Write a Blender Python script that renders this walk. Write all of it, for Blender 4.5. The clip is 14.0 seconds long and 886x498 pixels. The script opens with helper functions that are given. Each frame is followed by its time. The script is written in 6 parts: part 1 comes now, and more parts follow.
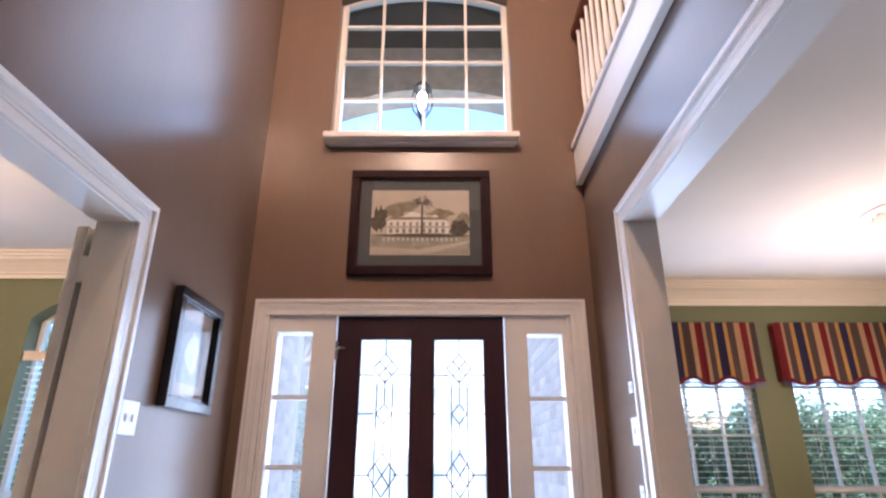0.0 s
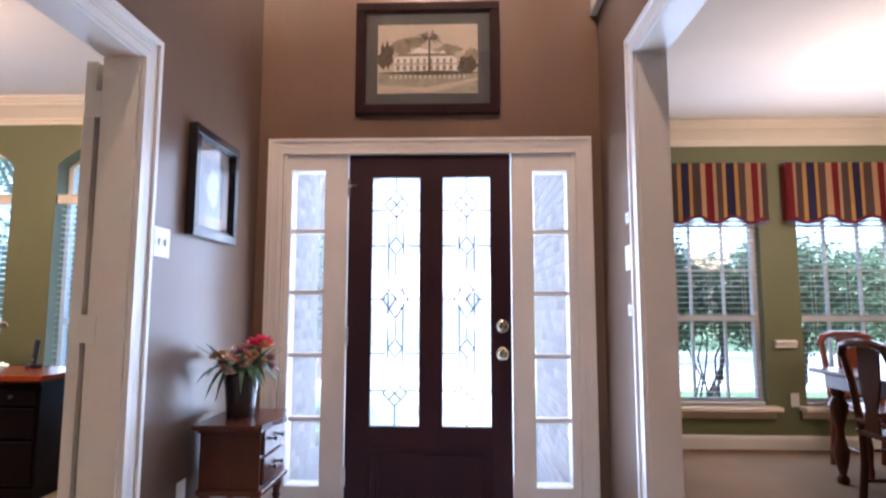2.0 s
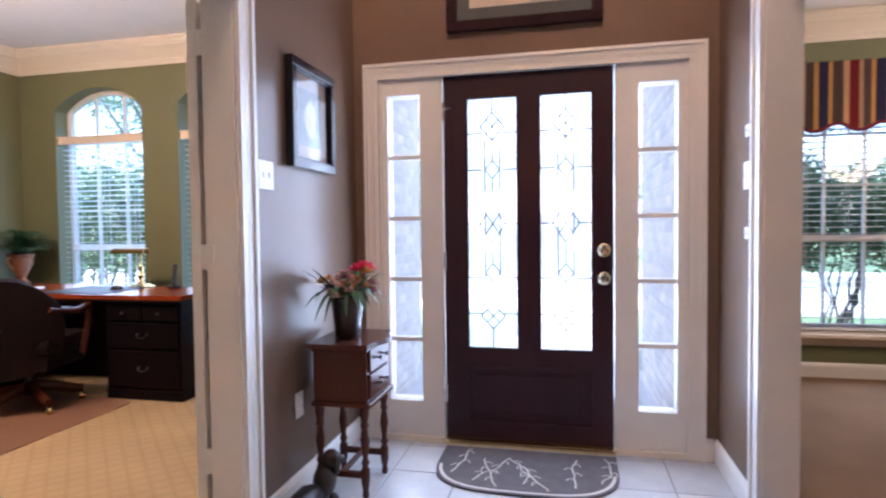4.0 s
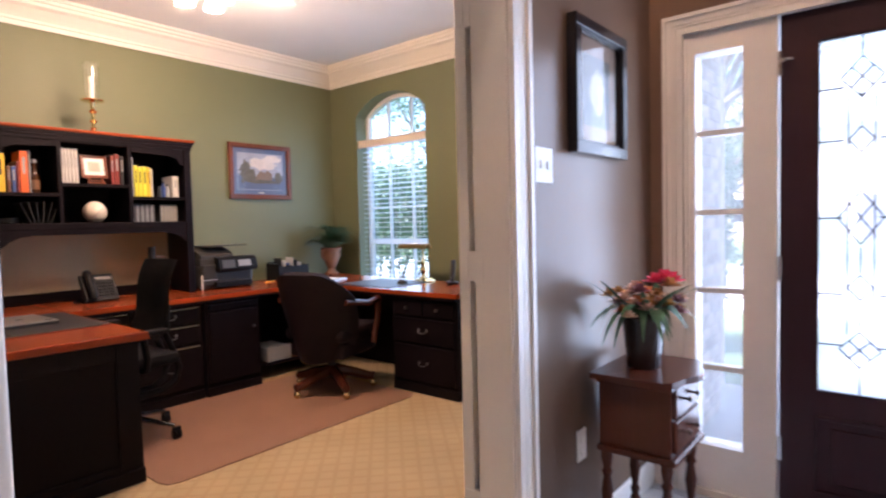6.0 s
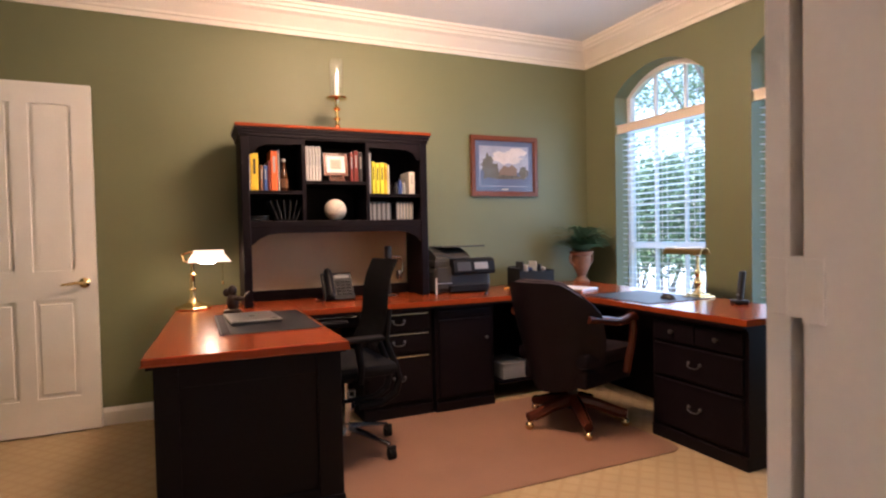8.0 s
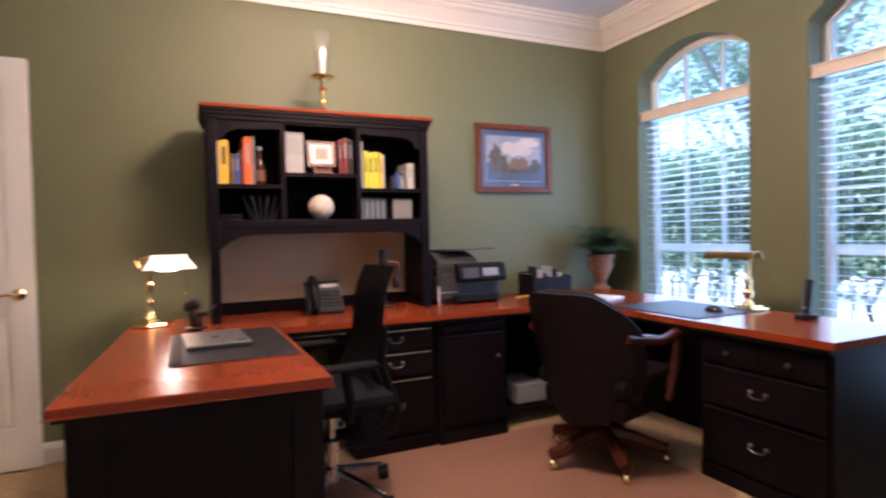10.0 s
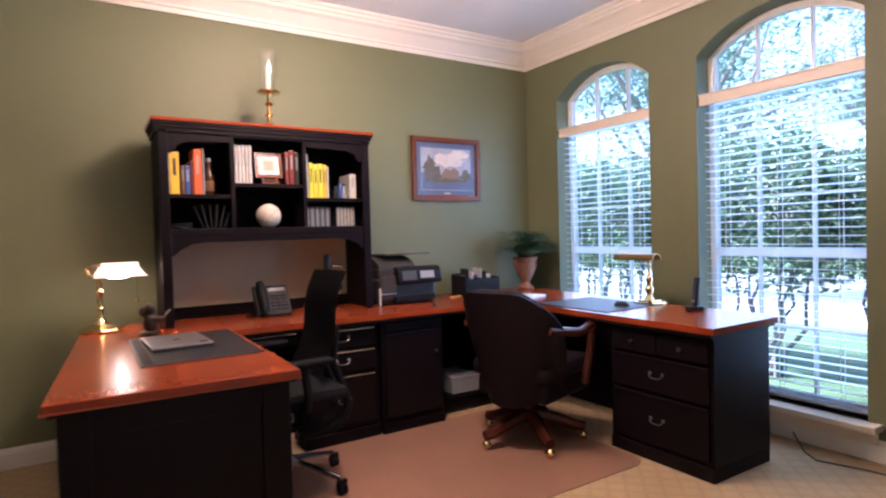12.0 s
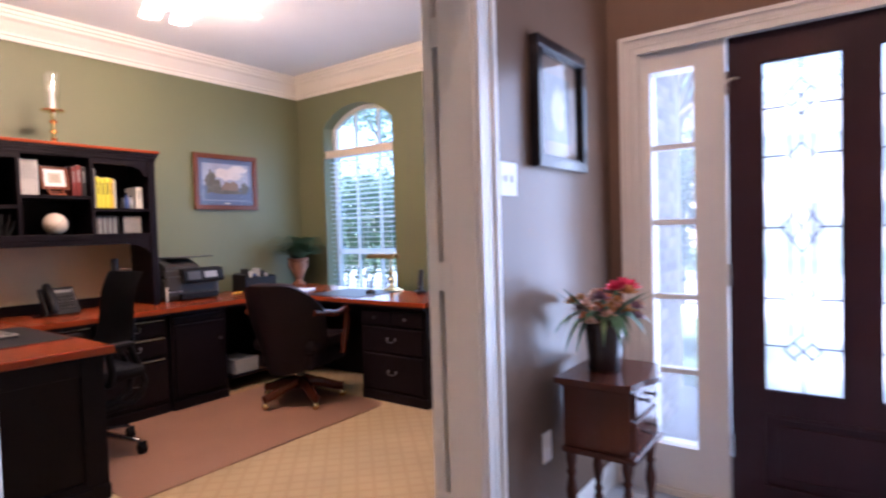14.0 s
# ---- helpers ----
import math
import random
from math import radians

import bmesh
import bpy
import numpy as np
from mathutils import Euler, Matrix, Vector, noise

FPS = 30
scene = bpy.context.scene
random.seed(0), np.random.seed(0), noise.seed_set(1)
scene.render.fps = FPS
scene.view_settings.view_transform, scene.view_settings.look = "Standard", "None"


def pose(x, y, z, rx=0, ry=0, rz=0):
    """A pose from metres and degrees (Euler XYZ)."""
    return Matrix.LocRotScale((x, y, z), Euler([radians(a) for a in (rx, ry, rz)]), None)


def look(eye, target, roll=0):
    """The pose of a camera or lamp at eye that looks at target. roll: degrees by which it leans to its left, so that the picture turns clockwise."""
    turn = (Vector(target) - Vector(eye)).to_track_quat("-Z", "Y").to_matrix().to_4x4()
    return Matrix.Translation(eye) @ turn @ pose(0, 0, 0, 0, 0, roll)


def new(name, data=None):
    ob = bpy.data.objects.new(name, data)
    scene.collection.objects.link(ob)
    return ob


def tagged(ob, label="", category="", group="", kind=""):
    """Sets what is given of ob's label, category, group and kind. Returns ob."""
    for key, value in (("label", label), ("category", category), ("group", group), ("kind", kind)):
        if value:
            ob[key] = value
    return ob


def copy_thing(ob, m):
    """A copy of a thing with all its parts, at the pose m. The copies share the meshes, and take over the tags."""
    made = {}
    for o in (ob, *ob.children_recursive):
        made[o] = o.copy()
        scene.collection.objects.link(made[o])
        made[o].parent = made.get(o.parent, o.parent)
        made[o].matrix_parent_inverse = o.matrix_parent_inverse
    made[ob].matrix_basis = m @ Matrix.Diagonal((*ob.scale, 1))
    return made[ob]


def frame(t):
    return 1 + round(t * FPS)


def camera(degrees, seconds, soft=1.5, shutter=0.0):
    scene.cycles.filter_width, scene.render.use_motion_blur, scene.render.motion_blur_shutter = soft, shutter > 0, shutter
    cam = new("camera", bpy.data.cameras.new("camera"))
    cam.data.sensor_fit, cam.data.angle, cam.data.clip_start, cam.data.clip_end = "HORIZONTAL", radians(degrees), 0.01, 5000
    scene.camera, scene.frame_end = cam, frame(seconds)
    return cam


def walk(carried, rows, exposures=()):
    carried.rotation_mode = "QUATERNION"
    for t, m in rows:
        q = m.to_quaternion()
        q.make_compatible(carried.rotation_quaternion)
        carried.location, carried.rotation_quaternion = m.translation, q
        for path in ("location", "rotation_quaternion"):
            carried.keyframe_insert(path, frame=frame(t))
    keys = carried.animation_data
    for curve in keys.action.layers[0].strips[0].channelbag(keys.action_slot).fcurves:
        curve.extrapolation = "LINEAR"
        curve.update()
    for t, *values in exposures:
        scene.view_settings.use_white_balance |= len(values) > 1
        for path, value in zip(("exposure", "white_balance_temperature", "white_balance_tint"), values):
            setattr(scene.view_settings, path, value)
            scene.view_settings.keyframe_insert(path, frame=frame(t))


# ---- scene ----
cam = camera(75.9, 14.0, soft=2.2, shutter=0.5)
PATH = [
    (0, (0.434, 0.237, 1.279), (0.431, 2.107, 1.991), 0.1),
    (0.5, (0.462, 0.225, 1.25), (0.435, 2.125, 1.873), 0.1),
    (1, (0.469, 0.211, 1.23), (0.429, 2.148, 1.727), 0.2),
    (1.5, (0.468, 0.187, 1.209), (0.424, 2.155, 1.563), 0.0),
    (2, (0.493, 0.158, 1.183), (0.425, 2.146, 1.39), 0.1),
    (2.2, (0.492, 0.155, 1.177), (0.418, 2.148, 1.324), 0.0),
    (4.3, (0.53, 0.212, 1.214), (-0.016, 2.134, 1.137), -0.7),
    (4.5, (0.512, 0.227, 1.22), (-0.121, 2.123, 1.145), -0.7),
    (5, (0.451, 0.319, 1.228), (-0.425, 2.116, 1.151), -0.8),
    (5.5, (0.36, 0.482, 1.226), (-0.738, 2.152, 1.149), -0.8),
    (6, (0.268, 0.634, 1.253), (-1.003, 2.175, 1.159), -1.4),
    (6.5, (0.157, 0.801, 1.261), (-1.285, 2.183, 1.17), -1.2),
    (7, (0.023, 0.916, 1.241), (-1.61, 2.07, 1.166), -1.2),
    (7.5, (-0.095, 1.08, 1.203), (-1.868, 2.002, 1.146), -1.2),
    (9.8, (-0.736, 1.435, 1.218), (-2.605, 2.146, 1.166), -1.2),
    (10, (-0.773, 1.4, 1.207), (-2.59, 2.234, 1.156), -1.3),
    (10.5, (-0.81, 1.366, 1.222), (-2.509, 2.419, 1.163), -1.4),
    (11, (-0.833, 1.351, 1.22), (-2.469, 2.501, 1.16), -1.5),
    (11.5, (-0.741, 1.303, 1.213), (-2.379, 2.449, 1.159), -1.5),
    (12, (-0.54, 1.178, 1.238), (-2.232, 2.243, 1.186), -1.6),
    (12.5, (-0.321, 1.045, 1.239), (-2.049, 2.053, 1.193), -1.5),
    (13, (-0.111, 0.881, 1.251), (-1.722, 2.065, 1.195), -1.4),
    (13.5, (0.076, 0.725, 1.244), (-1.319, 2.156, 1.188), -1.6),
    (14, (0.303, 0.576, 1.264), (-0.876, 2.191, 1.197), -1.7),
]
walk(cam, [(t, look(eye, target, roll)) for t, eye, target, roll in PATH], [(0, 2.39, 5680, 23), (4.5, 2.49, 5750, 25), (6.5, 2.46, 6000, 26), (7.7, 2.46, 6150, 26), (10, 2.43, 5400, 28), (11, 2.47, 5250, 28), (12.5, 2.49, 5420, 30), (14, 2.45, 5450, 30)])

# ---- light ----
world = bpy.data.worlds.new("sky")
scene.world = world
world.use_nodes = True
_n = world.node_tree.nodes
_sky = _n.new("ShaderNodeTexSky")
_sky.sky_type, _sky.sun_disc = "NISHITA", False
_sky.sun_elevation, _sky.sun_rotation = radians(47), radians(235)
_sky.air_density, _sky.dust_density = 1.2, 2.0
_n["Background"].inputs[1].default_value = 0.15
world.node_tree.links.new(_sky.outputs[0], _n["Background"].inputs[0])


def lamp(name, kind, m, energy, color, **settings):
    data = bpy.data.lights.new(name, kind)
    data.energy, data.color = energy, color
    if "size" in settings:
        data.shape, data.size, data.size_y = "RECTANGLE", settings["size"], settings["size_y"]
    if "radius" in settings:
        data.shadow_soft_size = settings["radius"]
    if "angle" in settings:
        data.angle = radians(settings["angle"])
    ob = new(name, data)
    ob.matrix_world = m
    return ob


lamp("sun", "SUN", look((-10, -7, 13), (0, 0, 0)), 5.0, (1.0, 0.95, 0.88), angle=10)
DAY = (0.68, 0.84, 1.0)
SHADEBLUE = (0.40, 0.70, 1.0)
for x in (-3.645, -2.335):
    lamp("daylight_behind_blind", "AREA", look((x, 4.726, 1.25), (x, 0, 1.25)), 3.0, SHADEBLUE, size=0.88, size_y=1.8)
lamp("daylight_office_window", "AREA", look((-3.65, 4.595, 1.25), (-3.65, 0, 1.1)), 1.3, DAY, size=0.85, size_y=1.7)
lamp("daylight_office_window", "AREA", look((-2.34, 4.595, 1.25), (-2.34, 0, 1.1)), 1.3, DAY, size=0.85, size_y=1.7)
lamp("daylight_dining_window", "AREA", look((2.67, 5.085, 1.25), (2.67, 0, 1.1)), 5.0, DAY, size=0.8, size_y=1.6)
lamp("daylight_dining_window", "AREA", look((3.86, 5.085, 1.25), (3.86, 0, 1.1)), 5.0, DAY, size=0.8, size_y=1.6)
lamp("daylight_front_door", "AREA", look((0.3, 3.235, 1.2), (0.3, 0, 1.0)), 7, DAY, size=1.5, size_y=1.7)
lamp("daylight_behind_door", "AREA", look((0.3, 3.47, 1.2), (0.3, 0, 1.2)), 4.2, DAY, size=1.55, size_y=1.9)
lamp("daylight_upper_window", "AREA", look((0.31, 3.35, 3.8), (0.31, 0, 2.6)), 3.5, DAY, size=1.1, size_y=1.1)
WARM = (1.0, 0.70, 0.44)
for x, y in ((-2.74, 2.47), (-3.01, 2.52), (-3.06, 2.25), (-2.79, 2.20)):
    lamp("fan_bulb", "POINT", pose(x, y, 2.56), 7.0, WARM, radius=0.06)
lamp("desk_lamp_bulb", "POINT", pose(-4.16, 1.33, 1.065), 1.4, (1.0, 0.72, 0.42), radius=0.03)
# No foyer lamp is seen; this one is added for warm light.
lamp("added_foyer_light", "POINT", pose(0.2, 0.3, 4.80), 106, WARM, radius=0.08)
lamp("chandelier_bulbs", "POINT", pose(3.45, 3.6, 1.90), 14, WARM, radius=0.25)


# ---- materials ----
def material(name, color, rough=0.6, metal=0.0, vary=0.12, scale=6.0, fine=90.0, bump=0.15, rand=0.0, spec=0.5, trans=0.0, emit=0.0, stretch=(1, 1, 1)):
    """A painted or natural surface: broad stains and fine grain on one colour."""
    m = bpy.data.materials.new(name)
    m.use_nodes = True
    t, b = m.node_tree, m.node_tree.nodes["Principled BSDF"]
    link = t.links.new
    b.inputs["Roughness"].default_value, b.inputs["Metallic"].default_value = rough, metal
    b.inputs["Specular IOR Level"].default_value = spec
    b.inputs["Transmission Weight"].default_value = trans
    if emit:
        b.inputs["Emission Color"].default_value, b.inputs["Emission Strength"].default_value = (*color, 1), emit
    co = t.nodes.new("ShaderNodeTexCoord")
    mp = t.nodes.new("ShaderNodeMapping")
    mp.inputs["Scale"].default_value = stretch
    link(co.outputs["Object"], mp.inputs[0])
    n1, n2 = t.nodes.new("ShaderNodeTexNoise"), t.nodes.new("ShaderNodeTexNoise")
    n1.inputs["Scale"].default_value, n2.inputs["Scale"].default_value = scale, fine
    n1.inputs["Detail"].default_value = 4
    link(mp.outputs[0], n1.inputs["Vector"]), link(mp.outputs[0], n2.inputs["Vector"])
    mix = t.nodes.new("ShaderNodeMath")
    mix.operation = "MULTIPLY_ADD"
    link(n2.outputs[0], mix.inputs[0])
    mix.inputs[1].default_value = 0.35
    link(n1.outputs[0], mix.inputs[2])
    r = t.nodes.new("ShaderNodeMapRange")
    r.inputs["From Min"].default_value, r.inputs["From Max"].default_value = 0.35, 1.0
    r.inputs["To Min"].default_value, r.inputs["To Max"].default_value = 1 - vary, 1 + vary
    link(mix.outputs[0], r.inputs[0])
    value = r.outputs[0]
    if rand:
        oi, r2, mul = t.nodes.new("ShaderNodeObjectInfo"), t.nodes.new("ShaderNodeMapRange"), t.nodes.new("ShaderNodeMath")
        r2.inputs["To Min"].default_value, r2.inputs["To Max"].default_value = 1 - rand, 1 + rand
        link(oi.outputs["Random"], r2.inputs[0])
        mul.operation = "MULTIPLY"
        link(value, mul.inputs[0]), link(r2.outputs[0], mul.inputs[1])
        value = mul.outputs[0]
    h = t.nodes.new("ShaderNodeHueSaturation")
    h.inputs["Color"].default_value = (*color, 1)
    link(value, h.inputs["Value"])
    link(h.outputs[0], b.inputs["Base Color"])
    if bump:
        bp = t.nodes.new("ShaderNodeBump")
        bp.inputs["Strength"].default_value, bp.inputs["Distance"].default_value = bump, 0.004
        link(n2.outputs[0], bp.inputs["Height"])
        link(bp.outputs[0], b.inputs["Normal"])
    return m


def clear_glass(name, rough=0.0, tint=(1, 1, 1), most=0.5, least=0.03):
    """Thin pane: mostly clear, with a weak mirror that grows towards grazing."""
    m = bpy.data.materials.new(name)
    m.use_nodes = True
    t = m.node_tree
    t.nodes.remove(t.nodes["Principled BSDF"])
    out = t.nodes["Material Output"]
    tr, gl, mx, fr = (t.nodes.new(n) for n in ("ShaderNodeBsdfTransparent", "ShaderNodeBsdfGlossy", "ShaderNodeMixShader", "ShaderNodeMapRange"))
    lw = t.nodes.new("ShaderNodeLayerWeight")
    lw.inputs["Blend"].default_value = 0.35
    t.links.new(lw.outputs["Facing"], fr.inputs[0])
    fr.inputs["From Min"].default_value, fr.inputs["To Min"].default_value, fr.inputs["To Max"].default_value = 0.25, least, most
    tr.inputs[0].default_value = (*tint, 1)
    gl.inputs["Roughness"].default_value = rough
    t.links.new(fr.outputs[0], mx.inputs[0])
    t.links.new(tr.outputs[0], mx.inputs[1])
    t.links.new(gl.outputs[0], mx.inputs[2])
    t.links.new(mx.outputs[0], out.inputs[0])
    return m


GREEN = material("sage_green_paint", (0.155, 0.165, 0.082), 0.55, vary=0.06, scale=1.5, fine=220, bump=0.12)
BROWN = material("taupe_brown_paint", (0.165, 0.106, 0.074), 0.27, vary=0.09, scale=2.5, fine=70, bump=0.06, spec=0.34, stretch=(1, 1, 0.12))
WHITE = material("white_trim_paint", (0.78, 0.75, 0.70), 0.3, vary=0.04, scale=5, fine=80, bump=0.05)
CREAM = material("cream_crown_paint", (0.80, 0.74, 0.64), 0.45, vary=0.04, scale=3, fine=80, bump=0.05)
CEIL = material("ceiling_paint", (0.84, 0.82, 0.78), 0.9, vary=0.04, scale=2, fine=260, bump=0.25)
BLACKWOOD = material("black_painted_wood", (0.006, 0.0034, 0.005), 0.5, vary=0.35, scale=4, fine=120, bump=0.1, stretch=(1, 1, 0.2), spec=0.13)
PANELTAN = material("tan_back_panel", (0.50, 0.41, 0.27), 0.6, vary=0.1, scale=3)
BLACKPL = material("matt_black_plastic", (0.007, 0.0066, 0.0075), 0.5, vary=0.2, bump=0.08, spec=0.2)
WARMGREY = material("warm_grey_plastic", (0.042, 0.038, 0.034), 0.45, vary=0.1, bump=0.05, spec=0.3)
NICKEL = material("pale_satin_brass", (0.72, 0.62, 0.44), 0.25, 1.0, vary=0.08, bump=0.03)
BRASS = material("polished_brass", (0.86, 0.66, 0.33), 0.16, 1.0, vary=0.08, bump=0.03)
CHROME = material("brushed_chrome", (0.62, 0.62, 0.63), 0.22, 1.0, vary=0.06, bump=0.03)
IRON = material("black_iron", (0.02, 0.02, 0.022), 0.45, 0.3)
PLASTIC = material("black_plastic", (0.014, 0.014, 0.016), 0.35, vary=0.2, bump=0.08)
PEWTER = material("antique_pewter", (0.15, 0.145, 0.14), 0.35, 0.9, vary=0.2)
GREYPL = material("grey_plastic", (0.06, 0.06, 0.063), 0.32, vary=0.1, bump=0.05)
GLASS = clear_glass("window_glass", tint=(0.86, 0.94, 1.0))
CHIMNEY = clear_glass("chimney_glass", 0.05, most=0.8, least=0.10)


def obscure_glass(name, milk):
    """Textured door glass: scatters much of the daylight behind it."""
    m = clear_glass(name)
    t = m.node_tree
    tr = next(n for n in t.nodes if n.type == "BSDF_TRANSPARENT")
    mx0 = next(n for n in t.nodes if n.type == "MIX_SHADER")
    tl, mx = t.nodes.new("ShaderNodeBsdfTranslucent"), t.nodes.new("ShaderNodeMixShader")
    tl.inputs[0].default_value = (0.95, 0.97, 1.0, 1)
    mx.inputs[0].default_value = milk
    t.links.new(tr.outputs[0], mx.inputs[1]), t.links.new(tl.outputs[0], mx.inputs[2])
    t.links.new(mx.outputs[0], mx0.inputs[1])
    return m


DOORGLASS = obscure_glass("bevelled_door_glass", 0.32)
# The sidelights' milky share is added to brighten the panes.
SIDEGLASS = obscure_glass("sidelight_glass", 0.14)
PRINTGLASS = clear_glass("print_glass", 0.02, most=0.04, least=0.008)
PICGLASS = clear_glass("picture_glass", 0.01, most=0.2, least=0.03)
SLAT = material("white_blind_slat", (0.78, 0.82, 0.86), 0.4, vary=0.04, bump=0.04)
VALANCEW = material("pale_wood_valance", (0.78, 0.68, 0.55), 0.4, vary=0.05, scale=5, stretch=(0.2, 1, 1))
MAHOG = material("dark_mahogany_door", (0.030, 0.009, 0.014), 0.42, spec=0.3, vary=0.35, scale=5, fine=70, bump=0.12, stretch=(1, 1, 0.12))
LEAD = material("lead_came", (0.03, 0.03, 0.035), 0.5, 0.6)
TILE = material("glazed_floor_tile", (0.50, 0.50, 0.50), 0.22, vary=0.12, scale=7, fine=50, bump=0.06, rand=0.07)
GROUT = material("tile_grout", (0.20, 0.19, 0.18), 0.9, vary=0.2)
BRICK = material("pale_brick", (0.62, 0.52, 0.46), 0.9, vary=0.25, scale=9, fine=60, bump=0.5, rand=0.22)
MORTAR = material("mortar", (0.60, 0.57, 0.54), 0.95, vary=0.15, bump=0.4)
GRASS = material("lawn_grass", (0.085, 0.14, 0.055), 0.9, vary=0.35, scale=0.6, fine=40, bump=0.8)
ROAD = material("pale_concrete_road", (0.45, 0.45, 0.44), 0.9, vary=0.15, scale=0.8, fine=40, bump=0.4)


def leaf_material(name, color):
    """Leaf that lets part of the daylight through."""
    m = material(name, color, 0.5, vary=0.35, scale=3, bump=0.0, rand=0.1)
    t = m.node_tree
    b, out, h = t.nodes["Principled BSDF"], t.nodes["Material Output"], next(n for n in t.nodes if n.type == "HUE_SAT")
    tl, mx = t.nodes.new("ShaderNodeBsdfTranslucent"), t.nodes.new("ShaderNodeMixShader")
    mx.inputs[0].default_value = 0.4
    t.links.new(h.outputs[0], tl.inputs[0])
    t.links.new(b.outputs[0], mx.inputs[1]), t.links.new(tl.outputs[0], mx.inputs[2]), t.links.new(mx.outputs[0], out.inputs[0])
    return m


LEAF = leaf_material("shrub_leaf", (0.115, 0.18, 0.095))
LEAF2 = leaf_material("tree_leaf", (0.115, 0.185, 0.12))
BARK = material("grey_bark", (0.20, 0.17, 0.15), 0.9, vary=0.3, scale=8, fine=40, bump=0.9)
BULB = material("lit_frosted_glass", (1.0, 0.86, 0.68), 0.4, emit=4.0, bump=0, vary=0.02)
PLATE = material("white_switch_plate", (0.80, 0.80, 0.79), 0.35, vary=0.02, bump=0.02)
ROOF = material("weathered_grey_shingle", (0.20, 0.19, 0.18), 0.9, vary=0.3, scale=4, bump=0.6)
DARK = material("dark_shingle", (0.06, 0.055, 0.05), 0.9, vary=0.3, scale=4, bump=0.6)


def cherry(name, color, along):
    """Cherry veneer with drawn-out cathedral grain."""
    m = material(name, color, 0.22, spec=0.24, vary=0.10, scale=3, fine=60, bump=0.05, stretch=along)
    t = m.node_tree
    h = next(n for n in t.nodes if n.type == "HUE_SAT")
    mp = next(n for n in t.nodes if n.type == "MAPPING")
    w = t.nodes.new("ShaderNodeTexWave")
    w.wave_type, w.rings_direction = "RINGS", "Z"
    w.inputs["Scale"].default_value, w.inputs["Distortion"].default_value, w.inputs["Detail"].default_value = 22, 1.6, 2
    w.inputs["Detail Scale"].default_value = 0.7
    grain = t.nodes.new("ShaderNodeMapping")
    grain.inputs["Scale"].default_value = [0.14 if a < 1 else 1 for a in along]
    grain.inputs["Location"].default_value = (0.06, -0.17, 0) if along[0] < 1 else (-0.2, -0.1, 0)
    t.links.new(t.nodes["Texture Coordinate"].outputs["Object"], grain.inputs[0])
    t.links.new(grain.outputs[0], w.inputs["Vector"])
    r = t.nodes.new("ShaderNodeMapRange")
    r.inputs["To Min"].default_value, r.inputs["To Max"].default_value = 0.968, 1.016
    t.links.new(w.outputs[1], r.inputs[0])
    old = h.inputs["Value"].links[0].from_socket
    mul = t.nodes.new("ShaderNodeMath")
    mul.operation = "MULTIPLY"
    t.links.new(old, mul.inputs[0]), t.links.new(r.outputs[0], mul.inputs[1])
    t.links.new(mul.outputs[0], h.inputs["Value"])
    return m


CHERRY = cherry("cherry_desk_top", (0.26, 0.046, 0.011), (1, 0.35, 1))
CHERRYX = cherry("cherry_desk_top_cross", (0.26, 0.046, 0.011), (0.35, 1, 1))
WALNUT = cherry("walnut_table_wood", (0.085, 0.028, 0.017), (1, 1, 0.3))
CHAIRDARK = cherry("dark_red_chair_wood", (0.075, 0.02, 0.011), (1, 1, 0.4))
CHAIRWOOD = cherry("reddish_chair_wood", (0.15, 0.042, 0.018), (1, 1, 0.4))
DINEWOOD = cherry("dining_wood", (0.10, 0.032, 0.016), (1, 1, 0.4))


def patterned_carpet(name, base, line, size):
    """Cut pile with a raised lattice of small diamonds."""
    m = material(name, base, 0.95, vary=0.10, scale=2.5, fine=300, bump=0.6, spec=0.1)
    t = m.node_tree
    h = next(n for n in t.nodes if n.type == "HUE_SAT")
    co = t.nodes.new("ShaderNodeTexCoord")
    sep = t.nodes.new("ShaderNodeSeparateXYZ")
    t.links.new(co.outputs["Object"], sep.inputs[0])
    waves = []
    for op in ("ADD", "SUBTRACT"):
        a = t.nodes.new("ShaderNodeMath")
        a.operation = op
        t.links.new(sep.outputs[0], a.inputs[0]), t.links.new(sep.outputs[1], a.inputs[1])
        s = t.nodes.new("ShaderNodeMath")
        s.operation = "PINGPONG"
        s.inputs[1].default_value = size
        t.links.new(a.outputs[0], s.inputs[0])
        waves.append(s.outputs[0])
    mn = t.nodes.new("ShaderNodeMath")
    mn.operation = "MINIMUM"
    t.links.new(waves[0], mn.inputs[0]), t.links.new(waves[1], mn.inputs[1])
    r = t.nodes.new("ShaderNodeMapRange")
    r.inputs["From Min"].default_value, r.inputs["From Max"].default_value = size * 0.12, size * 0.35
    t.links.new(mn.outputs[0], r.inputs[0])
    mx = t.nodes.new("ShaderNodeMix")
    mx.data_type = "RGBA"
    mx.inputs["A"].default_value, mx.inputs["B"].default_value = (*line, 1), (*base, 1)
    t.links.new(r.outputs[0], mx.inputs["Factor"])
    t.links.new(mx.outputs["Result"], h.inputs["Color"])
    return m


CARPET = patterned_carpet("tan_lattice_carpet", (0.47, 0.35, 0.20), (0.435, 0.315, 0.175), 0.06)
DCARPET = material("brown_dining_carpet", (0.21, 0.130, 0.075), 0.95, vary=0.15, scale=2, fine=250, bump=0.6, spec=0.1)


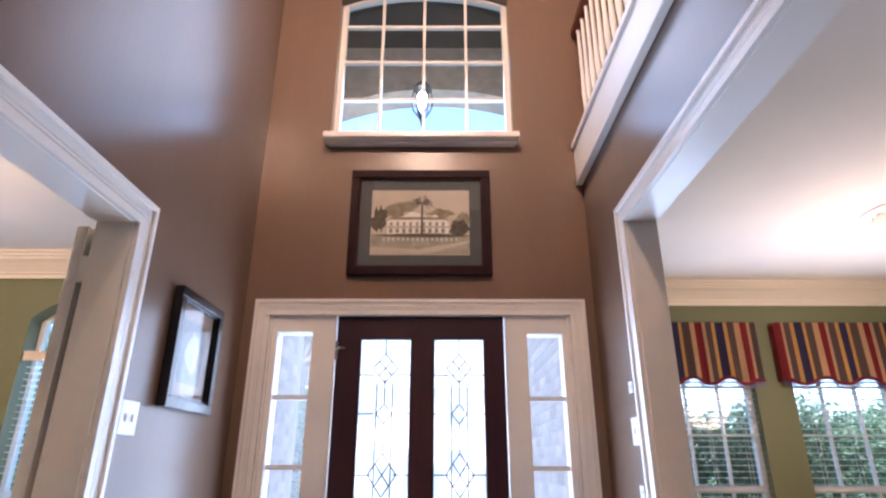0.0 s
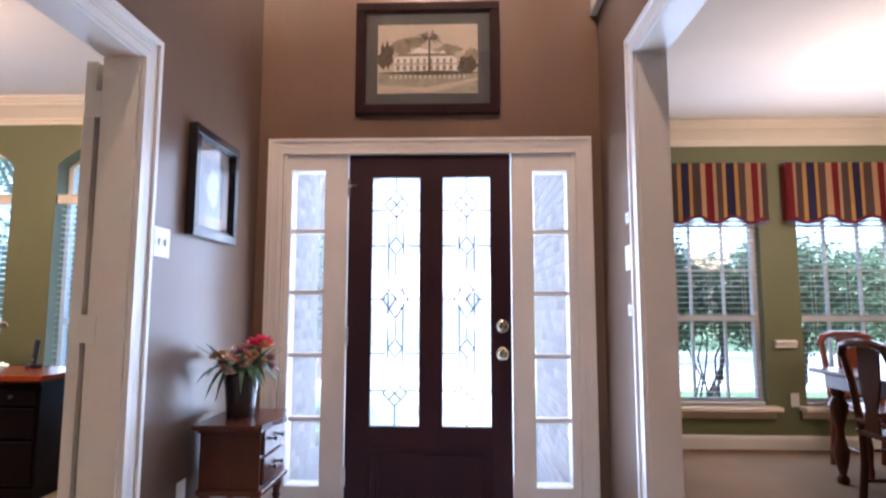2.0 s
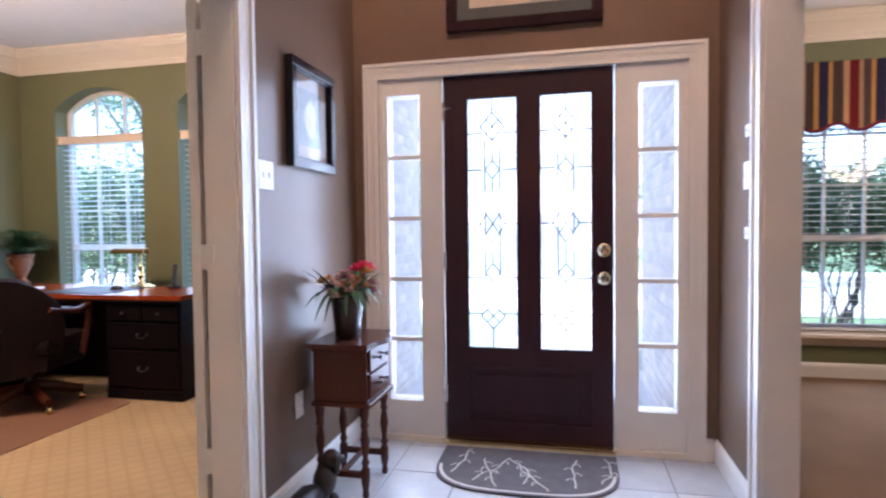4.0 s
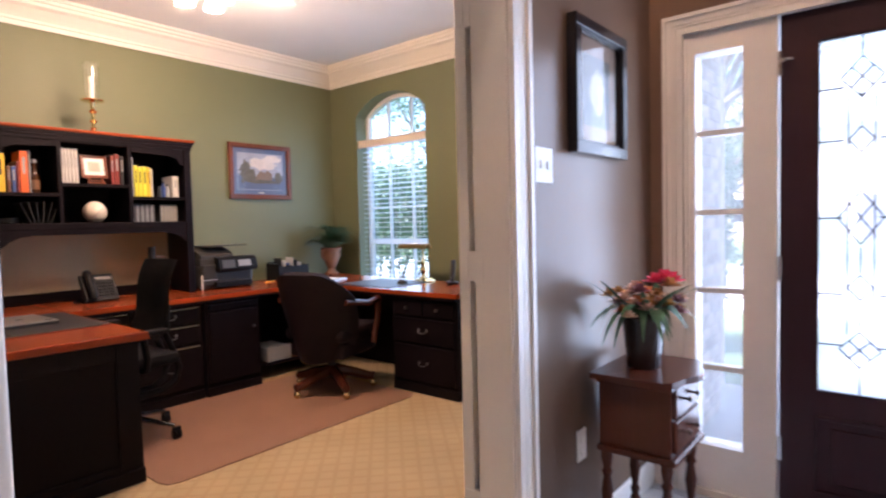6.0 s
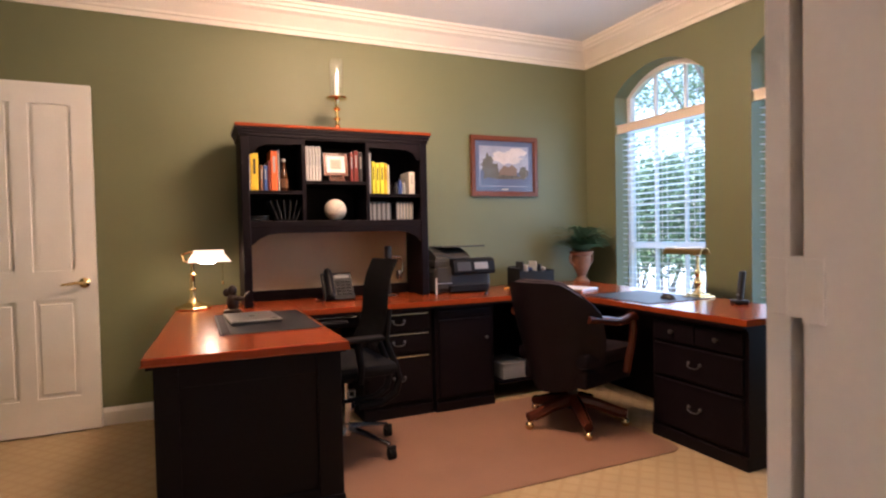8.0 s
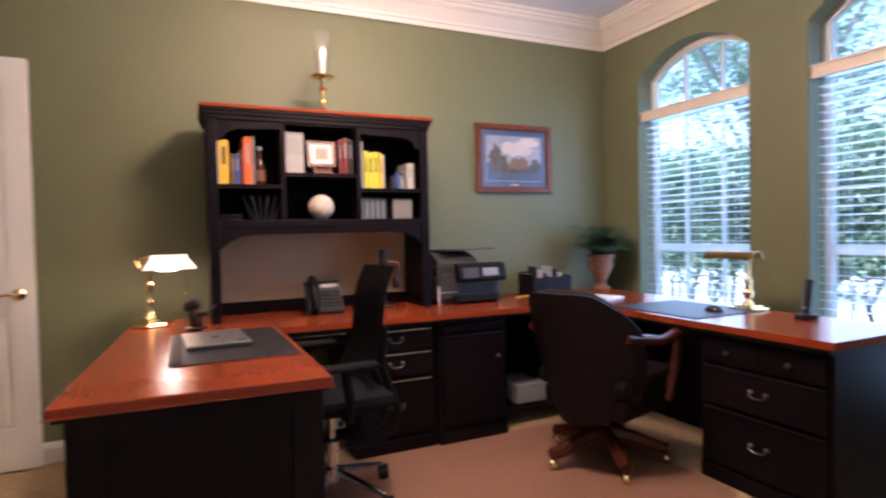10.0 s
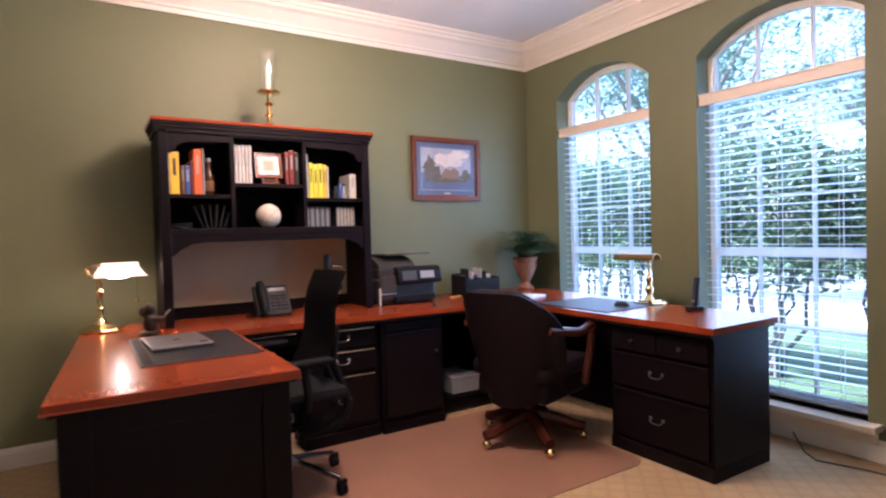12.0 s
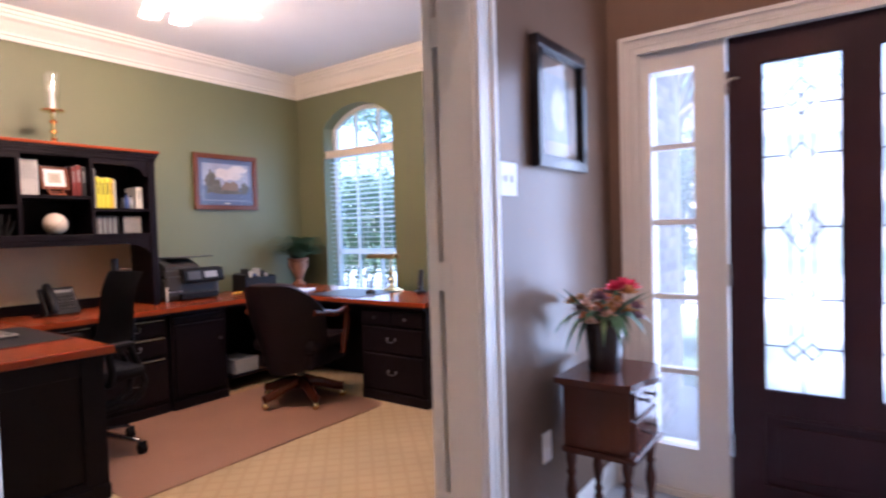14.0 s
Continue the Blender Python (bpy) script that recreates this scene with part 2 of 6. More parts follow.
# ---- builders ----
def part(name, bm, mat, parent=None, label="", kind="", smooth=False):
    """Links a bmesh as one mesh object under a thing or under a part."""
    bmesh.ops.recalc_face_normals(bm, faces=bm.faces)
    me = bpy.data.meshes.new(name)
    bm.to_mesh(me)
    bm.free()
    me.materials.append(mat)
    if smooth:
        for p in me.polygons:
            p.use_smooth = True
        me.set_sharp_from_angle(angle=radians(40))
    ob = new(name, me)
    if parent is not None:
        ob.parent = parent
    return tagged(ob, label, kind=kind)


def thing(name, label, category, m=None, group="", kind=""):
    ob = new(name)
    ob.empty_display_size = 0.1
    if m is not None:
        ob.matrix_world = m
    return tagged(ob, label, category, group, kind)


def B(*boxes, bevel=0.0):
    """A bmesh of boxes (x0, x1, y0, y1, z0, z1)."""
    bm = bmesh.new()
    for b in boxes:
        add_box(bm, b, bevel)
    return bm


def add_box(bm, b, bevel=0.0):
    x0, x1, y0, y1, z0, z1 = b
    v = bmesh.ops.create_cube(bm, size=1.0)["verts"]
    bmesh.ops.scale(bm, vec=(x1 - x0, y1 - y0, z1 - z0), verts=v)
    bmesh.ops.translate(bm, vec=((x0 + x1) / 2, (y0 + y1) / 2, (z0 + z1) / 2), verts=v)
    if bevel:
        e = list({e for q in v for e in q.link_edges})
        bmesh.ops.bevel(bm, geom=e, offset=bevel, segments=2, profile=0.5, affect="EDGES", clamp_overlap=True)


def add_prism(bm, pts, axis, a, b):
    """A polygon drawn in the other two axes, drawn out along axis from a to b."""
    def at(p, q):
        return {"x": (q, p[0], p[1]), "y": (p[0], q, p[1]), "z": (p[0], p[1], q)}[axis]
    lo, hi = [bm.verts.new(at(p, a)) for p in pts], [bm.verts.new(at(p, b)) for p in pts]
    caps = [bm.faces.new(lo), bm.faces.new(hi)]
    for i in range(len(pts)):
        j = (i + 1) % len(pts)
        bm.faces.new((lo[i], lo[j], hi[j], hi[i]))
    bm.normal_update()
    bmesh.ops.triangulate(bm, faces=caps, ngon_method="EAR_CLIP")


def prism(pts, axis, a, b):
    bm = bmesh.new()
    add_prism(bm, pts, axis, a, b)
    return bm


def add_lathe(bm, profile, at=(0, 0, 0), n=24, axis="z"):
    """Turns a profile of (radius, height) round an upright or level axis."""
    rings = []
    for r, z in profile:
        ring = []
        for i in range(n):
            c, s = r * math.cos(2 * math.pi * i / n), r * math.sin(2 * math.pi * i / n)
            p = {"z": (c, s, z), "x": (z, c, s), "y": (c, z, s)}[axis]
            ring.append(bm.verts.new((at[0] + p[0], at[1] + p[1], at[2] + p[2])))
        rings.append(ring)
    for a, b in zip(rings, rings[1:]):
        for i in range(n):
            bm.faces.new((a[i], a[(i + 1) % n], b[(i + 1) % n], b[i]))
    bm.faces.new(rings[0]), bm.faces.new(rings[-1])


def lathe(profile, at=(0, 0, 0), n=24, axis="z"):
    bm = bmesh.new()
    add_lathe(bm, profile, at, n, axis)
    return bm


def add_tube(bm, pts, radius, n=8, taper=None):
    pts = [Vector(p) for p in pts]
    rings = []
    for i, p in enumerate(pts):
        d = (pts[min(i + 1, len(pts) - 1)] - pts[max(i - 1, 0)]).normalized()
        u = d.orthogonal().normalized() if not rings else (uo - d * uo.dot(d)).normalized()
        uo, w = u, d.cross(u)
        r = radius if taper is None else radius + (taper - radius) * i / (len(pts) - 1)
        rings.append([bm.verts.new(p + r * (math.cos(2 * math.pi * k / n) * u + math.sin(2 * math.pi * k / n) * w)) for k in range(n)])
    for a, b in zip(rings, rings[1:]):
        for i in range(n):
            bm.faces.new((a[i], a[(i + 1) % n], b[(i + 1) % n], b[i]))
    bm.faces.new(rings[0]), bm.faces.new(rings[-1])


def tube(pts, radius, n=8, taper=None):
    bm = bmesh.new()
    add_tube(bm, pts, radius, n, taper)
    return bm


def arch(x0, x1, spring, rise, n=16):
    """Points of a flat arch from x0 to x1."""
    w = (x1 - x0) / 2
    rad = (w * w + rise * rise) / (2 * rise)
    cx, cz = (x0 + x1) / 2, spring + rise - rad
    a = math.asin(w / rad)
    return [(cx + rad * math.sin(-a + 2 * a * i / n), cz + rad * math.cos(-a + 2 * a * i / n)) for i in range(n + 1)]


def wall_y(name, label, mat, y0, y1, x0, x1, z0, z1, holes):
    """A wall along x; each hole is (x0, x1, sill, spring, rise)."""
    bm = bmesh.new()
    x = x0
    for a, b, sill, spring, rise in sorted(holes):
        if a > x:
            add_box(bm, (x, a, y0, y1, z0, z1))
        if sill > z0:
            add_box(bm, (a, b, y0, y1, z0, sill))
        if rise:
            add_prism(bm, arch(a, b, spring, rise) + [(b, z1), (a, z1)], "y", y0, y1)
        elif spring < z1:
            add_box(bm, (a, b, y0, y1, spring, z1))
        x = b
    if x < x1:
        add_box(bm, (x, x1, y0, y1, z0, z1))
    return tagged(part(name, bm, mat), label, "wall", kind="structure")


def wall_x(name, label, mat, x0, x1, y0, y1, z0, z1, holes=()):
    bm = bmesh.new()
    y = y0
    for a, b, sill, head in sorted(holes):
        if a > y:
            add_box(bm, (x0, x1, y, a, z0, z1))
        if sill > z0:
            add_box(bm, (x0, x1, a, b, z0, sill))
        if head < z1:
            add_box(bm, (x0, x1, a, b, head, z1))
        y = b
    if y < y1:
        add_box(bm, (x0, x1, y, y1, z0, z1))
    return tagged(part(name, bm, mat), label, "wall", kind="structure")


def structure(name, bm, mat, label, category, parent=None, smooth=False):
    return tagged(part(name, bm, mat, parent, smooth=smooth), label, category, kind="structure")


# ---- the large structure ----
CZ, DZ, FZ = 2.88, 2.825, 5.40
structure("floor_office", B((-4.65, -0.735, -0.5, 4.60, -0.15, 0)), CARPET, "tan cut-pile carpet with a small diamond lattice", "carpet floor")
structure("floor_dining", B((1.33, 5.2, -2.6, 5.20, -0.15, 0)), DCARPET, "brown cut-pile carpet in the dining room", "carpet floor")
foyer_floor = structure("floor_foyer", B((-0.735, 1.33, -2.6, 3.45, -0.15, -0.004)), GROUT, "glossy pale floor tiles with thin grey joints", "tile floor")
structure("ceiling_office", B((-4.65, -0.80, -0.5, 4.75, CZ, CZ + 0.12)), CEIL, "off-white matt painted ceiling", "ceiling")
structure("ceiling_dining", B((1.39, 5.2, -2.6, 5.35, DZ, CZ + 0.12)), CEIL, "off-white matt painted ceiling", "ceiling")
structure("ceiling_foyer", B((-0.8, 3.9, -2.6, 3.45, FZ, FZ + 0.12)), CEIL, "high off-white painted ceiling of the foyer", "ceiling")

W1, W2 = (-4.11, -3.18), (-2.81, -1.86)
wall_y("wall_office_windows", "sage green painted wall with two arched windows", GREEN, 4.60, 4.80, -4.65, -0.735, -0.15, 3.0,
       [(*W1, 0.20, 2.34, 0.19), (*W2, 0.20, 2.35, 0.19)])
wall_x("wall_office_far", "sage green painted wall behind the hutch", GREEN, -4.65, -4.50, -0.5, 4.60, -0.15, 3.0)
wall_y("wall_office_back", "sage green painted wall with a doorway", GREEN, -0.5, -0.35, -4.50, -0.80, 0, 3.0, [])
wall_x("wall_office_inner", "sage green painted wall beside the double doorway", GREEN, -0.80, -0.735, -0.35, 4.60, 0, 3.0, [(0.735, 2.155, 0, 2.165)])
wall_x("wall_foyer_office_side", "glossy taupe brown wall with a cased double doorway", BROWN, -0.735, -0.67, -2.6, 3.30, 0, FZ, [(0.78, 2.10, 0, 2.13)])
wall_x("wall_foyer_dining_side", "taupe brown wall with a wide cased opening", BROWN, 1.27, 1.33, -2.6, 3.30, 0, 3.0, [(-0.4, 2.62, 0, 2.335)])
wall_x("wall_dining_inner", "sage green wall beside the wide opening", GREEN, 1.33, 1.39, -2.6, 5.20, 0, CZ, [(-0.4, 2.62, 0, 2.335)])
bm = bmesh.new()
for b in ((-0.735, -0.56, 3.30, 3.45, 0, 3.175), (1.17, 1.39, 3.30, 3.45, 0, 3.175), (-0.56, 1.17, 3.30, 3.45, 2.10, 3.175),
          (-0.735, -0.272, 3.30, 3.45, 3.175, FZ), (0.868, 3.9, 3.30, 3.45, 3.175, FZ)):
    add_box(bm, b)
add_prism(bm, arch(-0.272, 0.868, 4.30, 0.13) + [(0.868, FZ), (-0.272, FZ)], "y", 3.30, 3.45)
structure("wall_front", bm, BROWN, "taupe brown entrance wall with an arched upper window", "wall")
# Added out of view to shut the foyer; the place goes on here.
wall_y("wall_foyer_closure", "unseen taupe brown wall added to close the foyer", BROWN, -2.75, -2.6, -0.8, 5.2, -0.15, FZ, [])
wall_x("wall_upper_hall", "taupe brown wall of the upper hall", BROWN, 3.75, 3.9, -2.6, 3.30, 3.0, FZ)
wall_y("wall_dining_windows", "sage green painted wall with two windows", GREEN, 5.20, 5.36, 1.33, 5.2, -0.15, 3.0,
       [(2.24, 3.10, 0.36, 2.35, 0), (3.42, 4.30, 0.36, 2.35, 0)])
wall_x("wall_dining_far", "sage green painted wall closing the dining room", GREEN, 5.2, 5.35, -2.6, 5.36, -0.15, 3.0)
structure("floor_upper_hall", B((1.33, 3.9, -2.6, 3.30, 3.0, 3.1)), CARPET, "tan carpet of the upper hall", "carpet floor")

# white band, cap and balustrade of the upper hall
structure("trim_balcony", B((1.235, 1.268, -2.6, 3.30, 2.87, 3.10), (1.22, 1.40, -2.6, 3.298, 3.10, 3.135), (1.228, 1.268, -2.6, 3.298, 2.855, 2.872), bevel=0.004), WHITE,
          "white painted fascia board under the balcony rail", "trim")
rail = thing("balcony_railing", "white turned balusters under a reddish wooden handrail", "railing", pose(1.31, 0, 3.135) @ Matrix.Diagonal((1, 1, 0.945, 1)))
part("handrail", B((-0.032, 0.032, -2.58, 3.28, 0.86, 0.91), (-0.022, 0.022, -2.58, 3.28, 0.845, 0.86), bevel=0.01), CHAIRWOOD, rail, "reddish stained handrail")
bal = bmesh.new()
add_lathe(bal, [(0.016, 0), (0.016, 0.12), (0.02, 0.14), (0.012, 0.17), (0.018, 0.32), (0.013, 0.5), (0.011, 0.8), (0.013, 0.85)], n=10)
first = part("baluster", bal, WHITE, rail, smooth=True)
first.location = (0, 3.2, 0)
for i in range(1, 52):
    o = first.copy()
    scene.collection.objects.link(o)
    o.parent, o.location = rail, (0, 3.2 - 0.105 * i, 0)


def crown(name, along, a, b, wall, side, base):
    """A tall stepped crown moulding; side is +1 or -1 for the way it juts out."""
    prof = [(0, 0), (0.012, 0), (0.016, 0.03), (0.028, 0.034), (0.03, 0.05), (0.05, 0.075), (0.085, 0.115), (0.112, 0.132), (0.116, 0.15), (0.13, 0.155), (0.134, 0.175), (0.15, 0.18), (0.15, 0.199), (0, 0.199)]
    pts = [(wall + side * d, base + h) for d, h in prof]
    return structure(name, prism(pts, along, a, b), CREAM, "stepped cream crown moulding along the ceiling", "crown moulding")


crown("trim_crown", "x", -4.50, -0.80, 4.60, -1, 2.68)
crown("trim_crown", "y", -0.35, 4.60, -4.50, 1, 2.68)
crown("trim_crown", "y", -0.35, 4.60, -0.80, -1, 2.68)
crown("trim_crown", "x", 1.39, 5.2, 5.20, -1, DZ - 0.2)
crown("trim_crown", "y", -2.6, 5.2, 1.39, 1, DZ - 0.2)


def baseboard(along, a, b, wall, side, top=0.115):
    pts = [(wall, 0), (wall + side * 0.016, 0), (wall + side * 0.016, top - 0.03), (wall + side * 0.011, top - 0.012), (wall + side * 0.005, top), (wall, top)]
    structure("baseboard", prism(pts, along, a, b), WHITE, "white painted baseboard along the wall", "baseboard")


baseboard("y", 2.205, 3.30, -0.67, 1)
baseboard("x", -0.654, -0.608, 3.30, -1)
baseboard("x", 1.214, 1.254, 3.30, -1)
baseboard("y", 2.712, 3.30, 1.27, -1)
baseboard("x", -4.50, -0.80, 4.60, -1)
baseboard("y", -0.35, 4.584, -4.50, 1)
baseboard("y", 2.85, 4.584, -0.80, -1)
baseboard("x", 1.39, 5.2, 5.20, -1)


def casing(name, along, wall, side, a, b, top, width=0.1, legs=(True, True)):
    """Fluted casing round an opening from a to b, with mitre-like head."""
    steps = [(0.0, 0.30, 0.020), (0.30, 0.36, 0.011), (0.36, 0.46, 0.018), (0.46, 0.52, 0.011), (0.52, 0.80, 0.016), (0.80, 1.0, 0.026)]
    bm = bmesh.new()
    for f0, f1, d in steps:
        lo, hi = sorted((wall, wall + side * d))
        i0, i1 = f0 * width, f1 * width
        boxes = [(a - i1, b + i1, top + i0, top + i1)]
        if legs[0]:
            boxes.append((a - i1, a - i0, 0, top + i0))
        if legs[1]:
            boxes.append((b + i0, b + i1, 0, top + i0))
        for p, q, z0, z1 in boxes:
            add_box(bm, (lo, hi, p, q, z0, z1) if along == "y" else (p, q, lo, hi, z0, z1))
    return structure(name, bm, WHITE, "white fluted door casing", "trim")


casing("trim_office_doorway", "y", -0.67, 1, 0.832, 2.10, 2.088)
structure("trim_office_jamb", B((-0.802, -0.668, 2.088, 2.158, 0, 2.085), (-0.802, -0.668, 0.732, 0.842, 0, 2.085), (-0.802, -0.668, 0.732, 2.158, 2.085, 2.17), bevel=0.003), WHITE,
          "white painted door jamb of the double doorway", "trim")
structure("trim_hinge_plate", B((-0.801, -0.767, 2.0842, 2.0884, 1.055, 1.155), (-0.801, -0.767, 0.8416, 0.8458, 1.055, 1.155), bevel=0.001), WHITE, "painted hinge plates screwed to the jambs", "hinge")
casing("trim_dining_opening", "y", 1.27, -1, -0.4, 2.615, 2.322, 0.095)
structure("trim_dining_jamb", B((1.268, 1.40, 2.605, 2.625, 0, 2.318), (1.268, 1.40, -0.405, 2.625, 2.318, 2.34), (1.268, 1.40, -0.405, -0.39, 0, 2.33)), WHITE,
          "white painted jamb of the wide opening", "trim")
casing("trim_entrance", "x", 3.30, -1, -0.52, 1.126, 2.052, 0.087)


def door_leaf(label, m, width, height, handle_side, arched=True, category="door", hinges=()):
    """A white panelled door leaf: x is its width, its front faces -y."""
    d = thing("door", label, category, m)
    part("leaf", B((0, width, 0.012, 0.05, 0, height), bevel=0.002), WHITE, d)
    st, mid = 0.11, 0.92
    zs = [(0.22, mid - 0.09, False), (mid + 0.09, height - 0.13, arched)]
    cols = [(st, width - st)] if width < 0.7 else [(st, width / 2 - 0.045), (width / 2 + 0.045, width - st)]
    bm = B((0, st, 0, 0.012, 0, height), (width - st, width, 0, 0.012, 0, height), (st, width - st, 0, 0.012, 0, 0.22), (st, width - st, 0, 0.012, mid - 0.09, mid + 0.09), (st, width - st, 0, 0.012, height - 0.13, height))
    if len(cols) == 2:
        add_box(bm, (width / 2 - 0.045, width / 2 + 0.045, 0, 0.012, 0.22, mid - 0.09))
        add_box(bm, (width / 2 - 0.045, width / 2 + 0.045, 0, 0.012, mid + 0.09, height - 0.13))
    part("frame", bm, WHITE, d)
    for x0, x1 in cols:
        for z0, z1, ar in zs:
            a, b = x0 + 0.025, x1 - 0.025
            if ar:
                out = x0 < width / 2 - 0.1 and len(cols) == 2
                top = [(b, z1 - (0.02 if out else 0.1)), ((a + b) / 2, z1 - 0.05), (a, z1 - (0.1 if out else 0.02))]
                if len(cols) == 1:
                    top = arch(a, b, z1 - 0.09, 0.06, 10)[::-1]
                pts = [(a, z0 + 0.025), (b, z0 + 0.025)] + top
                part("panel", prism(pts, "y", 0.003, 0.013), WHITE, d)
            else:
                part("panel", B((a, b, 0.003, 0.013, z0 + 0.025, z1 - 0.025), bevel=0.004), WHITE, d)
    if handle_side:
        hx = width - 0.065 if handle_side > 0 else 0.065
        h = part("handle", lathe([(0.03, 0.0), (0.032, -0.006), (0.02, -0.016), (0.011, -0.02), (0.011, -0.05)], (hx, 0, 0.93), 20, "y"), BRASS, d, "brass lever handle", smooth=True)
        part("lever", tube([(hx, -0.05, 0.93), (hx - handle_side * 0.04, -0.054, 0.933), (hx - handle_side * 0.12, -0.05, 0.925)], 0.009, 10, 0.007), BRASS, h, smooth=True)
    for z in hinges:
        part("hinge", B((-0.004, 0, 0.004, 0.04, z - 0.045, z + 0.045), (-0.003, 0.012, -0.028, 0.004, z - 0.048, z + 0.048), bevel=0.001), WHITE, d, "painted-over hinge")
    return d


door_leaf("open white panelled door folded back against the office wall", pose(-0.824, 2.090, 0.01, 0, 0, 93) @ Matrix.Diagonal((1, 0.8, 1, 1)), 0.645, 2.06, 1, hinges=(0.32, 1.10, 1.90))
door_leaf("open white panelled door folded back against the office wall", pose(-0.824, 0.838, 0.01, 0, 0, 90) @ Matrix.Translation((-0.645, 0, 0)), 0.645, 2.06, -1)
door_leaf("open white panelled door with a brass lever handle", pose(-4.42, -0.08, 0.012, 0, 0, 90), 0.76, 2.17, 1)

# ---- entrance door and sidelights ----
entry = thing("entrance_frame", "white door frame with five-paned sidelights on both sides", "door frame", kind="structure")
part("frame", B((-0.56, -0.475, 3.305, 3.41, 0, 2.10), (-0.283, -0.155, 3.305, 3.41, 0, 2.10), (-0.475, -0.283, 3.305, 3.41, 0, 0.228), (-0.475, -0.283, 3.305, 3.41, 1.962, 2.10),
                (0.769, 0.887, 3.305, 3.41, 0, 2.10), (1.08, 1.17, 3.305, 3.41, 0, 2.10), (0.887, 1.08, 3.305, 3.41, 0, 0.232), (0.887, 1.08, 3.305, 3.41, 1.952, 2.10),
                (-0.155, 0.769, 3.305, 3.41, 2.055, 2.10)), WHITE, entry)
part("stop_bead", B((-0.516, -0.506, 3.295, 3.306, 0, 2.05), (1.112, 1.122, 3.295, 3.306, 0, 2.05), (-0.168, -0.158, 3.297, 3.306, 0.0, 2.06), (0.772, 0.782, 3.297, 3.306, 0.0, 2.06)), WHITE, entry)
part("threshold", B((-0.155, 0.769, 3.27, 3.42, -0.003, 0.028), bevel=0.004), BRASS, entry, "worn brass threshold")
part("sill_strip", B((-0.56, -0.155, 3.286, 3.306, 0, 0.03), (0.769, 1.17, 3.286, 3.306, 0, 0.03)), CREAM, entry)
for x0, x1, z0, z1 in ((-0.475, -0.283, 0.228, 1.962), (0.887, 1.08, 0.232, 1.952)):
    step = (z1 - z0) / 5
    for i in range(5):
        part("pane", B((x0 + 0.002, x1 - 0.002, 3.352, 3.357, z0 + i * step + 0.004, z0 + (i + 1) * step - 0.004)), SIDEGLASS, entry).visible_shadow = False
        if i:
            part("glazing_bar", B((x0, x1, 3.33, 3.38, z0 + i * step - 0.012, z0 + i * step + 0.012), bevel=0.003), WHITE, entry)

door = thing("front_door", "dark mahogany front door with two leaded glass lights", "front door", pose(0, 3.312, 0.03))
L0, L1, G0, G1 = (-0.02, 0.26), (0.378, 0.655), 0.508, 1.896
part("leaf", B((-0.148, L0[0], 0, 0.045, 0, 2.02), (L0[1], L1[0], 0, 0.045, G0, G1), (L1[1], 0.762, 0, 0.045, 0, 2.02), (L0[0], L1[1], 0, 0.045, G1, 2.02), (L0[0], L1[1], 0.01, 0.045, 0, G0)), MAHOG, door)
part("bottom_rail", B((L0[0], L1[1], 0, 0.01, 0, 0.10), (L0[0], L1[1], 0, 0.01, 0.40, G0)), MAHOG, door)
part("bottom_panel", B((0.03, 0.605, 0.001, 0.012, 0.14, 0.365), bevel=0.005), MAHOG, door)
part("moulding", B((-0.02, 0.655, -0.006, 0.004, 0.395, 0.412), (-0.02, 0.655, -0.006, 0.004, 0.092, 0.104), bevel=0.003), MAHOG, door)
for a, b in (L0, L1):
    g = part("glass_light", B((a, b, 0.018, 0.024, G0, G1)), DOORGLASS, door, "bevelled leaded glass")
    g.visible_shadow = False
    bm = B((a, a + 0.006, 0.004, 0.018, G0, G1), (b - 0.006, b, 0.004, 0.018, G0, G1), (a, b, 0.004, 0.018, G0, G0 + 0.006), (a, b, 0.004, 0.018, G1 - 0.006, G1))
    part("bead", bm, MAHOG, door)
    cx, hgt = (a + b) / 2, G1 - G0
    bm = bmesh.new()

    def came(p, q, r=0.0034):
        add_tube(bm, [(cx + p[0], 0.016, G1 - p[1] * hgt), (cx + q[0], 0.016, G1 - q[1] * hgt)], r, 5)

    for s in (-1, 1):
        came((s * 0.042, 0.17), (s * 0.042, 0.83))
        for f in (0.14, 0.285, 0.50, 0.715, 0.86):
            came((s * 0.138, f), (s * 0.055, f))
    for f0, f1 in ((0, 0.06), (0.155, 0.245), (0.325, 0.42), (0.58, 0.655), (0.735, 0.82), (0.92, 1)):
        came((0, f0), (0, f1))
    for f, w, h, crossed in ((0.115, 0.066, 0.055, True), (0.285, 0.04, 0.036, False), (0.50, 0.072, 0.075, True), (0.695, 0.04, 0.036, False), (0.87, 0.066, 0.05, True)):
        ring = [(0, f - h), (w, f), (0, f + h), (-w, f)]
        for i in range(4):
            came(ring[i], ring[(i + 1) % 4], 0.0034)
        if crossed:
            came((-w / 2, f - h / 2), (w / 2, f + h / 2))
            came((w / 2, f - h / 2), (-w / 2, f + h / 2))
    part("lead_came", bm, LEAD, g, "thin dark lead strips in diamonds")
for z, lab in ((1.055, "pale brass deadbolt"), (0.905, "pale brass door knob")):
    k = part("lock_rose", lathe([(0.034, 0.0), (0.036, -0.006), (0.024, -0.014)], (0.712, 0, z), 20, "y"), NICKEL, door, lab, smooth=True)
    part("knob", lathe([(0.012, -0.012), (0.012, -0.03), (0.026, -0.036), (0.031, -0.05), (0.024, -0.062), (0.004, -0.066)], (0.712, 0, z), 20, "y"), NICKEL, k, smooth=True)
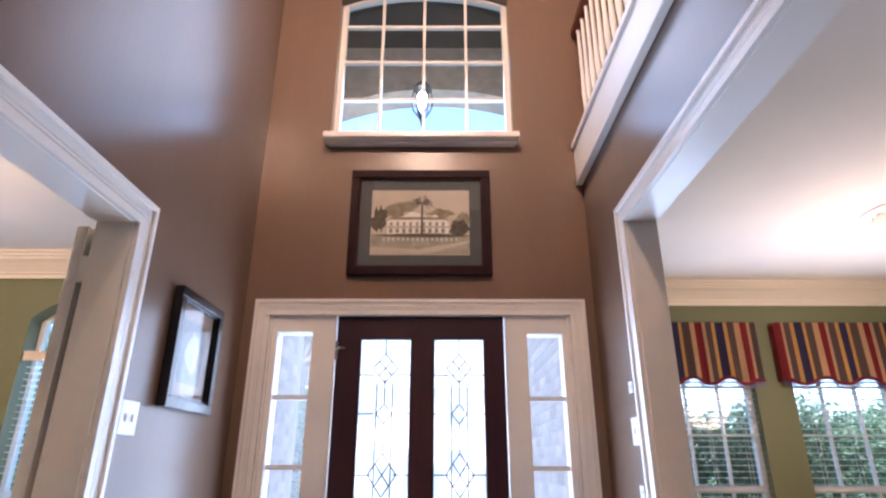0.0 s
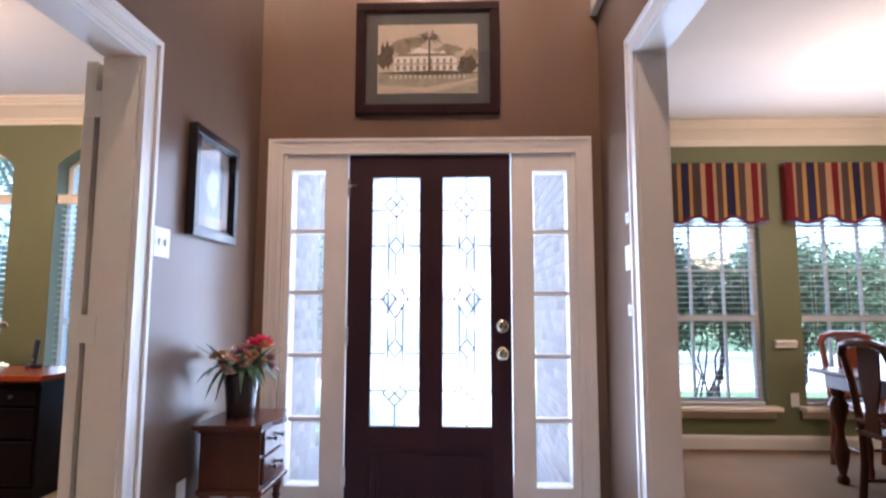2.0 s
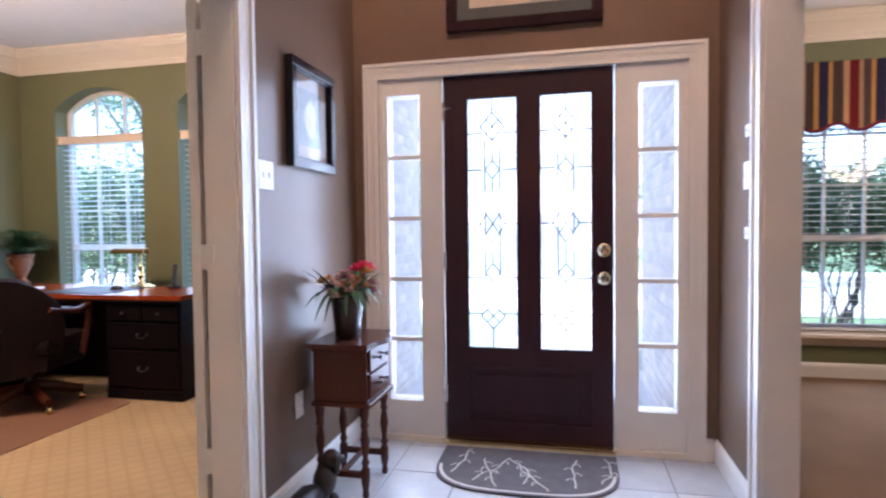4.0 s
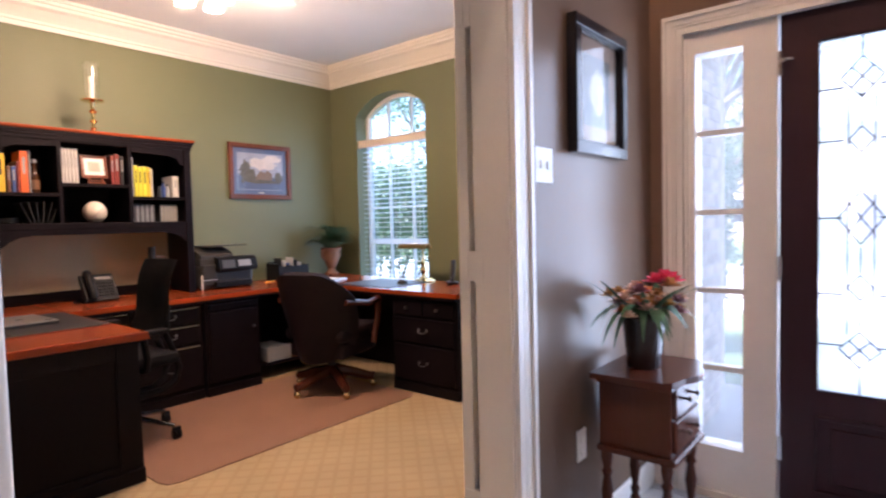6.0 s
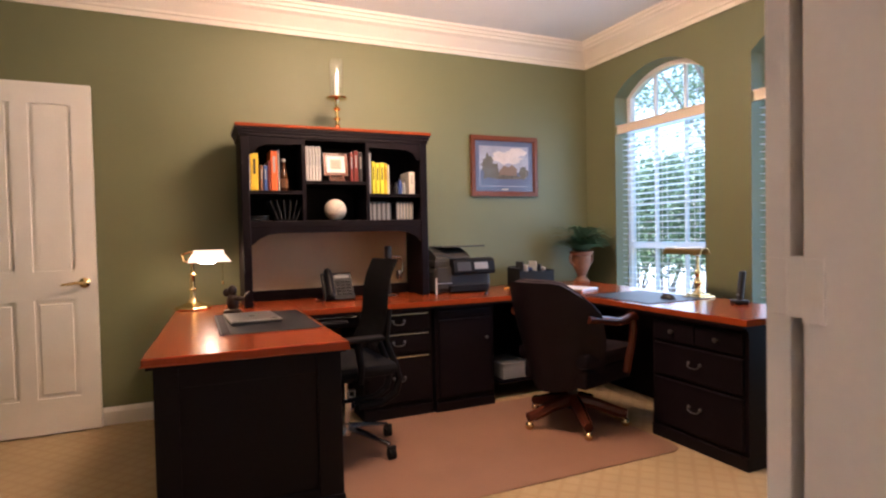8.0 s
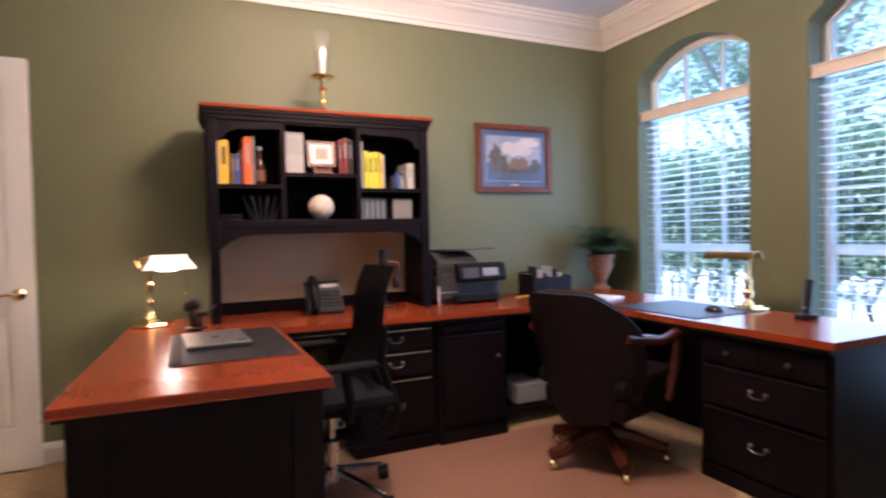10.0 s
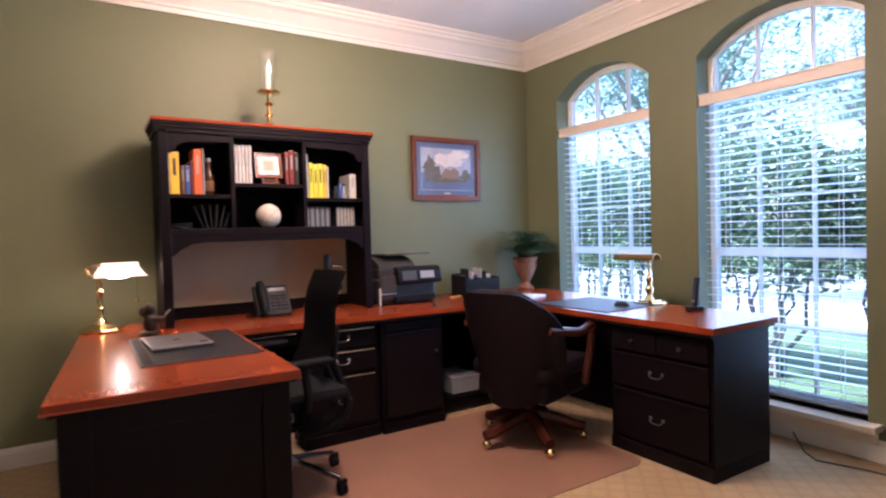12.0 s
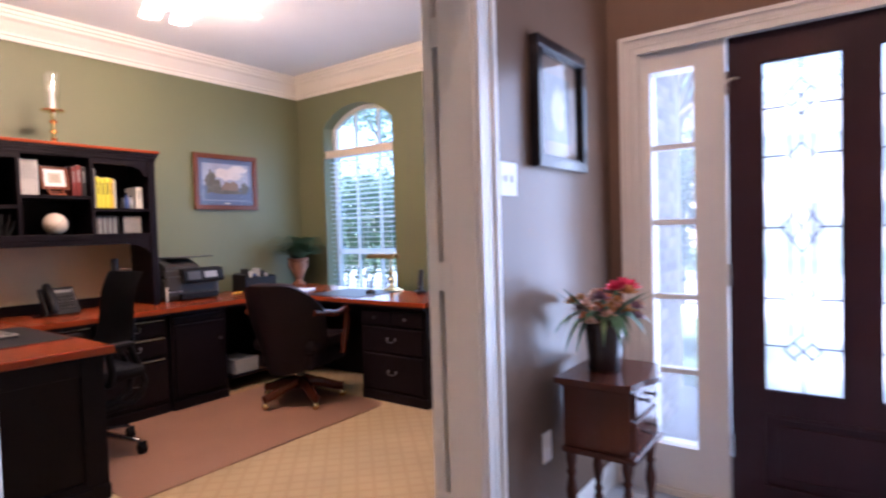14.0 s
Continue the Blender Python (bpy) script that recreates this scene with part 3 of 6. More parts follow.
part("hinge", B((-0.156, -0.14, -0.006, 0.002, 1.78, 1.88)), CHROME, door)
part("hinge", B((-0.156, -0.14, -0.006, 0.002, 0.95, 1.05)), CHROME, door)
part("hinge", B((-0.156, -0.14, -0.006, 0.002, 0.2, 0.3)), CHROME, door)
part("door_stop", tube([(-0.15, -0.004, 1.835), (-0.12, -0.03, 1.84), (-0.095, -0.035, 1.835)], 0.007, 8), CHROME, door)

# upper arched window above the entrance
up = thing("window_upper", "white arched window with four columns of panes", "window", kind="structure")
UX0, UX1, UZ0, UZS, UR = -0.272, 0.868, 3.175, 4.30, 0.13
bm = B((UX0, UX0 + 0.035, 3.37, 3.42, UZ0, UZS), (UX1 - 0.035, UX1, 3.37, 3.42, UZ0, UZS), (UX0 + 0.035, UX1 - 0.035, 3.37, 3.42, UZ0, UZ0 + 0.035))
outer, inner = arch(UX0, UX1, UZS, UR), arch(UX0 + 0.035, UX1 - 0.035, UZS, UR - 0.035)
add_prism(bm, outer + inner[::-1], "y", 3.37, 3.42)
part("frame", bm, WHITE, up)
part("window_sill", B((-0.30, 0.892, 3.20, 3.40, 3.135, 3.175), (-0.28, 0.872, 3.25, 3.298, 3.118, 3.136), bevel=0.006), WHITE, up)
part("pane", prism(outer + [(UX1, UZ0), (UX0, UZ0)], "y", 3.392, 3.397), GLASS, up).visible_shadow = False
for i in (1, 2, 3):
    x = UX0 + i * (UX1 - UX0) / 4
    part("muntin", B((x - 0.009, x + 0.009, 3.38, 3.41, UZ0, UZS + (0.09 if i != 2 else 0.12))), WHITE, up)
for z in (3.53, 3.83, 4.13):
    part("muntin", B((UX0, UX1, 3.379, 3.409, z - 0.009, z + 0.009)), WHITE, up)


def arched_window(name, x0, x1, spring, rise):
    w = thing(name, "white arched double-hung window with divided panes", "window", kind="structure")
    y0, y1, z0 = 4.735, 4.79, 0.20
    t = 0.038
    bm = B((x0, x0 + t, y0, y1, z0, spring), (x1 - t, x1, y0, y1, z0, spring), (x0 + t, x1 - t, y0, y1, z0, z0 + t), (x0 + t, x1 - t, y0, y1, 2.04, 2.10), (x0 + t, x1 - t, y0, y1, 1.045, 1.10))
    add_prism(bm, arch(x0, x1, spring, rise) + arch(x0 + t, x1 - t, spring, rise - t)[::-1], "y", y0, y1)
    part("frame", bm, WHITE, w)
    part("window_sill", B((x0 - 0.07, x1 + 0.07, 4.50, 4.745, 0.165, 0.20), (x0 - 0.05, x1 + 0.05, 4.575, 4.598, 0.09, 0.166), bevel=0.006), VALANCEW, w, "cream painted window sill")
    part("pane", prism(arch(x0, x1, spring, rise) + [(x1, 2.1), (x0, 2.1)], "y", 4.76, 4.765), GLASS, w).visible_shadow = False
    for a, b in ((0.2, 1.05), (1.1, 2.05)):
        part("pane", B((x0 + t, x1 - t, 4.76, 4.765, a, b)), GLASS, w).visible_shadow = False
    for i in (1, 2):
        x = x0 + i * (x1 - x0) / 3
        part("muntin", B((x - 0.007, x + 0.007, 4.745, 4.78, z0, spring + rise - 0.03)), WHITE, w)
    for z in (1.42, 0.62):
        part("muntin", B((x0, x1, 4.746, 4.779, z - 0.007, z + 0.007)), WHITE, w)
    return w


def blind(x0, x1, top, bottom, y, pitch=0.048, valance=True, label="white slatted blind, lowered with open slats"):
    b = thing("window_blind", label, "blind", pose((x0 + x1) / 2, y, bottom))
    h, w = top - bottom, (x1 - x0) / 2 - 0.012
    if valance:
        part("valance", B((-w - 0.008, w + 0.008, -0.075, -0.055, h - 0.075, h), (-w - 0.008, w + 0.008, -0.085, -0.05, h - 0.012, h), (-w - 0.008, w + 0.008, -0.08, -0.05, h - 0.075, h - 0.062), bevel=0.004), VALANCEW, b, "pale wooden valance board")
    part("headrail", B((-w, w, -0.05, 0.03, h - 0.06, h - 0.005)), SLAT, b)
    part("bottom_rail", B((-w, w, -0.026, 0.026, 0.0, 0.02), bevel=0.004), SLAT, b)
    n = int((h - 0.1) / pitch)
    bm = bmesh.new()
    add_box(bm, (-w, w, -0.025, 0.025, -0.0013, 0.0013))
    bmesh.ops.rotate(bm, verts=bm.verts, cent=(0, 0, 0), matrix=Matrix.Rotation(radians(-3), 3, "X"))
    s = part("slat", bm, SLAT, b)
    s.location = (0, 0, pitch)
    for i in range(2, n + 1):
        o = s.copy()
        scene.collection.objects.link(o)
        o.parent, o.location = b, (0, 0, i * pitch)
    for f in (-0.7, 0.0, 0.7):
        part("cord", B((f * w - 0.0012, f * w + 0.0012, -0.028, -0.026, 0.01, h - 0.05), (f * w - 0.0012, f * w + 0.0012, 0.026, 0.028, 0.01, h - 0.05)), SLAT, b)
    return b


arched_window("window_1", *W1, 2.34, 0.19)
arched_window("window_2", *W2, 2.35, 0.19)
blind(*W1, 2.10, 0.21, 4.69)
blind(*W2, 2.10, 0.21, 4.69)


def dining_window(name, x0, x1):
    w = thing(name, "white double-hung window with divided panes", "window", kind="structure")
    t, y0, y1 = 0.045, 5.28, 5.335
    part("frame", B((x0, x0 + t, y0, y1, 0.36, 2.35), (x1 - t, x1, y0, y1, 0.36, 2.35), (x0 + t, x1 - t, y0, y1, 0.36, 0.41), (x0 + t, x1 - t, y0, y1, 2.30, 2.35), (x0 + t, x1 - t, y0, y1, 1.07, 1.125)), WHITE, w)
    part("window_sill", B((x0 - 0.07, x1 + 0.07, 5.09, 5.28, 0.325, 0.36), (x0 - 0.05, x1 + 0.05, 5.175, 5.198, 0.255, 0.326), bevel=0.006), VALANCEW, w, "cream painted window sill")
    for a, b in ((0.4, 1.08), (1.12, 2.31)):
        part("pane", B((x0 + t, x1 - t, 5.305, 5.31, a, b)), GLASS, w).visible_shadow = False
    for i in (1, 2):
        x = x0 + i * (x1 - x0) / 3
        part("muntin", B((x - 0.009, x + 0.009, 5.29, 5.325, 0.4, 2.31)), WHITE, w)
    for z in (1.52, 1.92):
        part("muntin", B((x0, x1, 5.291, 5.324, z - 0.009, z + 0.009)), WHITE, w)


dining_window("window_3", 2.24, 3.10)
dining_window("window_4", 3.42, 4.30)
blind(2.24, 3.10, 2.34, 0.37, 5.245, valance=False)
blind(3.42, 4.30, 2.34, 0.37, 5.245, valance=False)
structure("trim_chair_rail", B((3.17, 3.352, 5.165, 5.199, 0.85, 0.915), (3.17, 3.352, 5.15, 5.17, 0.885, 0.905), bevel=0.004), WHITE, "white chair rail between the windows", "chair rail")
structure("trim_chair_rail", B((4.37, 5.2, 5.165, 5.199, 0.85, 0.915)), WHITE, "white chair rail beside the window", "chair rail")

# ---- outdoors ----
structure("ground", B((-300, 300, 4.80, 500, -0.4, -0.16), (-300, 300, -300, -2.75, -0.4, -0.16), (-300, -4.65, -2.75, 4.80, -0.4, -0.16), (5.35, 300, -2.75, 4.80, -0.4, -0.16)), GRASS, "mown green lawn", "lawn")
structure("road", B((-200, 200, 9.6, 17.5, -0.159, -0.10)), ROAD, "pale concrete street beyond the lawn", "road")
structure("pavement", B((-0.2, 1.0, 5.3, 9.6, -0.159, -0.12)), ROAD, "pale concrete path to the porch", "path")
structure("porch_floor", B((-0.95, 1.6, 3.45, 5.3, -0.159, -0.03)), ROAD, "pale concrete porch slab", "porch floor")
structure("porch_ceiling", B((-0.76, 1.39, 3.45, 5.0, 5.32, 5.45)), DARK, "dark boarded porch ceiling", "ceiling")
bm = B((-1.0, -0.82, 5.0, 5.3, -0.16, 5.6), (1.47, 1.65, 5.0, 5.3, -0.16, 5.6), (-0.82, -0.705, 4.66, 5.0, 2.6, 5.6))
add_prism(bm, arch(-0.82, 1.47, 4.53, 0.28) + [(1.47, 5.6), (-0.82, 5.6)], "y", 5.0, 5.3)
structure("wall_porch_arch", bm, BRICK, "pale brick porch front with a tall flat arch", "wall")


def brick_wall(name, x, side, y0, y1, z0, z1):
    """A facing of single bricks on a mortar bed; side is the way they face."""
    bed = structure(name, B((*sorted((x, x - side * 0.06)), y0, y1, z0, 5.6)), MORTAR, "pale brick side wall of the porch", "brick wall")
    me = None
    row, z = 0, z0 + 0.005
    while z < z1:
        y = y0 - (0.107 if row % 2 else 0)
        while y < y1 - 0.02:
            a, b = max(y, y0), min(y + 0.203, y1)
            if me is None or b - a < 0.2:
                o = part("brick", B((*sorted((0, side * 0.007)), 0, b - a, 0, 0.064)), BRICK, bed)
                if b - a >= 0.2:
                    me = o.data
            else:
                o = new("brick", me)
                o.parent = bed
            o.location = (x, a, z)
            y += 0.214
        z += 0.075
        row += 1




def leaves(rng, count, place, size, flat=0.5):
    """Many small folded leaves at random poses."""
    verts, faces = [], []
    for _ in range(count):
        c = Vector(place(rng))
        u = Vector((rng.gauss(0, 1), rng.gauss(0, 1), rng.gauss(0, flat))).normalized()
        v = u.cross(Vector((rng.gauss(0, 1), rng.gauss(0, 1), rng.gauss(0, 1)))).normalized()
        s = size * rng.uniform(0.6, 1.3)
        k = len(verts)
        lift = u.cross(v) * s * 0.18
        verts += [c - u * s, c + v * s * 0.45 + lift, c + u * s, c - v * s * 0.45 + lift]
        faces += [(k, k + 1, k + 2), (k, k + 2, k + 3)]
    return verts, faces


def leaf_part(name, rng, count, place, size, mat, parent, label=""):
    v, f = leaves(rng, count, place, size)
    me = bpy.data.meshes.new(name)
    me.from_pydata(v, [], f)
    me.materials.append(mat)
    ob = new(name, me)
    ob.parent = parent
    return tagged(ob, label)


def shrub(m, seed, bottom, top, wide):
    """A multi-stemmed hedge shrub with bare stems under a dense head."""
    rng = random.Random(seed)
    s = thing("hedge_shrub", "tall green hedge shrub with bare crooked stems below", "shrub", m, "hedge in front of the house")
    bm = bmesh.new()
    for _ in range(8):
        x, y = rng.uniform(-0.12, 0.12), rng.uniform(-0.1, 0.1)
        pts = [(x, y, 0)]
        dx, dy = rng.uniform(-1, 1) * wide * 0.5, rng.uniform(-0.25, 0.25)
        for i in range(1, 7):
            f = i / 6
            pts.append((x + dx * f + rng.uniform(-0.07, 0.07), y + dy * f + rng.uniform(-0.05, 0.05), f * (bottom + 0.5)))
        add_tube(bm, pts, rng.uniform(0.014, 0.026), 6, 0.008)
    part("stem", bm, BARK, s, smooth=True)

    def place(r):
        x = r.uniform(-wide, wide) * 0.75
        z = bottom + (top - bottom) * r.random() ** 0.8 + 0.1 * math.sin(x * 7 + seed) * (1 if r.random() < 0.7 else -1)
        y = r.gauss(0, 0.24)
        return (x, y, z)

    leaf_part("foliage", rng, 6000, place, 0.036, LEAF, s)
    return s


a1 = shrub(pose(-5.2, 6.5, -0.16), 3, 0.85, 2.15, 0.7)
a2 = shrub(pose(-4.3, 6.6, -0.16), 8, 0.95, 1.95, 0.7)
for i, x in enumerate((-3.4, -2.5, -1.6)):
    copy_thing((a1, a2)[i % 2], pose(x, 6.5 + 0.12 * (i % 3), -0.16, 0, 0, 180 * (i % 2)))
for i, x in enumerate((1.9, 2.75, 3.6, 4.45, 5.3, 6.2, 7.1)):
    copy_thing((a2, a1)[i % 2], pose(x, 7.3 + 0.1 * (i % 3), -0.16, 0, 0, 180 * (i % 3 == 1)))
for i, x in enumerate((-6.1, -7.0, -7.9)):
    copy_thing((a1, a2)[i % 2], pose(x, 6.6, -0.16))


def tree(m, seed, height, spread, clear):
    rng = random.Random(seed)
    t = thing("shade_tree", "leafy shade tree with a forked grey trunk", "tree", m, "trees in the front yard")
    bm = bmesh.new()
    add_tube(bm, [(0, 0, 0), (0.05, 0.02, clear * 0.5), (0.0, 0.05, clear), (0.1, 0, clear + 1.5)], 0.17, 10, 0.1)
    tips = []
    for i in range(9):
        a = i * 2.4 + rng.uniform(-0.3, 0.3)
        z0 = clear + rng.uniform(-0.3, 1.2)
        r = spread * rng.uniform(0.6, 1.0)
        mid = (math.cos(a) * r * 0.5, math.sin(a) * r * 0.5, z0 + (height - z0) * rng.uniform(0.15, 0.5))
        tip = (math.cos(a) * r, math.sin(a) * r, z0 + (height - z0) * rng.uniform(0.2, 0.9))
        add_tube(bm, [(0, 0, z0), mid, tip], 0.07, 7, 0.015)
        tips += [mid, tip]
    part("trunk", bm, BARK, t, smooth=True)
    clumps = [(Vector(p) + Vector((rng.gauss(0, 0.5), rng.gauss(0, 0.5), rng.gauss(0.1, 0.4))), rng.uniform(0.35, 0.85)) for p in tips for _ in range(4)]

    def place(r):
        c, q = r.choice(clumps)
        return c + Vector((r.gauss(0, q * 0.55), r.gauss(0, q * 0.55), r.gauss(0, q * 0.4)))

    leaf_part("crown", rng, 10500, place, 0.055, LEAF2, t)
    return t


t1 = tree(pose(-7.6, 11.5, -0.16), 5, 7.2, 2.8, 2.2)
t2 = tree(pose(-2.2, 10.6, -0.16), 9, 7.8, 3.0, 2.8)
copy_thing(t1, pose(-4.4, 20.5, -0.16, 0, 0, 70))
copy_thing(t2, pose(-12.0, 9.0, -0.16, 0, 0, 130))
copy_thing(t1, pose(6.2, 20.0, -0.16, 0, 0, 200))
copy_thing(t2, pose(-7.5, 20.0, -0.16, 0, 0, 20))
copy_thing(t2, pose(-9.8, 13.5, -0.16, 0, 0, 95))
copy_thing(t1, pose(-3.4, 14.8, -0.16, 0, 0, 160))
copy_thing(t2, pose(3.4, 12.0, -0.16, 0, 0, 40))
copy_thing(t2, pose(9.5, 10.5, -0.16, 0, 0, 250))
far = shrub(pose(-8, 27.5, -0.16), 11, 0.1, 1.4, 0.9)
for i in range(12):
    copy_thing(far, pose(-16 + 2.3 * i, 27.8, -0.16, 0, 0, 40 * i))

house = thing("neighbour_house", "pale two-storey brick house across the street", "house", pose(-3, 36, -0.16))
part("wall", B((-9, 9, 0, 8, 0, 5.8)), BRICK, house)
part("roof", prism([(-0.6, 5.8), (4, 9.2), (8.6, 5.8)], "x", -9.6, 9.6), ROOF, house)
for x in (-7.2, -4.2, -1.2, 4.2, 7.2):
    for z in (0.9, 3.6):
        w = part("window", B((x - 0.6, x + 0.6, -0.05, 0.02, z, z + 1.5)), WHITE, house)
        part("pane", B((x - 0.5, x + 0.5, -0.06, -0.045, z + 0.1, z + 1.4)), PLASTIC, w)
part("door", B((1.2, 2.3, -0.06, 0.02, 0.1, 2.3)), MAHOG, house)

# ---- things: materials ----
LEATHER = material("dark_plum_leather", (0.011, 0.006, 0.0085), 0.6, spec=0.2, vary=0.25, scale=8, fine=140, bump=0.35)
MESHCLOTH = material("black_mesh_cloth", (0.006, 0.0055, 0.0065), 0.85, spec=0.2, vary=0.3, scale=20, fine=400, bump=0.6)
MATPL = material("brown_chair_mat", (0.29, 0.155, 0.10), 0.4, vary=0.12, scale=3, fine=120, bump=0.3)
PAPER = material("white_paper", (0.78, 0.77, 0.74), 0.8, vary=0.05, fine=120)
SILVER = material("silver_laptop_shell", (0.55, 0.55, 0.56), 0.3, 0.85, vary=0.05, bump=0.02)
TERRA = material("weathered_terracotta", (0.20, 0.088, 0.045), 0.85, vary=0.3, scale=10, fine=60, bump=0.4)
FERN = material("fern_leaf", (0.055, 0.135, 0.055), 0.5, vary=0.3, scale=14, bump=0.0)
SHADE = material("lit_milk_glass", (1.0, 0.80, 0.55), 0.35, emit=0.22, vary=0.02, bump=0)
DARKFRAME = material("dark_burgundy_frame", (0.022, 0.008, 0.010), 0.5, spec=0.08, vary=0.3, scale=10, bump=0.1)
BLUEFRAME = material("glossy_black_frame", (0.012, 0.011, 0.014), 0.18, vary=0.2, bump=0.05)
SLATE = material("slate_grey_mat_board", (0.085, 0.095, 0.095), 0.9, vary=0.06)
NAVY = material("dusty_blue_mat_board", (0.10, 0.13, 0.21), 0.9, vary=0.08)
TANMAT = material("tan_mat_board", (0.22, 0.15, 0.11), 0.9, vary=0.08)
SEPIA = material("sepia_print_paper", (0.55, 0.49, 0.40), 0.9, vary=0.12, scale=9)
INK = material("sepia_dark_ink", (0.11, 0.10, 0.075), 0.9, vary=0.5, scale=40, fine=160)
INKM = material("sepia_mid_ink", (0.28, 0.25, 0.17), 0.9, vary=0.35, scale=30, fine=160)
SKYINK = material("evening_sky_print", (0.34, 0.35, 0.42), 0.9, vary=0.25, scale=8)
BALLW = material("worn_white_ball", (0.62, 0.54, 0.45), 0.6, vary=0.15, scale=14)
BRONZE = material("dark_bronze_figure", (0.028, 0.019, 0.014), 0.4, 0.3, vary=0.4, scale=25)
AMBER = material("brown_bottle_glass", (0.06, 0.022, 0.008), 0.12, vary=0.2, bump=0)


def paint(name, color, rough=0.5):
    return material(name, color, rough, vary=0.08, scale=12, fine=90, bump=0.05)


YELLOW, ORANGE, REDB, BLUEB = paint("yellow_book_cover", (0.75, 0.48, 0.02)), paint("orange_book_cover", (0.72, 0.13, 0.02)), paint("dark_red_book_cover", (0.17, 0.02, 0.015)), paint("blue_book_cover", (0.03, 0.07, 0.24))
LIME, BROWNB, GREYB, WHITEB = paint("lime_yellow_book_cover", (0.66, 0.62, 0.03)), paint("brown_book_cover", (0.16, 0.07, 0.03)), paint("grey_binder", (0.30, 0.31, 0.32)), paint("white_binder", (0.52, 0.50, 0.46))
BLACKC = paint("black_book_cover", (0.015, 0.015, 0.018))

# ---- office furniture ----
def bail_handle(parent, y, z, x=0.0, out="x"):
    """Two rosettes and a drooping bail; it stands out along +x or -y."""
    bm = bmesh.new()
    def at(u, d, w):
        return (x + d, y + u, z + w) if out == "x" else (x + u, y - d, z + w)
    for s in (-1, 1):
        add_lathe(bm, [(0.010, 0.0), (0.010, 0.004), (0.005, 0.008)] if out == "x" else [(0.010, 0.0), (0.010, -0.004), (0.005, -0.008)], at(s * 0.038, 0, 0), 10, "x" if out == "x" else "y")
    add_tube(bm, [at(-0.038, 0.008, 0), at(-0.036, 0.014, -0.014), at(-0.018, 0.016, -0.022), at(0.018, 0.016, -0.022), at(0.036, 0.014, -0.014), at(0.038, 0.008, 0)], 0.0035, 7)
    return part("handle", bm, PEWTER, parent, "pewter bail handle", smooth=True)


def knob(parent, p, axis="x"):
    s = 1 if axis == "x" else -1
    return part("knob", lathe([(0.006, 0), (0.006, s * 0.012), (0.013, s * 0.018), (0.011, s * 0.026), (0.003, s * 0.029)], p, 12, axis), PEWTER, parent, "pewter knob", smooth=True)


# peninsula desk
pd = thing("peninsula_desk", "black desk with a glossy cherry wood top", "desk", pose(-2.582, 1.02, 0))
top = prism([(0, 0.81), (-0.02, 0.025), (-1.76, 0.125), (-1.76, 0.81)], "z", 0.728, 0.76)
bmesh.ops.bevel(top, geom=[e for e in top.edges if len(e.link_faces) == 2 and e.calc_face_angle(0) > 0.5], offset=0.006, segments=2, profile=0.5, affect="EDGES")
part("top", top, CHERRYX, pd, "glossy cherry wood top with grain")
part("edge_moulding", prism([(-0.014, 0.798), (-0.033, 0.038), (-1.75, 0.137), (-1.75, 0.798)], "z", 0.712, 0.728), BLACKWOOD, pd)
part("end_panel", B((-0.125, -0.10, 0.07, 0.79, 0.0, 0.712)), BLACKWOOD, pd)
part("end_frame", B((-0.10, -0.088, 0.06, 0.15, 0.0, 0.712), (-0.10, -0.088, 0.69, 0.795, 0.0, 0.712), (-0.10, -0.088, 0.15, 0.69, 0.62, 0.712), (-0.10, -0.088, 0.15, 0.69, 0.0, 0.11), bevel=0.003), BLACKWOOD, pd)
part("base_moulding", B((-0.13, -0.078, 0.05, 0.80, 0.0, 0.075), bevel=0.006), BLACKWOOD, pd)
part("side_panel", prism([(-0.125, 0.072), (-1.75, 0.164), (-1.75, 0.19), (-0.125, 0.098)], "z", 0.0, 0.712), BLACKWOOD, pd)
part("side_stile", prism([(-0.13, 0.060), (-0.25, 0.067), (-0.25, 0.079), (-0.13, 0.072)], "z", 0.0, 0.712), BLACKWOOD, pd)
part("apron", B((-1.08, -0.13, 0.77, 0.79, 0.62, 0.712)), BLACKWOOD, pd)


def pedestal(name, label, m, w, d, rows, handles, parent_group="desk pedestals"):
    """A black cabinet: front faces local +x, w along y, d back along -x; rows are (z0, z1, splits)."""
    c = thing(name, label, "cabinet", m, parent_group)
    part("body", B((-d, -0.018, 0, w, 0.07, 0.712)), BLACKWOOD, c)
    part("plinth", B((-d, -0.006, 0.0, w, 0.0, 0.07), bevel=0.004), BLACKWOOD, c)
    part("top_rail", B((-0.018, -0.004, 0, w, 0.695, 0.712)), BLACKWOOD, c)
    for z0, z1, n in rows:
        step = (w - 0.04) / n
        for i in range(n):
            y0 = 0.02 + i * step
            bm = B((-0.018, 0.0, y0 + 0.004, y0 + step - 0.004, z0 + 0.004, z1 - 0.004), bevel=0.005)
            dr = part("drawer", bm, BLACKWOOD, c)
            # On bail drawers a chrome strip paints the highlight of the bevelled edge.
            part("bead", B((-0.002, 0.005, y0 + 0.012, y0 + step - 0.012, z1 - 0.014, z1 - 0.008)), CHROME if handles == "bail" else BLACKWOOD, dr, "bright strip painted as the highlight on the drawer edge" if handles == "bail" else "")
            if handles == "door":
                knob(dr, (0.0, y0 + step - 0.05, (z0 + z1) / 2 + 0.12))
            elif n == 2:
                knob(dr, (0.0, y0 + step / 2, (z0 + z1) / 2))
            else:
                bail_handle(dr, y0 + step / 2, (z0 + z1) / 2 + 0.01)
    return c


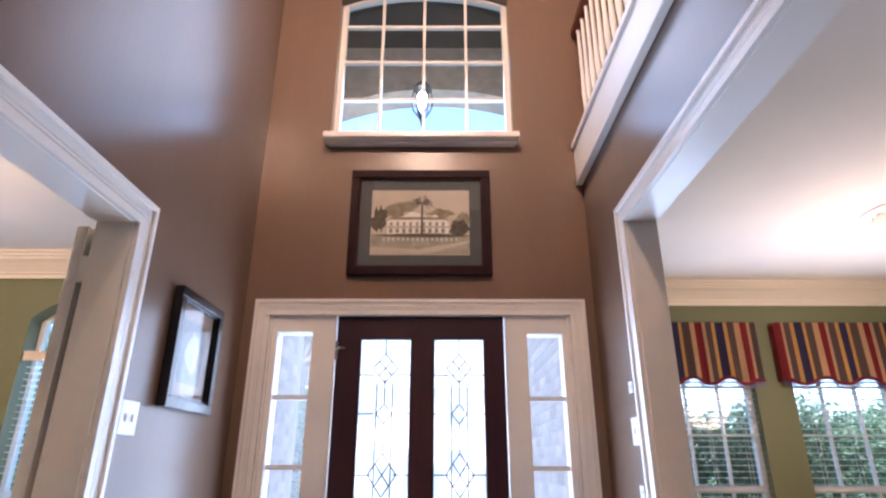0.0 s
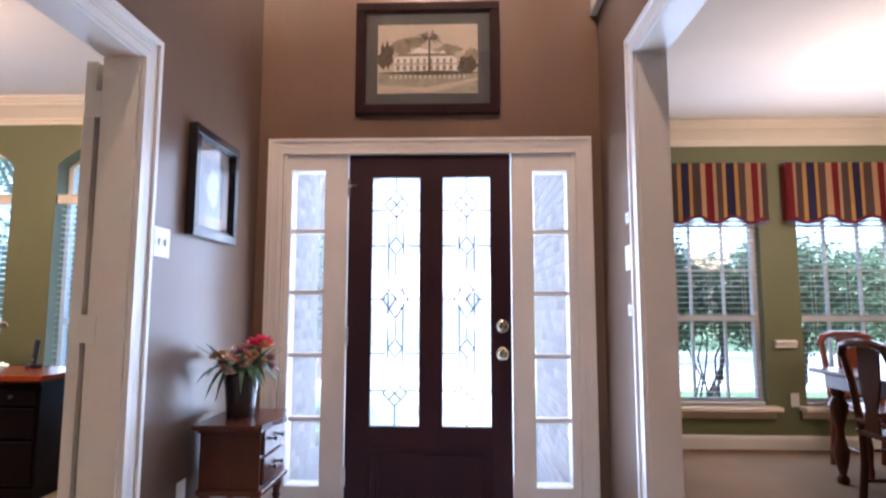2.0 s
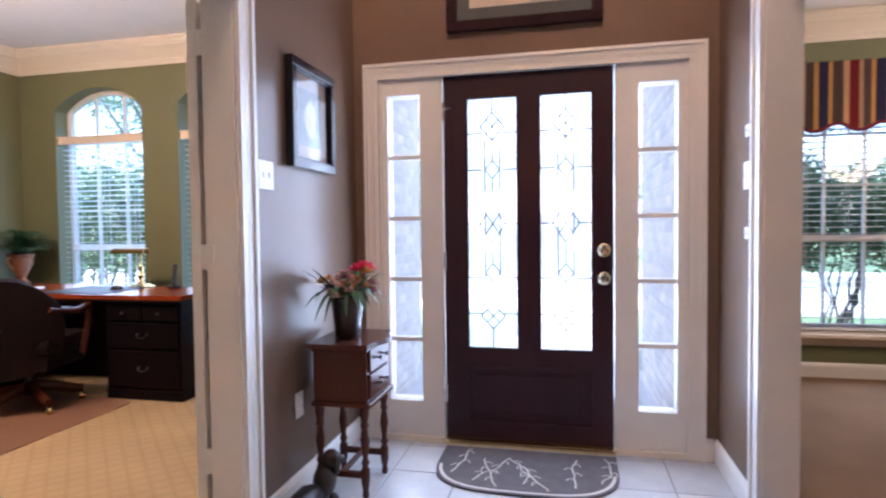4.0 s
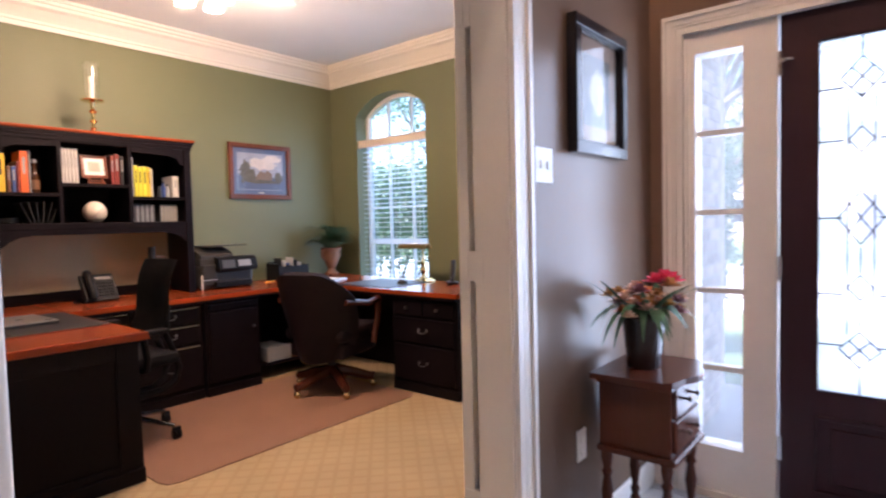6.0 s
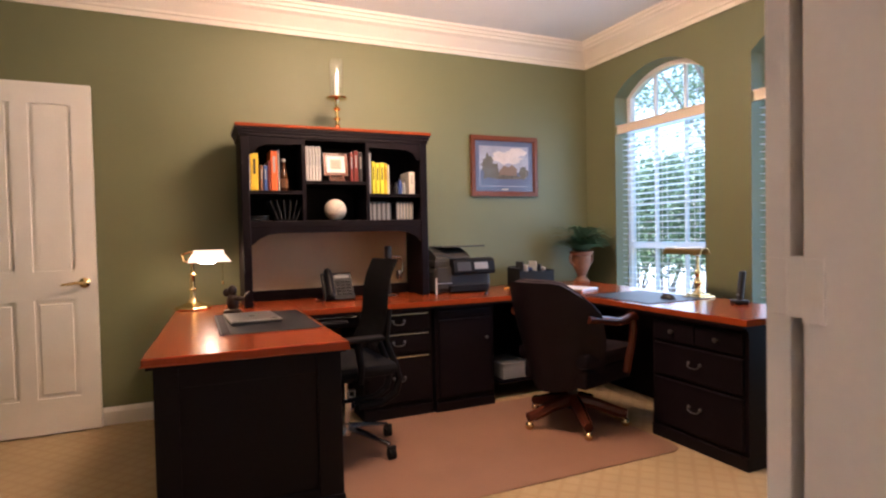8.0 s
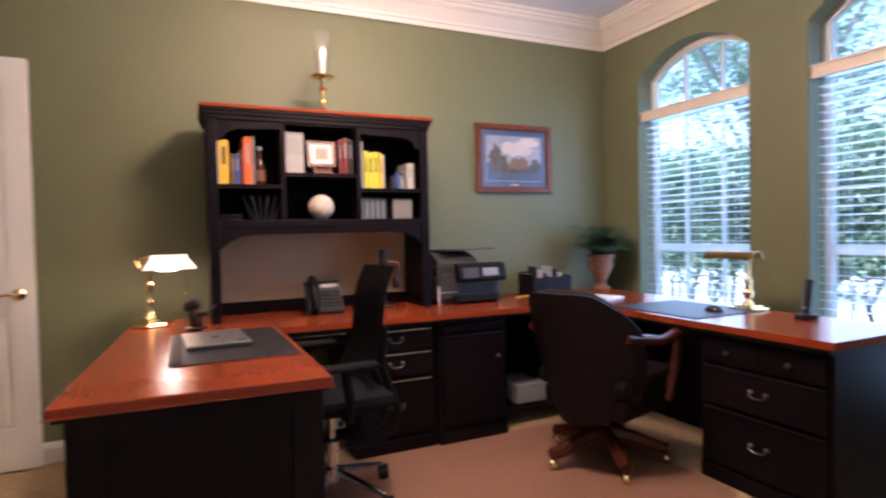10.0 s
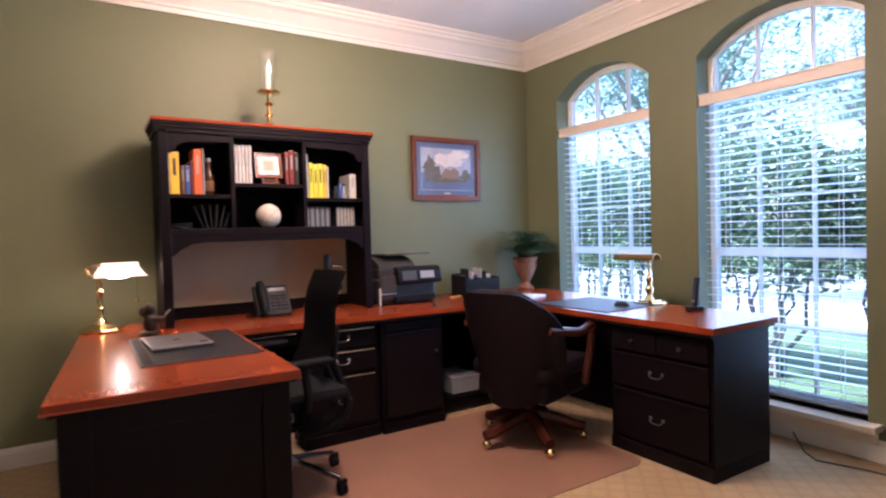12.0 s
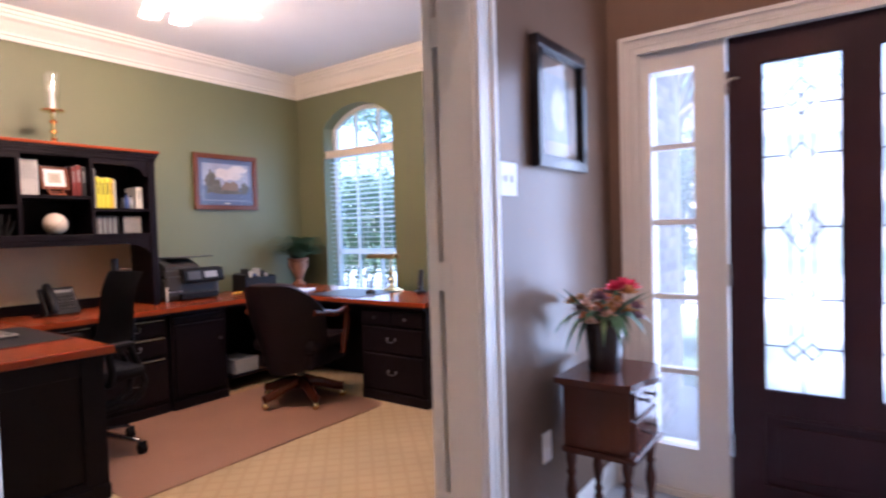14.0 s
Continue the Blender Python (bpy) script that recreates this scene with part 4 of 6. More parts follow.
pedestal("drawer_cabinet", "black drawer cabinet with three drawers and pewter handles", pose(-3.725, 2.215, 0), 0.48, 0.58, [(0.565, 0.69, 1), (0.42, 0.56, 1), (0.10, 0.41, 1)], "bail")
cab = pedestal("door_cabinet", "black cabinet with one door and a slim drawer", pose(-3.695, 2.705, 0), 0.445, 0.58, [(0.64, 0.69, 1), (0.10, 0.63, 1)], "door")
pedestal("drawer_cabinet", "black drawer cabinet at the end of the window desk", pose(-2.77, 3.68, 0, 0, 0, -90) @ Matrix.Translation((0, 0.0, 0)), 0.63, 0.50, [(0.57, 0.69, 2), (0.37, 0.56, 1), (0.09, 0.36, 1)], "bail2")
kd = thing("keyboard_drawer", "slim black keyboard drawer under the desk top", "drawer", pose(-3.73, 1.82, 0.625))
part("drawer", B((-0.5, 0, 0, 0.375, 0.0, 0.085), bevel=0.004), BLACKWOOD, kd)
# Chrome strip painted in as the light along the drawer's upper edge.
part("bead", B((0.0, 0.006, 0.02, 0.355, 0.065, 0.072)), CHROME, kd)

wt = thing("worktop", "cherry wood worktop running round the corner", "worktop", pose(-3.68, 1.833, 0.712))
edge = [(-0.70, 0.0), (0.0, 0.0), (0.02, 1.33)]
edge += [(0.02 + 0.49 * (1 - math.cos(a)) , 1.40 + 0.42 * math.sin(a)) for a in (radians(q) for q in range(0, 91, 15))]
edge += [(1.57, 1.81), (1.57, 2.385), (0.6, 2.46), (-0.70, 2.60)]
bm = prism(edge, "z", 0.016, 0.048)
part("top", bm, CHERRY, wt, "glossy cherry wood top")
part("edge_moulding", prism([(x * 0.992 - 0.004, y * 0.996 + (0.008 if y > 1.6 else 0.004)) for x, y in edge], "z", 0.0, 0.016), BLACKWOOD, wt)
part("apron", B((0.53, 0.91, 1.88, 1.90, -0.09, 0.0)), BLACKWOOD, wt)
part("back_leg", B((-0.66, -0.60, 2.50, 2.56, -0.712, 0.0)), BLACKWOOD, wt)
part("back_panel", B((-0.62, -0.60, 1.33, 2.5, -0.712, 0.0)), BLACKWOOD, wt)
part("back_panel", B((-0.60, 0.91, 2.38, 2.40, -0.712, 0.0)), BLACKWOOD, wt)
part("shelf", B((-0.60, -0.1, 1.40, 2.38, -0.60, -0.58)), BLACKWOOD, wt)

# hutch on the credenza
hu = thing("hutch", "black bookshelf hutch with a cherry top and arched valances", "hutch", pose(-4.00, 1.534, 0.76) @ Matrix.Diagonal((1, 0.97, 0.982, 1)))
HT = 1.18
part("side_panel", B((-0.36, 0.0, 0.0, 0.028, 0.0, HT - 0.06)), BLACKWOOD, hu)
part("side_panel", B((-0.36, 0.0, 1.262, 1.29, 0.0, HT - 0.06)), BLACKWOOD, hu)
part("pilaster", B((-0.002, 0.012, -0.003, 0.05, 0.0, HT - 0.06), bevel=0.004), BLACKWOOD, hu)
part("pilaster", B((-0.002, 0.012, 1.24, 1.293, 0.0, HT - 0.06), bevel=0.004), BLACKWOOD, hu)
cor = bmesh.new()
for d, z0, z1 in ((0.012, HT - 0.075, HT - 0.05), (0.02, HT - 0.05, HT - 0.03), (0.028, HT - 0.03, HT - 0.016)):
    add_box(cor, (-0.36, d, -d, 1.29 + d, z0, z1))
part("cornice", cor, BLACKWOOD, hu)
part("top", B((-0.365, 0.034, -0.034, 1.324, HT - 0.016, HT + 0.004), bevel=0.005), CHERRY, hu, "cherry wood top board")
part("back_panel", B((-0.36, -0.35, 0.028, 1.262, 0.5, HT - 0.06)), BLACKWOOD, hu)
part("tack_board", B((-0.36, -0.348, 0.04, 1.255, 0.075, 0.5)), PANELTAN, hu, "tan fabric tack board")
part("back_strip", B((-0.36, -0.335, 0.028, 1.262, 0.0, 0.075)), BLACKWOOD, hu)
part("shelf", B((-0.35, 0.004, 0.028, 1.262, 0.515, 0.558), bevel=0.003), BLACKWOOD, hu)
for y in (0.40, 0.845):
    part("divider", B((-0.35, 0.0, y - 0.012, y + 0.012, 0.558, HT - 0.06)), BLACKWOOD, hu)
part("shelf", B((-0.35, -0.01, 0.028, 0.388, 0.735, 0.757)), BLACKWOOD, hu)
part("shelf", B((-0.35, -0.01, 0.412, 0.833, 0.805, 0.827)), BLACKWOOD, hu)
part("shelf", B((-0.35, -0.01, 0.857, 1.262, 0.722, 0.744)), BLACKWOOD, hu)
bm = bmesh.new()
for y0, y1 in ((0.028, 0.388), (0.857, 1.262)):
    w = y1 - y0
    pts = [(y0, HT - 0.06), (y0, HT - 0.20), (y0 + 0.05, HT - 0.185), (y0 + 0.075, HT - 0.145), (y0 + 0.13, HT - 0.125), (y0 + 0.18, HT - 0.115), (y1 - 0.18, HT - 0.115), (y1 - 0.13, HT - 0.125), (y1 - 0.075, HT - 0.145), (y1 - 0.05, HT - 0.185), (y1, HT - 0.20), (y1, HT - 0.06)]
    if y0 < 0.1:
        pts = pts[:5] + [(y1, HT - 0.115), (y1, HT - 0.06)]
    else:
        pts = [(y0, HT - 0.06), (y0, HT - 0.115)] + pts[7:]
    add_prism(bm, pts, "x", -0.014, 0.003)
add_box(bm, (-0.014, 0.003, 0.388, 0.857, HT - 0.085, HT - 0.06))
part("arched_valance", bm, BLACKWOOD, hu)
pts = [(0.028, 0.515), (0.028, 0.40), (0.06, 0.405), (0.10, 0.44), (0.16, 0.468), (0.24, 0.478), (1.06, 0.478), (1.14, 0.468), (1.20, 0.44), (1.235, 0.405), (1.262, 0.40), (1.262, 0.515)]
part("arched_apron", prism(pts, "x", -0.016, 0.002), BLACKWOOD, hu)


# ---- things on the hutch ----
def on_hutch(y):
    """Eases a place along the shelf to the width of the hutch."""
    return 1.501 + (y - 1.466) * 0.97


def book(y0, y1, h, mat, z, label, depth=0.17, lean=0.0, x=-4.05):
    b = thing("book", label, "book", pose(x, on_hutch(y0), z, lean, 0, 0), "books on the hutch")
    w = (y1 - y0) * 0.97 - 0.002
    part("cover", B((-depth, 0, 0, w, 0, h), bevel=min(0.003, w * 0.2)), mat, b)
    part("pages", B((-depth - 0.0015, -0.006, w * 0.15, w * 0.85, h - 0.001, h + 0.0015)), PAPER, b)
    if w > 0.016:
        part("spine_title", B((0.0, 0.0012, w * 0.34, w * 0.66, h * 0.45, h * 0.85)), BLACKC if mat in (YELLOW, LIME) else GREYB, b, "illegible title bar on the spine")
    return b


Z1, Z2, Z3 = (0.76 + 0.982 * z for z in (0.757, 0.827, 0.744))
book(1.540, 1.562, 0.245, WHITEB, Z1, "tall white paperback standing on the shelf")
book(1.562, 1.614, 0.240, YELLOW, Z1, "thick yellow paperback standing on the shelf")
book(1.622, 1.642, 0.165, BROWNB, Z1, "small brown book standing on the shelf")
book(1.644, 1.672, 0.165, BLUEB, Z1, "blue hardback standing on the shelf")
book(1.673, 1.690, 0.195, REDB, Z1, "thin red book standing on the shelf")
book(1.691, 1.738, 0.265, ORANGE, Z1, "tall orange hardback standing on the shelf")
book(1.740, 1.752, 0.270, GREYB, Z1, "thin grey binder leaning on its neighbour")
for i in range(5):
    book(1.925 + i * 0.021, 1.945 + i * 0.021, 0.235 - 0.004 * (i % 2), WHITEB, Z2, "white ring binder standing on the shelf")
book(2.235, 2.258, 0.20, REDB, Z2, "dark red hardback standing on the shelf")
book(2.260, 2.295, 0.215, REDB, Z2, "thick dark red hardback standing on the shelf")
book(2.297, 2.325, 0.205, BLACKC, Z2, "black hardback standing on the shelf")
book(2.372, 2.388, 0.28, GREYB, Z3, "grey binder standing on the shelf")
for i, (w, h, mt, lb) in enumerate(((0.024, 0.225, LIME, "yellow and black paperback on the shelf"), (0.030, 0.215, LIME, "lime yellow paperback on the shelf"), (0.034, 0.220, LIME, "thick lime yellow paperback on the shelf"),
                                    (0.022, 0.215, YELLOW, "yellow paperback on the shelf"), (0.014, 0.205, WHITEB, "thin white booklet on the shelf"))):
    y = 2.394 + (0, 0.026, 0.058, 0.094, 0.118)[i]
    book(y, y + w, h, mt, Z3, lb)
book(2.395, 2.415, 0.265, GREYB, Z3, "pale folder standing behind the paperbacks", x=-4.18, depth=0.12)
book(2.672, 2.722, 0.16, WHITEB, Z3, "white boxed set standing at the shelf end")
bt = thing("bottle", "brown glass bottle standing on the shelf", "bottle", pose(-4.10, on_hutch(1.782), Z1))
part("body", lathe([(0.026, 0), (0.028, 0.006), (0.028, 0.10), (0.022, 0.125), (0.012, 0.155), (0.011, 0.20)], n=18), AMBER, bt, smooth=True)
part("label_band", lathe([(0.0285, 0.025), (0.0288, 0.03), (0.0288, 0.08), (0.0285, 0.085)], n=18), BROWNB, bt)
part("cap", lathe([(0.012, 0.196), (0.0135, 0.2), (0.0135, 0.215), (0.010, 0.218)], n=14), GREYB, bt)
for y, h, mt in ((2.585, 0.085, BLACKC), (2.615, 0.12, BLUEB), (2.645, 0.10, GREYB)):
    j = thing("small_bottle", "small dark bottle standing on the shelf", "bottle", pose(-4.08, on_hutch(y), Z3))
    part("body", lathe([(0.014, 0), (0.015, 0.004), (0.015, h * 0.6), (0.008, h * 0.8), (0.008, h * 0.9)], n=12), mt, j, smooth=True)
    part("cap", lathe([(0.009, h * 0.88), (0.009, h)], n=10), BLACKC, j)
ce = thing("framed_certificate", "small certificate in a wooden frame on a stand", "picture frame", pose(-4.06, on_hutch(2.055), Z2, 0, -12, 0))
part("frame", B((-0.012, 0, 0, 0.165, 0.045, 0.065), (-0.012, 0, 0, 0.165, 0.185, 0.205), (-0.012, 0, 0, 0.02, 0.065, 0.185), (-0.012, 0, 0.145, 0.165, 0.065, 0.185)), CHAIRWOOD, ce)
sheet = part("certificate", B((-0.010, -0.005, 0.02, 0.145, 0.065, 0.185)), PAPER, ce)
part("seal_panel", B((-0.005, -0.003, 0.045, 0.12, 0.09, 0.16)), SEPIA, sheet)
for i in range(4):
    part("text_bar", B((-0.003, -0.002, 0.055, 0.11, 0.101 + i * 0.013, 0.105 + i * 0.013)), INKM, sheet)
part("stand", B((-0.01, 0.02, 0.03, 0.135, 0.0, 0.012), (-0.01, 0.0, 0.035, 0.045, 0.0, 0.05), (-0.01, 0.0, 0.12, 0.13, 0.0, 0.05), (-0.01, 0.0, 0.03, 0.135, 0.025, 0.032)), CHAIRWOOD, ce)
ZL = 0.76 + 0.982 * 0.558
bl = thing("ball", "worn white ball with stitched seams", "ball", pose(-4.09, on_hutch(2.13), ZL))
bm = bmesh.new()
bmesh.ops.create_uvsphere(bm, u_segments=28, v_segments=16, radius=0.074)
bmesh.ops.translate(bm, verts=bm.verts, vec=(0, 0, 0.074))
part("cover", bm, BALLW, bl, smooth=True)
pts = [(0.0745 * math.cos(a) * math.cos(0.5 * math.sin(2 * a)), 0.0745 * math.sin(a) * math.cos(0.5 * math.sin(2 * a)), 0.074 + 0.0745 * math.sin(0.5 * math.sin(2 * a))) for a in (2 * math.pi * i / 48 for i in range(49))]
part("seam", tube(pts, 0.0009, 5), BROWNB, bl)
part("cup", lathe([(0.03, 0), (0.032, 0.004), (0.028, 0.012)], n=16), BLACKWOOD, bl)
for i in range(14):
    y = on_hutch(2.375 + i * 0.0115)
    c = thing("disc_case", "slim plastic disc case standing upright", "disc case", pose(-4.06, y, ZL), "disc cases on the shelf")
    part("case", B((-0.13, 0, 0, 0.009, 0, 0.125 + 0.004 * (i % 3)), bevel=0.001), (GREYB, BLACKC, GREYPL)[i % 3], c)
    part("spine_card", B((0.0, 0.0008, 0.0015, 0.0075, 0.006, 0.115)), (GREYB, GREYPL, GREYB)[i % 3], c)
for i in range(11):
    c = thing("disc_case", "slim plastic disc case standing upright", "disc case", pose(-4.06, on_hutch(2.575 + i * 0.0122), ZL), "disc cases on the shelf")
    part("case", B((-0.13, 0, 0, 0.009, 0, 0.13), bevel=0.001), (BLACKC, GREYB)[i % 2], c)
    part("spine_card", B((0.0, 0.0008, 0.0015, 0.0075, 0.006, 0.12)), (GREYB, SEPIA)[i % 2], c)
for i in range(6):
    c = thing("folder", "dark folder leaning on the shelf", "folder", pose(-4.05, on_hutch(1.735 + i * 0.022), ZL, 22 - 9 * i, 0, 0), "leaning folders")
    part("cover", B((-0.15, 0, 0, 0.004, 0.0, 0.142), (-0.15, 0, 0.0, 0.007, 0.0, 0.006)), (BLACKC, GREYPL)[i % 2], c)
fl = thing("cable_coil", "flat coil of black cable on the shelf", "cable", pose(-4.12, on_hutch(1.62), ZL))
part("coil", tube([(0.05 * math.cos(a) * (1 + 0.05 * a / 6), 0.06 * math.sin(a), 0.006 + 0.002 * a) for a in (i * 0.5 for i in range(30))], 0.004, 6), PLASTIC, fl, smooth=True)

# hurricane candlestick
hc = thing("candlestick", "tall brass candlestick with a glass hurricane chimney", "candlestick", pose(-4.17, on_hutch(2.18), 1.923))
part("stick", lathe([(0.055, 0), (0.057, 0.008), (0.03, 0.016), (0.016, 0.03), (0.022, 0.05), (0.013, 0.06), (0.013, 0.085), (0.026, 0.098), (0.013, 0.11), (0.013, 0.15), (0.028, 0.165), (0.013, 0.18), (0.014, 0.215), (0.02, 0.23)], n=24), BRASS, hc, "turned brass stem", smooth=True)
part("drip_plate", lathe([(0.02, 0.228), (0.07, 0.236), (0.074, 0.243), (0.07, 0.246), (0.02, 0.242)], n=28), BRASS, hc, smooth=True)
part("candle", lathe([(0.014, 0.24), (0.014, 0.40), (0.011, 0.405)], n=18), PAPER, hc, "white candle", smooth=True)
chim = bmesh.new()
prof = [(0.040, 0.246), (0.045, 0.30), (0.048, 0.40), (0.050, 0.50)]
for (r0, z0), (r1, z1) in zip(prof, prof[1:]):
    n = 24
    for i in range(n):
        a, b = 2 * math.pi * i / n, 2 * math.pi * (i + 1) / n
        chim.faces.new([chim.verts.new(q) for q in ((r0 * math.cos(a), r0 * math.sin(a), z0), (r0 * math.cos(b), r0 * math.sin(b), z0), (r1 * math.cos(b), r1 * math.sin(b), z1), (r1 * math.cos(a), r1 * math.sin(a), z1))])
bmesh.ops.remove_doubles(chim, verts=chim.verts, dist=0.0001)
part("chimney", chim, CHIMNEY, hc, "clear glass chimney", smooth=True)


# ---- things on the desks ----
bk = thing("desk_lamp", "lit brass banker's lamp with a white glass shade", "desk lamp", pose(-4.15, 1.235, 0.76) @ Matrix.Scale(1.05, 4))
part("base", lathe([(0.10, 0), (0.104, 0.008), (0.098, 0.018), (0.08, 0.024), (0.066, 0.028), (0.05, 0.036), (0.03, 0.044)], n=8), BRASS, bk, "eight-sided stepped brass base")
part("stem", lathe([(0.036, 0.04), (0.022, 0.06), (0.015, 0.075), (0.015, 0.11), (0.024, 0.12), (0.015, 0.135), (0.014, 0.2), (0.022, 0.21), (0.012, 0.22), (0.011, 0.28), (0.016, 0.29)], n=20), BRASS, bk, smooth=True)
part("arm", tube([(0, 0, 0.28), (0, -0.045, 0.29), (0, -0.055, 0.33), (0, -0.01, 0.345), (0, 0.05, 0.335)], 0.007, 8), BRASS, bk, smooth=True)
sh = bmesh.new()
ring = [(0.082, 0.282), (0.07, 0.312), (0.05, 0.34), (0.028, 0.353), (-0.028, 0.353), (-0.05, 0.34), (-0.07, 0.312), (-0.082, 0.282), (-0.074, 0.282), (-0.062, 0.308), (-0.042, 0.33), (-0.022, 0.342), (0.022, 0.342), (0.042, 0.33), (0.062, 0.308), (0.074, 0.282)]
add_prism(sh, ring, "y", -0.012, 0.205)
for v in sh.verts:
    v.co.y = 0.09 + (v.co.y - 0.09) * (1.15 if v.co.z < 0.3 else 0.78)
part("shade", sh, SHADE, bk, "glowing white glass shade")
part("bulb", lathe([(0.01, -0.02), (0.018, 0.0), (0.02, 0.06), (0.012, 0.09)], (0, 0.05, 0.29), 12, "y"), BULB, bk, "glowing bulb", smooth=True)
part("chain", tube([(0.02, 0.17, 0.30), (0.02, 0.17, 0.16)], 0.0016, 5), BRASS, bk)
part("chain_bead", lathe([(0.002, 0.14), (0.006, 0.146), (0.006, 0.156), (0.002, 0.162)], (0.02, 0.17, 0), 10), BRASS, bk)

pl = thing("piano_lamp", "brass desk lamp with a long dark metal shade", "desk lamp", pose(-2.90, 4.21, 0.76))
part("base", B((-0.075, 0.075, -0.065, 0.065, 0.0, 0.014), (-0.055, 0.055, -0.05, 0.05, 0.014, 0.026), bevel=0.005), BRASS, pl)
part("stem", lathe([(0.04, 0.026), (0.025, 0.04), (0.017, 0.055), (0.024, 0.075), (0.030, 0.095), (0.018, 0.115), (0.016, 0.135), (0.022, 0.15), (0.022, 0.162), (0.011, 0.175), (0.008, 0.26), (0.018, 0.27)], n=20), BRASS, pl, smooth=True)
part("arm", tube([(0, 0, 0.26), (-0.02, -0.02, 0.285), (-0.08, -0.02, 0.29)], 0.006, 8), BRASS, pl)
sh = bmesh.new()
prf = [(0.045 * math.cos(a), 0.275 + 0.045 * math.sin(a)) for a in (math.pi * i / 10 for i in range(11))] + [(0.041 * math.cos(a), 0.275 + 0.041 * math.sin(a)) for a in (math.pi * i / 10 for i in range(10, -1, -1))]
add_prism(sh, prf, "x", -0.25, 0.06)
part("shade", sh, material("aged_brass", (0.30, 0.19, 0.07), 0.3, 1.0, vary=0.2), pl, "dark aged brass shade", smooth=True)

tp = thing("desk_pad", "black leather desk pad on the cherry desk", "desk pad", pose(-3.72, 1.34, 0.7605))
part("sheet", B((0, 0.74, 0, 0.465, 0, 0.004), bevel=0.0015), BLACKC, tp)
part("side_strip", B((0.02, 0.72, 0.01, 0.045, 0.004, 0.0055)), LEATHER, tp)
lp = thing("laptop", "closed silver laptop lying on the desk pad", "laptop", pose(-3.60, 1.385, 0.766, 0, 0, 3))
part("base", B((0, 0.36, 0, 0.25, 0, 0.011), bevel=0.003), GREYPL, lp)
part("lid", B((0, 0.36, 0, 0.25, 0.0125, 0.019), bevel=0.003), SILVER, lp)
part("emblem", B((0.16, 0.20, 0.11, 0.14, 0.019, 0.0194)), GREYPL, lp)
part("sticker", B((0.30, 0.335, 0.20, 0.235, 0.019, 0.0193)), BLACKC, lp)
fg = thing("figurine", "small dark figurine holding a red stick", "figurine", pose(-3.83, 1.45, 0.76) @ Matrix.Scale(1.08, 4))
bm = bmesh.new()
for (x, y, z), (rx, ry, rz) in (((0, 0, 0.055), (0.03, 0.034, 0.05)), ((0, 0.0, 0.12), (0.024, 0.026, 0.032)), ((0, 0, 0.01), (0.04, 0.05, 0.012)), ((0.02, 0.03, 0.075), (0.014, 0.03, 0.014)), ((0, -0.03, 0.11), (0.012, 0.02, 0.024))):
    v = bmesh.ops.create_icosphere(bm, subdivisions=2, radius=1)["verts"]
    bmesh.ops.scale(bm, verts=v, vec=(rx, ry, rz))
    bmesh.ops.translate(bm, verts=v, vec=(x, y, z + 0.002))
add_tube(bm, [(0.025, 0.045, 0.07), (0.03, 0.085, 0.115)], 0.006, 7)
part("figure", bm, BRONZE, fg, smooth=True)

ph = thing("desk_phone", "black office telephone leaning on its stand, with handset and buttons", "telephone", pose(-4.13, 2.05, 0.76))
part("stand", prism([(0.02, 0), (0.02, 0.02), (-0.05, 0.15), (-0.08, 0.15), (-0.10, 0.0)], "y", 0.03, 0.18), BLACKPL, ph)
part("body", prism([(0.085, 0.0), (0.092, 0.014), (0.082, 0.034), (-0.012, 0.166), (-0.03, 0.182), (-0.052, 0.184), (-0.06, 0.17), (0.03, 0.016), (0.045, 0.0)], "y", 0.0, 0.205), BLACKPL, ph)
part("handset", tube([(0.10, 0.04, 0.04), (0.10, 0.04, 0.062), (0.07, 0.04, 0.105), (0.03, 0.04, 0.158), (0.0, 0.04, 0.19), (-0.02, 0.04, 0.198)], 0.029, 12, 0.026), BLACKPL, ph, "curved handset", smooth=True)
for i in range(5):
    for k in range(3):
        part("button", B((0.0, 0.008, 0.088 + k * 0.036, 0.114 + k * 0.036, 0.0, 0.012), bevel=0.002), BLACKPL, ph).matrix_local = pose(0.078 - i * 0.0142, 0, 0.042 + i * 0.0195, 0, -35, 0)
part("screen", prism([(0.0, 0.142), (0.003, 0.144), (-0.012, 0.169), (-0.016, 0.167)], "y", 0.09, 0.19), GREYPL, ph, "grey display")
part("cord", tube([(0.09, 0.01, 0.03), (0.10, -0.02, 0.006), (0.03, -0.05, 0.005), (-0.06, -0.03, 0.006)], 0.004, 6), BLACKPL, ph)
hs = thing("headset_stand", "black headset stand with a bright curved band", "headset", pose(-4.13, 2.53, 0.76) @ Matrix.Scale(1.2, 4))
part("base", lathe([(0.05, 0), (0.052, 0.006), (0.02, 0.012)], n=20), PLASTIC, hs)
part("post", lathe([(0.012, 0.01), (0.012, 0.2), (0.022, 0.21), (0.022, 0.30), (0.012, 0.305)], n=14), PLASTIC, hs, smooth=True)
part("band", tube([(0.02, 0.02, 0.24), (0.025, 0.07, 0.235), (0.025, 0.085, 0.20), (0.025, 0.08, 0.15), (0.02, 0.055, 0.135)], 0.006, 8), CHROME, hs, smooth=True)
part("ear_pad", lathe([(0.028, 0.0), (0.03, 0.008), (0.028, 0.018)], (0.02, 0.05, 0.13), 16, "y"), PLASTIC, hs, smooth=True)

